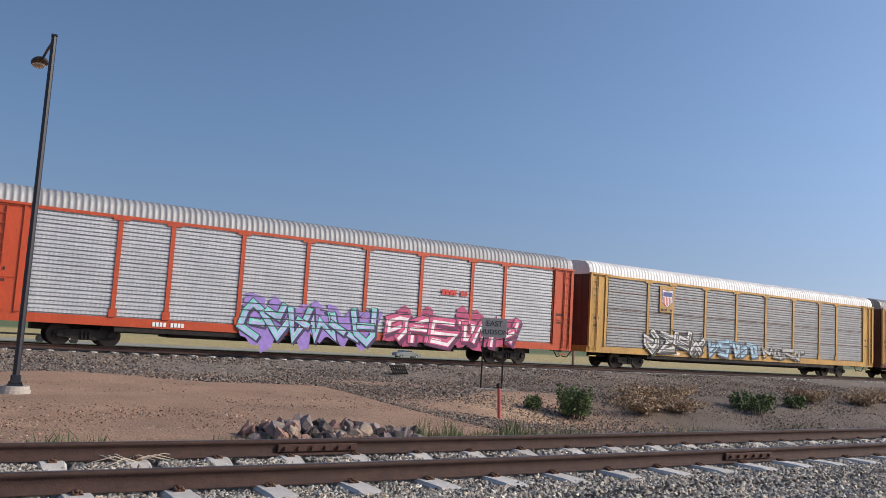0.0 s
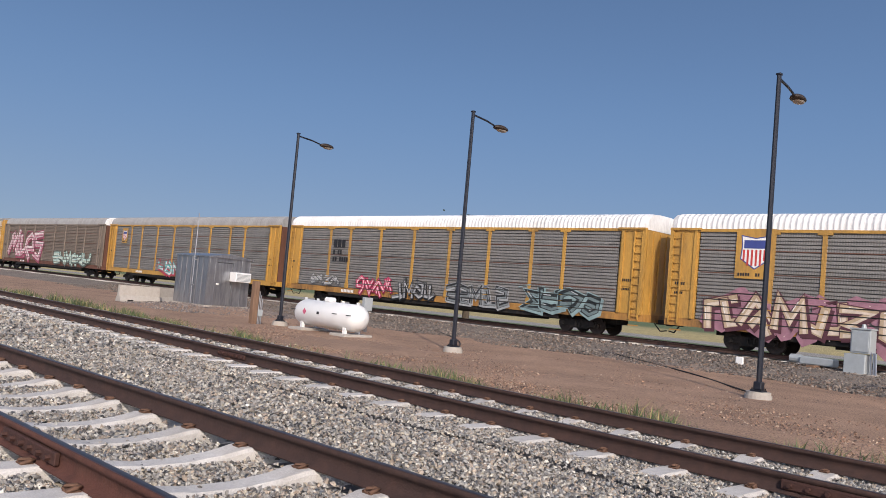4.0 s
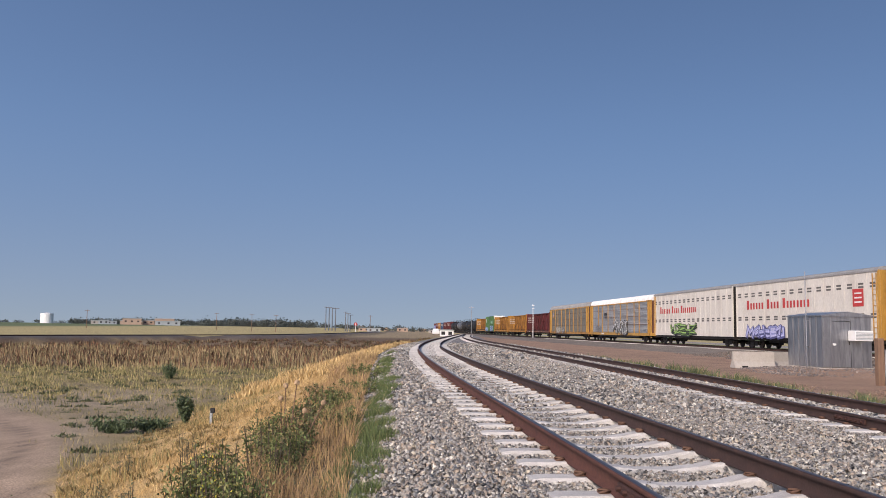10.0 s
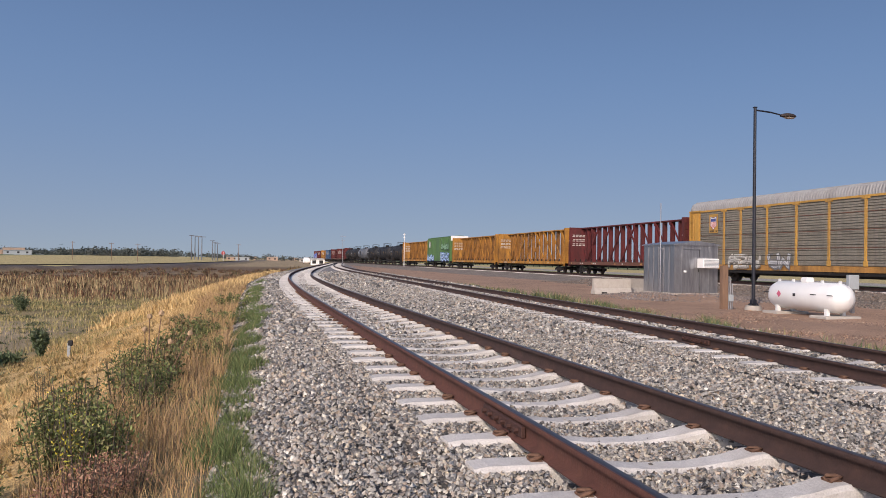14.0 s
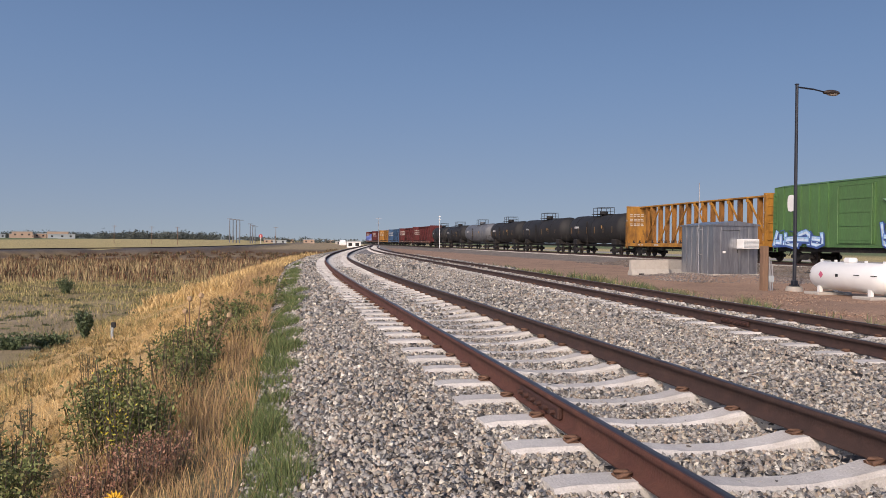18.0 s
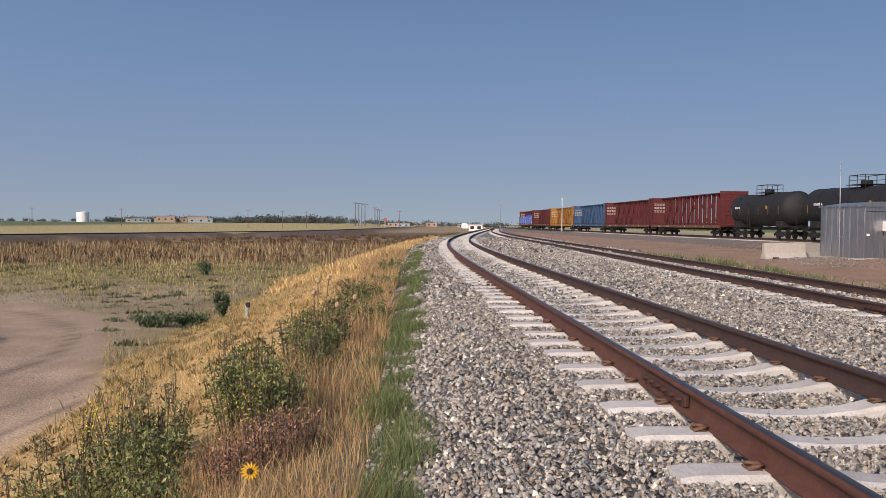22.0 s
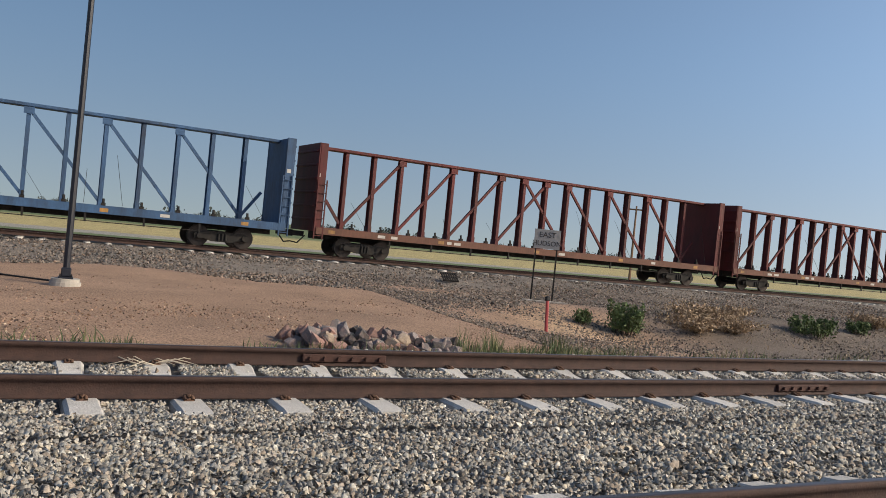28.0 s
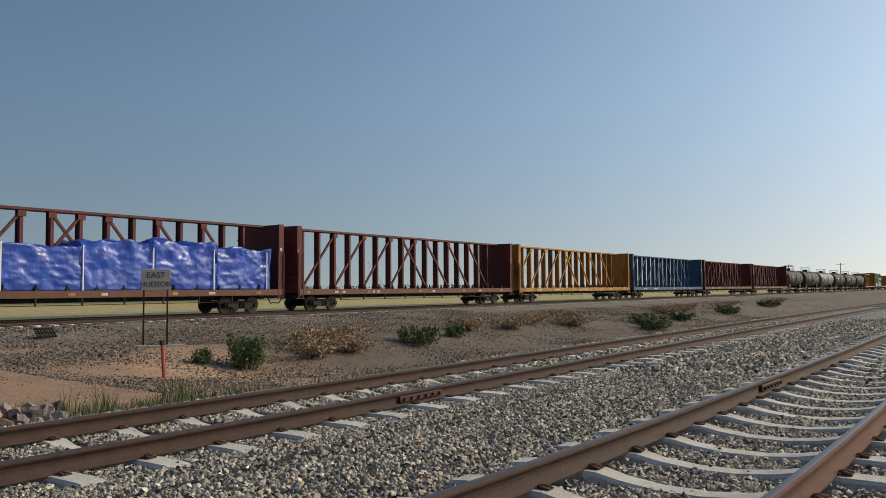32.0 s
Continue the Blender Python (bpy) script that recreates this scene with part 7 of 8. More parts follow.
def sunflower(x, y, h):
    z = float(land(x, y))
    t = thing("sunflower", "single yellow wild sunflower in the weeds", "flower", at=pose(x, y, z))
    part("stalk", cyl(bmesh.new(), (0.1, 0.1, -0.03), (0, 0, h), 0.008, 0.005, seg=5), mat("stalk_green", (0.09, 0.13, 0.04), 0.8), t)
    d = Vector((0.35, -0.85, 0.35)).normalized()
    m = Matrix.Translation((0, 0, h)) @ d.to_track_quat('Z', 'Y').to_matrix().to_4x4()
    M = mat("petal_yellow", (0.75, 0.42, 0.02), 0.7, 0, 0.15, 20)
    for i in range(14):
        a = i / 14 * 2 * math.pi
        bm = bmesh.new()
        pts = [(0.014, 0, 0), (0.032, 0.009, 0.004), (0.056, 0, -0.003), (0.032, -0.009, 0.004)]
        bm.faces.new([bm.verts.new(m @ (Matrix.Rotation(a, 4, 'Z') @ Vector(p))) for p in pts])
        part("petal", bm, M, t)
    bm = bmesh.new()
    bmesh.ops.create_cone(bm, cap_ends=True, segments=12, radius1=0.020, radius2=0.014, depth=0.018, matrix=m)
    part("flower_disc", bm, mat("disc_brown", (0.05, 0.025, 0.01), 0.9, 0, 0.3, 60), t, "dark brown disc")


sunflower(-1.02, 4.6, 0.2 - float(land(-1.02, 4.6)) - 0.42)
for i, (x, y, h) in enumerate(((-2.3, 6.0, 0.7), (-1.75, 7.4, 0.75), (-2.8, 6.6, 0.55), (-1.35, 6.2, 0.6))):
    bush("goldenrod", x, y, 0.16, h, 260, [(0.55, 0.45, 0.03), (0.45, 0.42, 0.05), (0.12, 0.15, 0.04)], "thin weed with small yellow flowers", 0.013, 8, 0.5, 140 + i, "yellow flowers in the weeds")


# ---- things beside the tracks ----
def street_lamp(x, y):
    z = float(land(x, y))
    t = thing("street_lamp", "tall navy steel lamp post on a round concrete footing", "street lamp", "lamp posts along the dirt", at=pose(x, y, z))
    bm = bmesh.new()
    cyl(bm, (0, 0, -0.3), (0, 0, 0.09), 0.32, seg=20)
    cyl(bm, (0, 0, 0.09), (0, 0, 0.165), 0.29, seg=20)
    part("footing", bm, M_CONC, t, "round concrete footing")
    bm = bx(bmesh.new(), 0, 0, 0.185, 0.3, 0.3, 0.04, 0.008)
    bx(bm, 0, 0, 0.3, 0.2, 0.2, 0.2, 0.02)
    part("base_plate", bm, M_POLE, t)
    for a in (-1, 1):
        for b in (-1, 1):
            part("bolt", cyl(bmesh.new(), (a * 0.11, b * 0.11, 0.19), (a * 0.11, b * 0.11, 0.25), 0.018, seg=6), M_DARK, t)
    part("pole", cyl(bmesh.new(), (0, 0, 0.2), (0, 0, 7.86), 0.072, 0.058, seg=8), M_POLE, t, "slim tapering square-edged post")
    bm = cyl(bmesh.new(), (0, 0, 7.78), (0.75, 0.09, 7.74), 0.033, seg=8)
    cyl(bm, (0.75, 0.09, 7.74), (1.3, 0.16, 7.66), 0.03, seg=8)
    part("arm", bm, M_POLE, t)
    part("cap", bx(bmesh.new(), 0, 0, 7.88, 0.13, 0.13, 0.05, 0.01), M_POLE, t)
    m = Matrix.Rotation(radians(7), 4, 'Z')
    bm = bmesh.new()
    bmesh.ops.create_uvsphere(bm, u_segments=14, v_segments=8, radius=1.0)
    for v in bm.verts:
        v.co = Vector((1.58, 0.2, 7.64)) + m.to_3x3() @ Vector((v.co.x * 0.38, v.co.y * 0.19, v.co.z * (0.13 if v.co.z > 0 else 0.05)))
    part("lamp_head", bm, M_LAMPHEAD, t, "oval bronze lamp head")
    bm = bmesh.new()
    bmesh.ops.create_uvsphere(bm, u_segments=12, v_segments=6, radius=1.0)
    for v in bm.verts:
        v.co = Vector((1.64, 0.21, 7.60)) + m.to_3x3() @ Vector((v.co.x * 0.25, v.co.y * 0.15, v.co.z * 0.06))
    part("lens", bm, M_LENS, t, "pale glass lens")


for q in ((19.75, -0.42), (19.1, 9.2), (18.65, 19.2), (18.3, 28.9)):
    street_lamp(*q)


def shed():
    x0, y0, w, l, h = 18.7, 36.1, 2.35, 3.0, 2.33
    z = -0.22
    t = thing("metal_shed", "galvanised sheet-metal shed with a low gable and an air conditioner", "shed", at=pose(x0, y0, z, 0, 0, 3))
    # a pad of gravel under it
    part("slab", bx(bmesh.new(), w / 2, l / 2, -0.22, w + 0.06, l + 0.06, 0.42), M_CONC, t, "concrete slab")
    part("wall_panel", bx(bmesh.new(), w / 2, l - 0.03, h / 2, w, 0.06, h), M_GALV, t)
    part("wall_panel", bx(bmesh.new(), w - 0.03, l / 2, h / 2, 0.06, l - 0.12, h), M_GALV, t)
    n = 6
    for i in range(n):
        a = i * l / n
        part("wall_panel", bx(bmesh.new(), 0.03, a + l / n / 2, h / 2, 0.06, l / n - 0.012, h, 0.006), M_GALV, t)
        part("standing_seam", bx(bmesh.new(), -0.012, a + 0.01, h / 2, 0.03, 0.025, h), M_GALV, t)
    for a, b in ((0.06, 0.42), (1.35, 1.85), (1.85, w - 0.06)):
        part("wall_panel", bx(bmesh.new(), (a + b) / 2, 0.03, h / 2, b - a - 0.01, 0.06, h, 0.006), M_GALV, t)
        part("standing_seam", bx(bmesh.new(), b, -0.012, h / 2, 0.025, 0.03, h), M_GALV, t)
    part("wall_panel", bx(bmesh.new(), 0.885, 0.03, 2.2, 0.92, 0.06, h - 2.07), M_GALV, t)
    d = part("door", bx(bmesh.new(), 0.885, 0.045, 1.03, 0.9, 0.05, 2.04, 0.008), M_GALV, t, "flush galvanised door")
    part("padlock", bx(bmesh.new(), 0.55, -0.02, 1.02, 0.12, 0.08, 0.1, 0.01), M_WHITE, d, "white padlock cover")
    part("handle", cyl(bmesh.new(), (1.25, -0.03, 1.0), (1.25, -0.03, 1.15), 0.015, seg=6), M_DARK, d)
    for s in (0.4, 1.37):
        part("door_frame", bx(bmesh.new(), s, -0.005, 1.03, 0.05, 0.04, 2.1), M_GALV, t)
    bm = bmesh.new()
    a = [bm.verts.new(p) for p in ((-0.08, -0.08, h), (w / 2, -0.08, h + 0.17), (w + 0.08, -0.08, h), (w + 0.08, -0.08, h - 0.06), (-0.08, -0.08, h - 0.06))]
    b = [bm.verts.new((v.co.x, l + 0.08, v.co.z)) for v in a]
    for i in range(5):
        bm.faces.new((a[i], a[(i + 1) % 5], b[(i + 1) % 5], b[i]))
    bm.faces.new(a[::-1])
    bm.faces.new(b)
    bmesh.ops.recalc_face_normals(bm, faces=bm.faces)
    part("roof", bm, M_GALV, t, "low-pitched sheet roof")
    ac = part("air_conditioner", bx(bmesh.new(), 1.62, -0.28, 1.42, 0.85, 0.56, 0.46, 0.02), M_WHITE, t, "white wall air conditioner")
    for i in range(6):
        part("louvre", bx(bmesh.new(), 1.62, -0.57, 1.26 + i * 0.06, 0.78, 0.015, 0.025), M_GREYBOX, ac)
    mast = thing("antenna_mast", "slim galvanised antenna mast strapped to the shed wall", "antenna mast", at=pose(x0 - 0.14, y0 + 1.2, z))
    part("tube", cyl(bmesh.new(), (0, 0, -0.1), (0, 0, 4.35), 0.028, 0.024, seg=8), M_GALV, mast)
    for q in (0.9, 2.1):
        part("strap", bx(bmesh.new(), 0.05, 0, q, 0.16, 0.12, 0.05), M_GALV, mast)


shed()


def concrete_barrier(x, y, a, n):
    t = thing("concrete_barrier", "pale concrete traffic barrier with sloping sides", "barrier", "barriers by the shed", at=pose(x, y, float(land(x, y)) - 0.02, 0, 0, a))
    bm = bmesh.new()
    pr = [(-0.3, 0), (-0.3, 0.09), (-0.13, 0.33), (-0.08, 0.82), (0.08, 0.82), (0.13, 0.33), (0.3, 0.09), (0.3, 0)]
    A, B = [[bm.verts.new((yy, q, z)) for q, z in pr] for yy in (-n / 2, n / 2)]
    for i in range(8):
        bm.faces.new((A[i], A[(i + 1) % 8], B[(i + 1) % 8], B[i]))
    bm.faces.new(A)
    bm.faces.new(B[::-1])
    bmesh.ops.recalc_face_normals(bm, faces=bm.faces)
    part("block", bm, M_CONC, t, "cast pale concrete block")
    for q in (-n / 4, n / 4):
        part("lifting_slot", bx(bmesh.new(), q, -0.29, 0.06, 0.3, 0.05, 0.1), M_DARK, t)


concrete_barrier(17.7, 41.2, 0, 2.1)
concrete_barrier(19.4, 42.2, 20, 1.6)


def service_post(x, y):
    z = float(land(x, y))
    t = thing("wooden_post", "weathered square timber post with conduits on its side", "post", at=pose(x, y, z))
    part("timber", bx(bmesh.new(), 0, 0, 0.75, 0.24, 0.24, 1.9, 0.015), M_WOOD, t, "brown weathered timber")
    for i in range(3):
        part("conduit", cyl(bmesh.new(), (0.2 + i * 0.07, -0.02, -0.2), (0.2 + i * 0.07, -0.02, 1.3 - 0.15 * i), 0.025, seg=7), M_GALV, t)
    part("junction_box", bx(bmesh.new(), 0.26, -0.02, 0.45, 0.22, 0.14, 0.26, 0.01), M_GREYBOX, t)


service_post(17.1, 29.0)
service_post_2 = thing("meter_cabinet", "small grey meter cabinet on a short post", "cabinet", at=pose(21.2, 27.0, float(land(21.2, 27.0))))
part("case", bx(bmesh.new(), 0, 0, 1.15, 0.42, 0.2, 0.55, 0.02), M_GREYBOX, service_post_2)
part("leg", bx(bmesh.new(), 0, 0, 0.4, 0.1, 0.1, 1.0), M_GALV, service_post_2)


def propane_tank(x, y):
    z = float(land(x, y))
    t = thing("propane_tank", "long white propane tank on two concrete pads", "propane tank", at=pose(x, y, z))
    L, R, zc = 4.1, 0.50, 0.68
    n = 26
    prof = [(0.0, 0.02), (0.04, 0.35), (0.13, 0.65), (0.28, 0.88), (0.46, 1.0)]
    st = [(-L / 2 + a, q * R) for a, q in prof] + [(L / 2 - a, q * R) for a, q in prof[::-1]]
    v, f = [], []
    for yy, q in st:
        for j in range(n):
            a = j / n * 2 * math.pi
            v.append((q * math.cos(a), yy, zc + q * math.sin(a)))
    for i in range(len(st) - 1):
        for j in range(n):
            f.append((i * n + j, (i + 1) * n + j, (i + 1) * n + (j + 1) % n, i * n + (j + 1) % n))
    o = np_mesh("shell", np.array(v), np.array(f), M_WHITE, smooth=True)
    o.parent = t
    tagged(o, "glossy white rounded shell")
    part("valve_cover", bx(bmesh.new(), 0, 0.1, zc + R + 0.06, 0.32, 0.42, 0.2, 0.06), M_WHITE, t, "domed valve cover")
    for q in (-1.6, -0.7, 0.9, 1.7):
        part("lifting_lug", bx(bmesh.new(), 0, q, zc + R + 0.02, 0.04, 0.14, 0.1, 0.01), M_WHITE, t)
    for q in (-1.35, 1.35):
        part("pad", bx(bmesh.new(), 0, q, 0.0, 1.3, 0.9, 0.2, 0.02), M_CONC, t, "pale concrete pad")
        for s in (-0.3, 0.3):
            part("foot", bx(bmesh.new(), s, q, 0.2, 0.12, 0.14, 0.24), M_WHITE, t)
    bm = bmesh.new()
    bm.faces.new([bm.verts.new((-R - 0.012, 1.0 + a, zc + 0.05 + b)) for a, b in ((0, 0.13), (0.13, 0), (0, -0.13), (-0.13, 0))])
    part("placard", bm, mat("placard_pink", (0.55, 0.12, 0.2), 0.6), t, "diamond warning placard")
    plates("flame_mark", [(0.05, 0.2, zc + 0.0, zc + 0.1)], I_BLACK, t, -R - 0.012)
    for q in (1.75, -0.9, -1.75):
        plates("marking", [(q - 0.15, q + 0.15, zc + 0.08, zc + 0.11)], I_BLACK, t, -R - 0.008)


propane_tank(18.3, 25.5)


# thin dark tube along the ground, used for the lamp posts' shadow lines
def cable(name, pts, label):
    cu = bpy.data.curves.new(name, 'CURVE')
    cu.dimensions = '3D'
    cu.bevel_depth, cu.bevel_resolution = 0.022, 2
    s = cu.splines.new('NURBS')
    s.points.add(len(pts) - 1)
    s.use_endpoint_u, s.order_u = True, 4
    for p, (x, y, dz) in zip(s.points, pts):
        p.co = (x, y, float(land(x, y)) + dz, 1)
    cu.materials.append(M_BLACK)
    return tagged(new(name, cu), label, "cable")


# dark tubes added along the shadows that the lamp posts cast on the dirt
for lx, ly in ((19.75, -0.42), (19.1, 9.2), (18.65, 19.2)):
    cable("lamp_cable", [(lx + 0.35, ly + 0.2, 0.06), (lx + 1.6, ly + 1.3, 0.02), (lx + 3.6, ly + 3.2, 0.03), (lx + 5.6, ly + 5.4, 0.02), (lx + 7.4, ly + 7.9, 0.03), (lx + 8.6, ly + 9.9, 0.02)], "dark line laid where the shadow of the lamp post falls")


def switch_gear():
    x, y = 31.3, 11.2
    z = float(land(x, y))
    t = thing("signal_case", "grey steel switch control case beside the main line", "signal case", at=pose(x, y, z, 0, 0, -4))
    part("pedestal", bx(bmesh.new(), 0, 0.1, 0.32, 0.62, 0.75, 0.75, 0.02), M_GREYBOX, t, "lower grey case")
    part("case", bx(bmesh.new(), 0, -0.05, 1.15, 0.5, 0.7, 0.85, 0.02), M_GREYBOX, t, "upper grey case with door")
    part("lid", bx(bmesh.new(), 0, -0.05, 1.6, 0.56, 0.76, 0.06, 0.01), M_GREYBOX, t)
    part("door", bx(bmesh.new(), -0.265, -0.05, 1.15, 0.03, 0.6, 0.72, 0.01), M_GREYBOX, t)
    part("cap", cyl(bmesh.new(), (0, -0.05, 1.63), (0, -0.05, 1.78), 0.1, 0.06, seg=10), M_GREYBOX, t)
    for q in (-0.45, -0.55, -0.62):
        part("conduit", cyl(bmesh.new(), (-0.2, q, -0.1), (-0.15, q + 0.05, 0.95 + q * 0.3), 0.035, seg=7), M_GALV, t)
    part("footing", bx(bmesh.new(), 0, 0, -0.06, 0.9, 1.4, 0.14), M_CONC, t)
    m = thing("switch_machine", "low grey switch machine on long ties by the main line", "switch machine", at=pose(x + 0.6, y + 1.7, float(land(x + 0.6, y + 1.7)), 0, 0, -4))
    part("gear_box", bx(bmesh.new(), 0, 0, 0.22, 0.5, 1.3, 0.3, 0.04), M_GREYBOX, m)
    part("motor", cyl(bmesh.new(), (0, 0.65, 0.25), (0, 1.1, 0.25), 0.16, seg=12), M_GREYBOX, m)
    part("throw_rod", cyl(bmesh.new(), (0.2, -0.3, 0.15), (2.4, -0.3, 0.15), 0.03, seg=6), M_DARK, m)
    part("bearer", bx(bmesh.new(), 0.5, 0, 0.0, 2.4, 0.3, 0.16), M_WOOD, m)
    w = thing("white_marker", "small white plastic marker on the ballast", "marker", at=pose(29.6, 14.9, float(land(29.6, 14.9))))
    part("stem", bx(bmesh.new(), 0, 0, 0.12, 0.12, 0.3, 0.3, 0.03), M_WHITE, w)


switch_gear()


def text_part(body, size, loc, rot, material, parent):
    cu = bpy.data.curves.new("letters", 'FONT')
    cu.body, cu.size, cu.align_x, cu.align_y, cu.extrude = body, size, 'CENTER', 'CENTER', 0.004
    o = new("letters", cu)
    o.data.materials.append(material)
    o.parent = parent
    o.matrix_basis = Matrix.Translation(loc) @ rot
    return o


def station_sign():
    x, y = 24.2, -15.2
    z = float(land(x, y))
    t = thing("station_sign", "grey EAST HUDSON sign on two thin steel posts", "sign", at=pose(x, y, z, 0, 0, -117))
    H = 2.4
    for s in (-0.36, 0.36):
        part("post", bx(bmesh.new(), s, 0.03, H / 2 - 0.2, 0.05, 0.05, H + 0.3), M_DARK, t)
    part("plate", bx(bmesh.new(), 0, 0, H - 0.25, 0.88, 0.02, 0.66, 0.006), M_SIGN, t, "grey sign plate")
    R = Matrix.Rotation(radians(90), 4, 'X')
    text_part("EAST", 0.26, (0, -0.014, H - 0.11), R, M_SIGNTXT, t)
    text_part("HUDSON", 0.235, (0, -0.014, H - 0.40), R, M_SIGNTXT, t)
    part("ground_board", bx(bmesh.new(), 0.1, -0.1, 0.03, 1.5, 0.25, 0.06), M_CONC, t)
    x, y = 17.9, -11.5
    s = thing("marker_stake", "leaning red marker stake in the sand", "stake", at=pose(x, y, float(land(x, y)) - 0.05, 4, 12, 0))
    part("rod", cyl(bmesh.new(), (0, 0, -0.1), (0, 0, 0.85), 0.045, 0.04, seg=8), M_RED, s)
    part("tip", bx(bmesh.new(), 0, 0, 0.9, 0.11, 0.11, 0.12, 0.02), M_BLACK, s)


station_sign()
# bars stand for one dark patch on the slope near the sign
bar_grid = thing("dark_bar_grid", "grid of dark bars lying on the ballast slope", "grating", at=pose(29.9, -14.4, float(land(29.9, -14.4)) + 0.25, 0, -35, -3))
for i in range(7):
    part("bar", bx(bmesh.new(), 0, -0.3 + i * 0.1, 0, 0.5, 0.05, 0.05), M_DARK, bar_grid)
for q in (-0.33, 0, 0.33):
    part("cross_bar", bx(bmesh.new(), q * 0.7, 0, -0.02, 0.05, 0.68, 0.05), M_DARK, bar_grid)


def rock_mesh(seed):
    r = random.Random(seed)
    bm = bmesh.new()
    bmesh.ops.create_icosphere(bm, subdivisions=2, radius=1.0)
    bmesh.ops.delete(bm, geom=r.sample(list(bm.verts), 24), context='VERTS')
    bmesh.ops.convex_hull(bm, input=list(bm.verts))
    for v in bm.verts:
        v.co = Vector((v.co.x * r.uniform(0.6, 1.35), v.co.y * r.uniform(0.6, 1.35), v.co.z * r.uniform(0.45, 1.0)))
    me = bpy.data.meshes.new("rock")
    bm.to_mesh(me)
    bm.free()
    me.materials.append((M_ROCK, M_ROCK, mat("reddish_rock", (0.27, 0.155, 0.125), 0.9, 0, 0.3, 6, 0.6, 18, (0.16, 0.12, 0.11), 0.6, 1.6, rnd=0.4), mat("tan_rock", (0.36, 0.28, 0.21), 0.9, 0, 0.3, 6, 0.6, 18, (0.22, 0.17, 0.14), 0.6, 1.6, rnd=0.4))[seed % 4])
    return me


RM = [rock_mesh(i) for i in range(8)]
pile = thing("riprap_pile", "heap of mixed grey and reddish broken stones by the track", "rock pile")
rr = random.Random(12)
for i in range(270):
    y = rr.triangular(-6.7, -3.3, -4.6)
    q = rr.gauss(0, 0.42)
    x = float(x2(y)) + 4.5 + q
    s = rr.uniform(0.06, 0.165)
    o = new("rock", RM[i % 8])
    o.parent = pile
    hgt = 0.33 * max(0, 1 - abs(q) / 0.95) * min(1, (y + 6.7) / 2.4)
    o.matrix_world = pose(x, y, float(land(x, y)) + rr.uniform(0, 1) * hgt + s * 0.2, rr.uniform(0, 360), rr.uniform(0, 360), rr.uniform(0, 360)) @ Matrix.Diagonal((s, s, s, 1))


def tree(x, y, H, W):
    z = float(land(x, y))
    t = thing("tree", "broad cottonwood tree with a full dark green crown", "tree", at=pose(x, y, z))
    r = np.random.default_rng(5)
    bm = bmesh.new()
    cyl(bm, (0, 0, -0.2), (0.1, 0, H * 0.35), 0.4, 0.28, seg=9)
    tips = []
    for i in range(11):
        a, e = i * 2.4, r.uniform(0.4, 1.0)
        tip = Vector((math.cos(a) * W * 0.36 * r.uniform(0.4, 1), math.sin(a) * W * 0.36 * r.uniform(0.4, 1), H * (0.4 + 0.45 * e)))
        cyl(bm, (0.1, 0, H * r.uniform(0.2, 0.35)), tip, 0.15, 0.04, seg=6)
        tips.append(np.array(tip))
    part("trunk", bm, M_BARK, t, "forked brown trunk and limbs")
    n = 26000
    cl = []
    for i in range(75):
        a, u, k = r.uniform(0, 6.28), r.uniform(-1, 1), r.uniform(0.35, 1) ** 0.5
        cz = H * 0.56 + u * H * 0.40 * k
        rad = W * 0.46 * k * math.sqrt(max(0.06, 1 - (u * 0.93) ** 2))
        cl.append((math.cos(a) * rad, math.sin(a) * rad, max(cz, H * 0.12), r.uniform(0.5, 1.05)))
    C = np.array(cl)
    j = r.integers(0, len(C), n)
    P = C[j, :3] + r.normal(0, 1, (n, 3)) * C[j, 3:] * np.array([0.62, 0.62, 0.5])
    L = r.uniform(0.07, 0.16, n)
    d = r.normal(0, 1, (n, 3))
    d /= np.linalg.norm(d, axis=1)[:, None]
    e = np.cross(d, r.normal(0, 1, (n, 3)))
    e /= np.linalg.norm(e, axis=1)[:, None]
    v = np.stack([P - d * L[:, None], P + e * L[:, None] * 0.7, P + d * L[:, None], P - e * L[:, None] * 0.7], 1)
    c = np.array([(0.05, 0.085, 0.025), (0.065, 0.105, 0.035), (0.04, 0.065, 0.02)])[r.integers(0, 3, n)] * r.uniform(0.8, 1.25, (n, 1))
    o = np_mesh("crown", v.reshape(-1, 3), np.arange(n * 4).reshape(n, 4), M_LEAF, np.repeat(c[:, None], 4, 1).reshape(-1, 3))
    o.parent = t
    tagged(o, "uneven crown of many small leaves")


tree(60.0, 59.5, 10.6, 9.8)


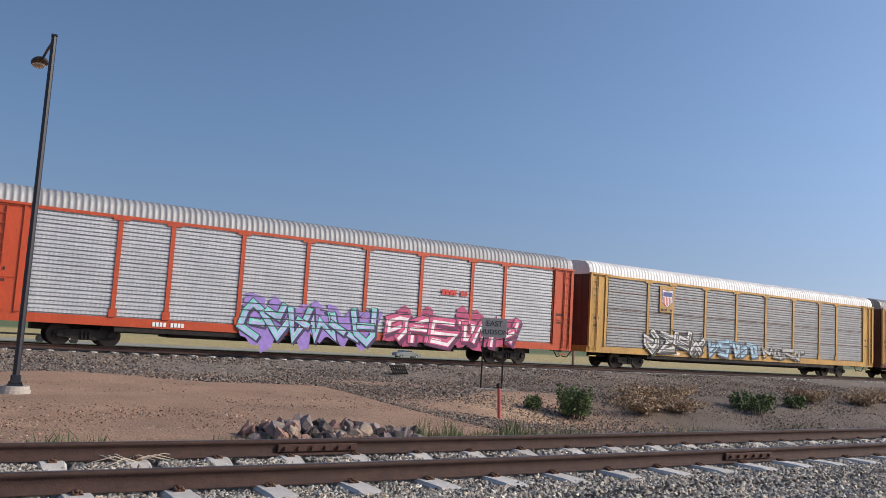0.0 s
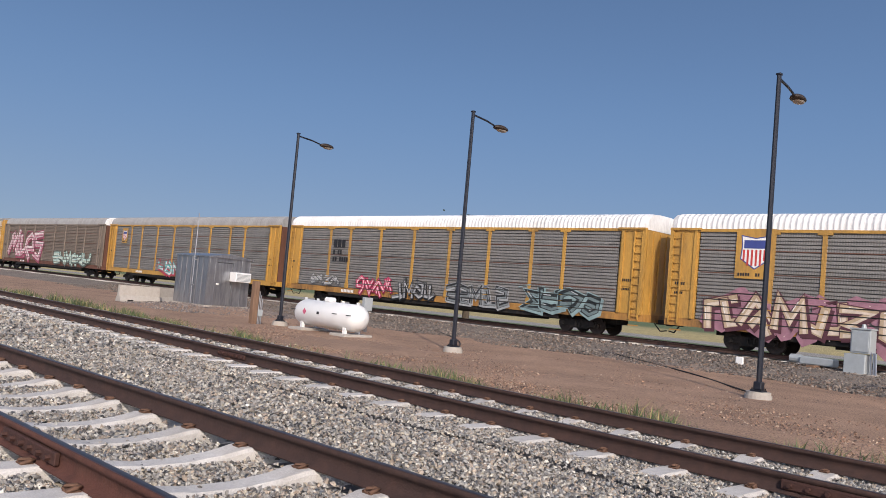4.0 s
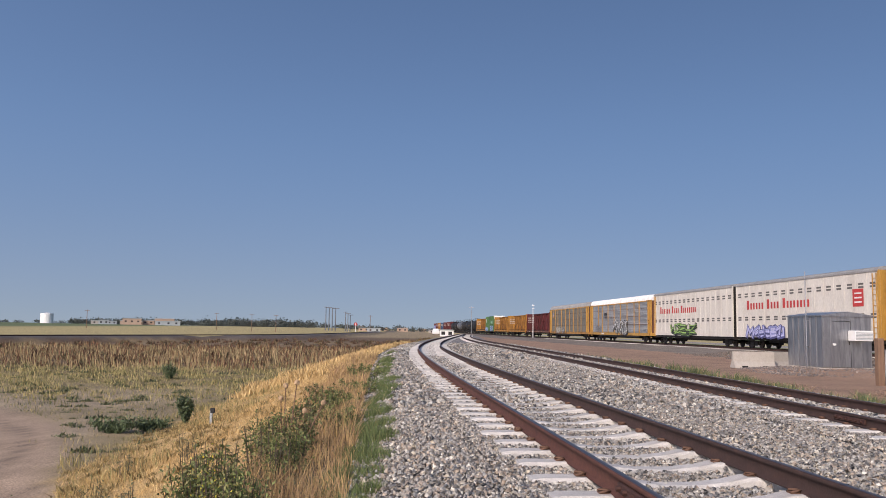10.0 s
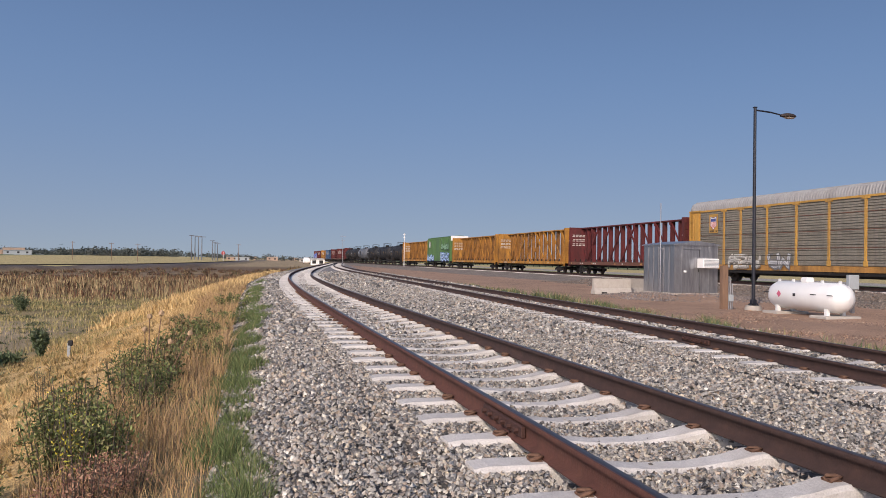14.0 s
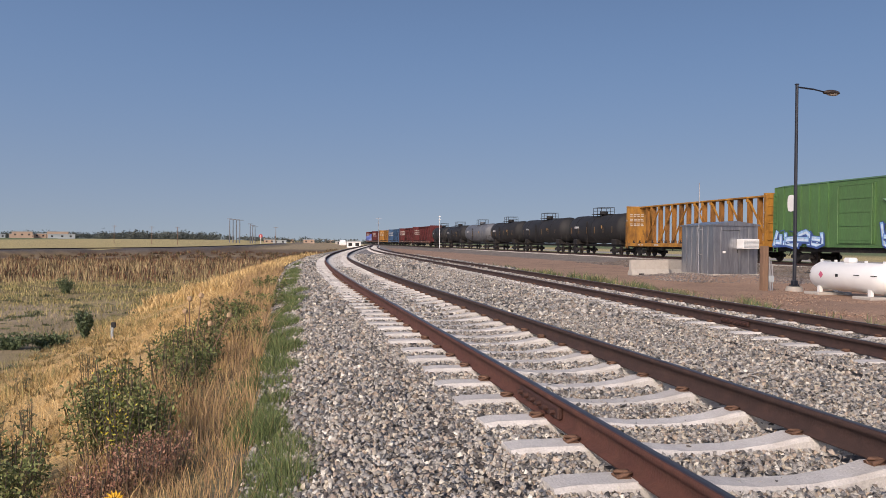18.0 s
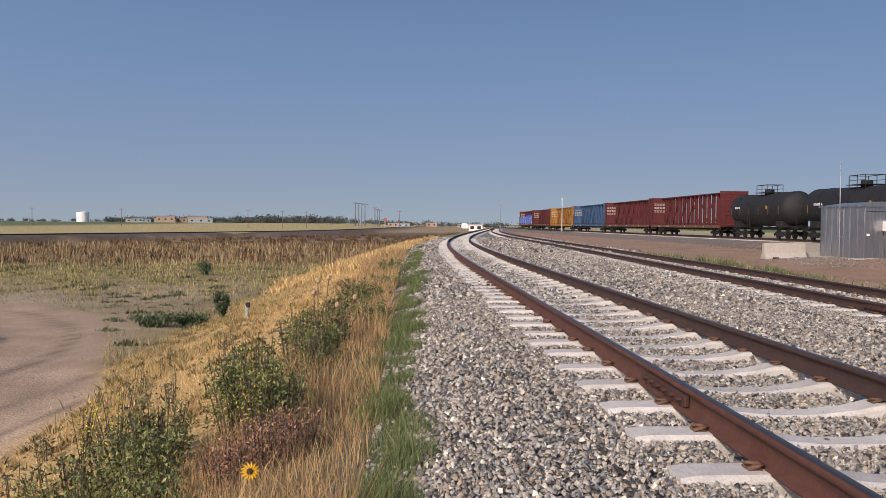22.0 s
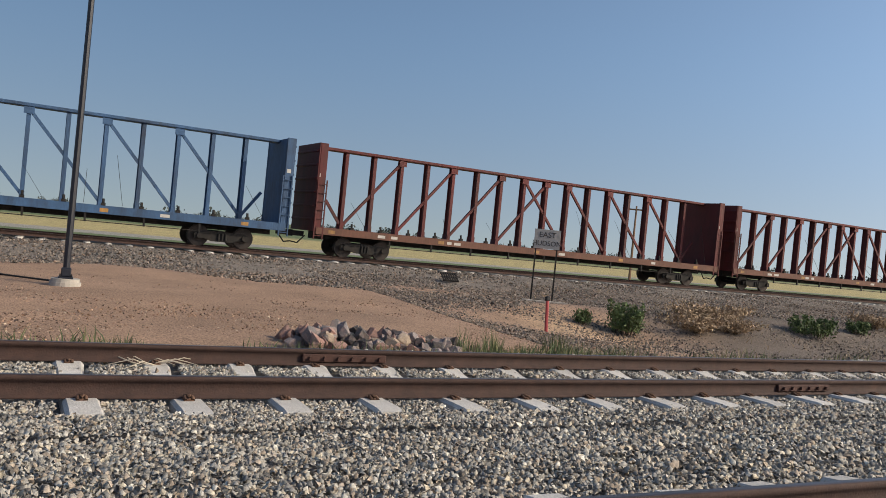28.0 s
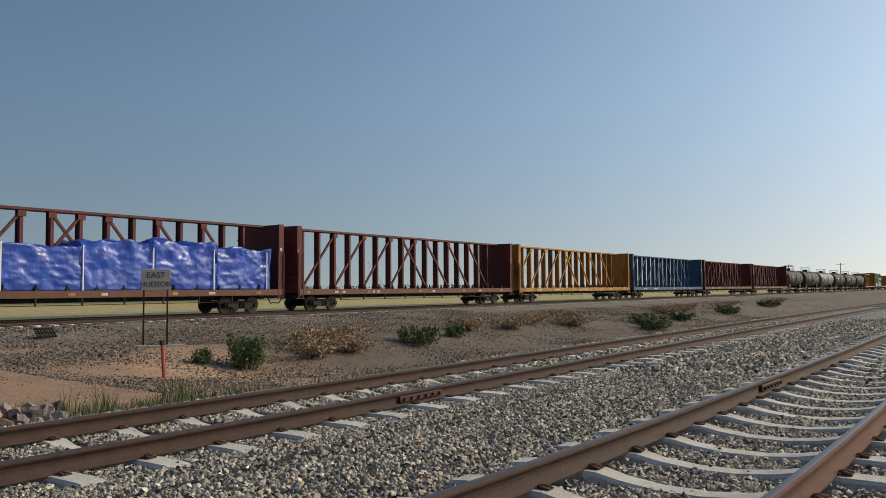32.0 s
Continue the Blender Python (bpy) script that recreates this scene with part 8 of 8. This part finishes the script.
def road_car(x, y, speed, col, label, kind="sedan"):
    """A vehicle on the far road; its front points to +y before it is turned."""
    t = thing("road_car", label, "car", "traffic on the far road", at=pose(x, y, road_z(x)))
    M = mat("car_paint_%s" % label.split()[0], col, 0.25, 0, 0.04, 3)
    pr = {"sedan": [(-2.3, 0.42), (-2.32, 0.8), (-2.1, 0.98), (-1.5, 1.02), (-0.85, 1.42), (0.25, 1.45), (1.05, 1.02), (2.1, 0.82), (2.3, 0.6), (2.3, 0.42)],
          "suv": [(-2.35, 0.48), (-2.38, 1.0), (-2.1, 1.62), (-1.8, 1.72), (0.4, 1.72), (1.15, 1.15), (2.2, 1.0), (2.38, 0.75), (2.35, 0.48)]}[kind]
    bm = bmesh.new()
    A, B = [[bm.verts.new((s * (0.9 if zz < 1.2 else 0.72), yy, zz)) for yy, zz in pr] for s in (-1, 1)]
    n = len(pr)
    for i in range(n):
        bm.faces.new((A[i], A[(i + 1) % n], B[(i + 1) % n], B[i]))
    bm.faces.new(A)
    bm.faces.new(B[::-1])
    bmesh.ops.recalc_face_normals(bm, faces=bm.faces)
    part("body", bm, M, t)
    zw, hw = (1.2, 0.26) if kind == "sedan" else (1.36, 0.36)
    for s in (-1, 1):
        part("side_window", bx(bmesh.new(), s * 0.80, -0.35, zw, 0.1, 1.9, hw, 0.02), M_BLACK, t)
        part("mirror", bx(bmesh.new(), s * 0.98, 0.7, 1.02, 0.14, 0.1, 0.12, 0.02), M, t)
        for q in (-1.4, 1.42):
            w = part("wheel", cyl(bmesh.new(), (s * 0.72, q, 0.33), (s * 0.93, q, 0.33), 0.33, seg=16), M_BLACK, t)
            part("rim", cyl(bmesh.new(), (s * 0.93, q, 0.33), (s * 0.945, q, 0.33), 0.19, seg=12), M_GALV, w)
    TRAFFIC.append((t, x, y, speed))


def road_truck(x, y, speed):
    """A tractor with a bare flat trailer."""
    t = thing("road_truck", "white truck tractor pulling a low empty trailer", "truck", "traffic on the far road", at=pose(x, y, road_z(x)))
    bm = bmesh.new()
    pr = [(-1.2, 0.8), (-1.2, 2.7), (0.4, 2.75), (0.75, 1.9), (2.1, 1.65), (2.3, 1.3), (2.3, 0.6), (-1.2, 0.6)]
    A, B = [[bm.verts.new((s * 1.15, yy, zz)) for yy, zz in pr] for s in (-1, 1)]
    for i in range(8):
        bm.faces.new((A[i], A[(i + 1) % 8], B[(i + 1) % 8], B[i]))
    bm.faces.new(A)
    bm.faces.new(B[::-1])
    bmesh.ops.recalc_face_normals(bm, faces=bm.faces)
    part("cab", bm, M_WHITE, t, "white cab with a short bonnet")
    for s in (-1, 1):
        part("side_window", bx(bmesh.new(), s * 1.14, 0.1, 2.2, 0.05, 0.8, 0.5), M_BLACK, t)
    part("trailer_deck", bx(bmesh.new(), 0, -7.5, 1.05, 2.4, 11.5, 0.22), M_DARK, t)
    for q in (1.4, -1.6, -2.8, -11.0, -12.2):
        for s in (-1, 1):
            part("wheel", cyl(bmesh.new(), (s * 0.8, q, 0.5), (s * 1.15, q, 0.5), 0.5, seg=16), M_BLACK, t)
    TRAFFIC.append((t, x, y, speed))


WCAR = (0.75, 0.75, 0.74)
road_car(125, 66.0, -36.0, WCAR, "white sedan driving on the far road")
road_car(125, 118.5, -41.0, WCAR, "white hatchback driving on the far road", "suv")
road_car(125, 26.0, -40.0, (0.10, 0.13, 0.20), "blue sedan driving on the far road")
road_car(125, -62.0, -34.0, (0.22, 0.24, 0.24), "grey sedan driving on the far road")
road_truck(125, -9.0, -34.0)
road_car(134, 7.6 - 12.9 * 26, 12.9, WCAR, "white estate car driving on the far road", "suv")
trailer = thing("cargo_trailer", "small red and white box trailer on the far road", "trailer", "traffic on the far road", at=pose(134, -330, road_z(134)))
part("box", bx(bmesh.new(), 0, 0, 1.15, 1.8, 2.6, 1.1, 0.03), M_WHITE, trailer)
part("stripe", bx(bmesh.new(), -0.91, 0, 1.5, 0.02, 2.5, 0.35), I_RED, trailer, "red upper band")
for s in (-0.95, 0.95):
    part("wheel", cyl(bmesh.new(), (s - 0.1, 0, 0.33), (s + 0.1, 0, 0.33), 0.33, seg=14), M_BLACK, trailer)
part("drawbar", bx(bmesh.new(), 0, 1.9, 0.5, 0.1, 1.4, 0.1), M_DARK, trailer)
TRAFFIC.append((trailer, 134, 7.6 - 4.9 - 12.9 * 26, 12.9))


def dry_twigs(x, y, z):
    t = thing("dry_twigs", "bleached dry twigs lying between the rails", "twigs", at=pose(x, y, z))
    r = random.Random(8)
    for i in range(11):
        a = r.uniform(-0.5, 0.5) + math.pi / 2 + (math.pi if i % 2 else 0)
        n = r.uniform(0.25, 0.6)
        p, bm = Vector((r.uniform(-0.08, 0.08), r.uniform(-0.1, 0.1), 0.0)), bmesh.new()
        for k in range(4):
            q = p + Vector((math.cos(a) * n / 4, math.sin(a) * n / 4, 0.035 if k < 2 else -0.025))
            cyl(bm, p, q, 0.007 - 0.001 * k, 0.006 - 0.001 * k, seg=5)
            p, a = q, a + r.uniform(-0.45, 0.45)
        part("twig", bm, mat("bleached_twig", (0.50, 0.43, 0.34), 0.9, 0, 0.2, 20), t)


dry_twigs(8.2, -1.1, -0.185)


# ---- the far distance ----
M_FARSTEEL = mat("mast_steel", (0.13, 0.14, 0.16), 0.6, 0.2, 0.1, 0.5)


def at_az(az, d):
    """A place by its bearing from the siding, degrees to the left of +y."""
    return -math.sin(radians(az)) * d, math.cos(radians(az)) * d


def mast(az, d, h, arms, label, r0=0.16, name="utility_pole", m=None):
    x, y = at_az(az, d)
    z = float(land(x, y))
    t = thing(name, label, "utility pole", "poles in the distance", at=pose(x, y, z, 0, 0, az))
    part("shaft", cyl(bmesh.new(), (0, 0, -0.5), (0, 0, h), r0, r0 * 0.6, seg=7), m or M_WOOD, t)
    for dz, w in arms:
        part("crossarm", bx(bmesh.new(), 0, 0, h - dz, w, r0, r0), m or M_WOOD, t)


for i in range(4):
    mast(5.35 - i * 0.22, 620, 17.5 - i * 0.2, ((0.2, 3.6 + i * 0.6),), "tall steel power mast far across the fields", 0.45, "power_mast", M_FARSTEEL)
for i in range(3):
    mast(4.0 - i * 0.16, 620, 14.5 - i * 1.0, ((0.2, 3.4 + i * 0.5),), "tall steel power mast far across the fields", 0.4, "power_mast", M_FARSTEEL)
for az in (25.8, 20.6, 12.6, 10.3, 8.7, 2.3):
    mast(az, 420, 8.5, ((0.4, 2.2),), "distant wooden utility pole")
mast(-4.7, 240, 8.2, ((0.3, 1.6), (1.6, 1.2)), "grey signal mast with short arms by the line", 0.1, "signal_mast", M_GALV)
mast(-8.95, 170, 6.9, ((0.3, 0.5), (0.9, 0.5)), "pale antenna mast with small boxes beside the line", 0.09, "signal_mast", M_WHITE)
mast(-6.9, 330, 6.0, ((0.3, 2.0),), "distant wooden utility pole")
mast(-127.8, 95, 8.5, ((0.4, 2.0),), "wooden utility pole beyond the main line")
for az in (-154.5, -159.0, -164.0, -167.0):
    mast(az, 300, 9.5, ((0.4, 2.6),), "wooden utility pole beyond the main line")
cr = thing("crossing_signal", "round red crossing signal far down the line", "signal", at=pose(*at_az(3.3, 420), -0.5))
part("post", cyl(bmesh.new(), (0, 0, -0.3), (0, 0, 4.0), 0.15, seg=7), M_WHITE, cr)
part("target", cyl(bmesh.new(), (0, -0.1, 3.6), (0, 0.1, 3.6), 0.9, seg=14), M_RED, cr)

tx, ty = at_az(22.9, 900)
tw = thing("water_tower", "white cylindrical water tank on the far plain", "water tank", at=pose(tx, ty, float(land(tx, ty))))
bm = cyl(bmesh.new(), (0, 0, 0), (0, 0, 9.6), 6.0, seg=24)
part("shell", bm, M_WHITE, tw, "white steel shell")
part("roof", cyl(bmesh.new(), (0, 0, 9.6), (0, 0, 10.6), 6.0, 0.6, seg=24), M_WHITE, tw)
M_TANB = mat("tan_stucco", (0.42, 0.30, 0.22), 0.9, 0, 0.1, 0.2)


def far_building(az, d, w, h, label, m=M_TANB):
    x, y = at_az(az, d)
    t = thing("far_building", label, "building", "buildings in the distance", at=pose(x, y, float(land(x, y)), 0, 0, az))
    part("wall", bx(bmesh.new(), 0, 0, h / 2, w, w * 0.6, h), m, t)
    part("roof", bx(bmesh.new(), 0, 0, h + 0.2, w + 0.8, w * 0.6 + 0.8, 0.4), M_GREYBOX, t)
    for i in range(max(2, int(w / 5))):
        part("window", bx(bmesh.new(), -w / 2 + (i + 0.5) * w / max(2, int(w / 5)), -w * 0.3 - 0.05, h * 0.55, 1.6, 0.1, 1.4), M_BLACK, t)
    return t


for az, d, w, h in ((17.9, 800, 16, 5.5), (15.9, 800, 17, 5.8), (16.9, 810, 10, 4.0)):
    far_building(az, d, w, h, "low tan commercial building on the far plain")
bd = random.Random(3)
for i in range(26):
    az = bd.uniform(-4.5, 3.0) if i % 2 else bd.uniform(6, 20)
    far_building(az, bd.uniform(700, 1100), bd.uniform(7, 14), bd.uniform(2.6, 4), "small house at the edge of the far town", bd.choice((M_TANB, M_CONC, M_GREYBOX, M_TANB)))
far_building(-3.0, 360, 6, 2.6, "small white equipment hut by the far crossing", M_WHITE)


def far_trees(name, bands, label):
    """A belt of far trees: clumps of leaf cards with an uneven top."""
    vs, ts = [], []
    for az0, az1, d, h, n in bands:
        for i in range(n):
            az = rng.uniform(az0, az1)
            dd = d * rng.uniform(0.9, 1.1)
            x, y = at_az(az, dd)
            s = h * rng.uniform(0.45, 1.0)
            m = 70
            P = rng.normal(0, 1, (m, 3)) * np.array([s * 0.42, s * 0.42, s * 0.26]) + np.array([x, y, float(land(x, y)) + s * 0.52])
            P[:, 2] = np.maximum(P[:, 2], -1.5)
            L = s * rng.uniform(0.07, 0.16, m)
            a = rng.normal(0, 1, (m, 3))
            a /= np.linalg.norm(a, axis=1)[:, None]
            b = np.cross(a, rng.normal(0, 1, (m, 3)))
            b /= np.linalg.norm(b, axis=1)[:, None]
            vs.append(np.stack([P - a * L[:, None], P + b * L[:, None], P + a * L[:, None], P - b * L[:, None]], 1).reshape(-1, 3))
            # paler and bluer than near leaves: distance haze put into the colour
            ts.append(np.repeat(np.array([(0.075, 0.09, 0.08)]) * rng.uniform(0.7, 1.3), m * 4, 0))
    v = np.concatenate(vs)
    ob = np_mesh(name, v, np.arange(len(v)).reshape(-1, 4), M_LEAF, np.concatenate(ts))
    return tagged(ob, label, "trees", kind="stuff")


far_trees("far_trees_north", ((6.0, 13.5, 900, 6.8, 200), (12, 21.5, 1000, 6.6, 240), (20, 30, 1000, 4, 60), (-5, 6, 950, 5.5, 110), (-8, -3, 600, 5, 14), (8.0, 12.0, 880, 9, 26)), "dark belt of trees along the far horizon")
far_trees("far_trees_east", ((-160, -85, 1100, 8, 130), (-112, -96, 700, 9, 14), (-84, -20, 1300, 9, 60)), "thin line of trees along the eastern horizon")


def left_fence():
    t = thing("marker_post", "short grey marker post with a dark cap in the hollow", "post", at=pose(-4.95, 22.0, float(land(-4.95, 22.0))))
    part("stake", bx(bmesh.new(), 0, 0, 0.15, 0.07, 0.06, 0.44, 0.01), M_GREYBOX, t)
    part("cap", bx(bmesh.new(), 0.03, 0, 0.36, 0.12, 0.08, 0.14, 0.02), M_BLACK, t)
    c = thing("distant_vehicle", "white vehicle stopped at the far crossing", "vehicle", at=pose(*at_az(-2.25, 235), -0.4))
    part("body", bx(bmesh.new(), 0, 0, 0.75, 2.0, 3.0, 1.1, 0.2), M_WHITE, c)
    part("cab", bx(bmesh.new(), 0, 0.2, 1.45, 1.7, 1.8, 0.6, 0.2), M_WHITE, c)
    for s in (-0.8, 0.8):
        part("wheel", cyl(bmesh.new(), (s - 0.1, -1.0, 0.3), (s + 0.1, -1.0, 0.3), 0.3, seg=10), M_BLACK, c)


left_fence()

motions()
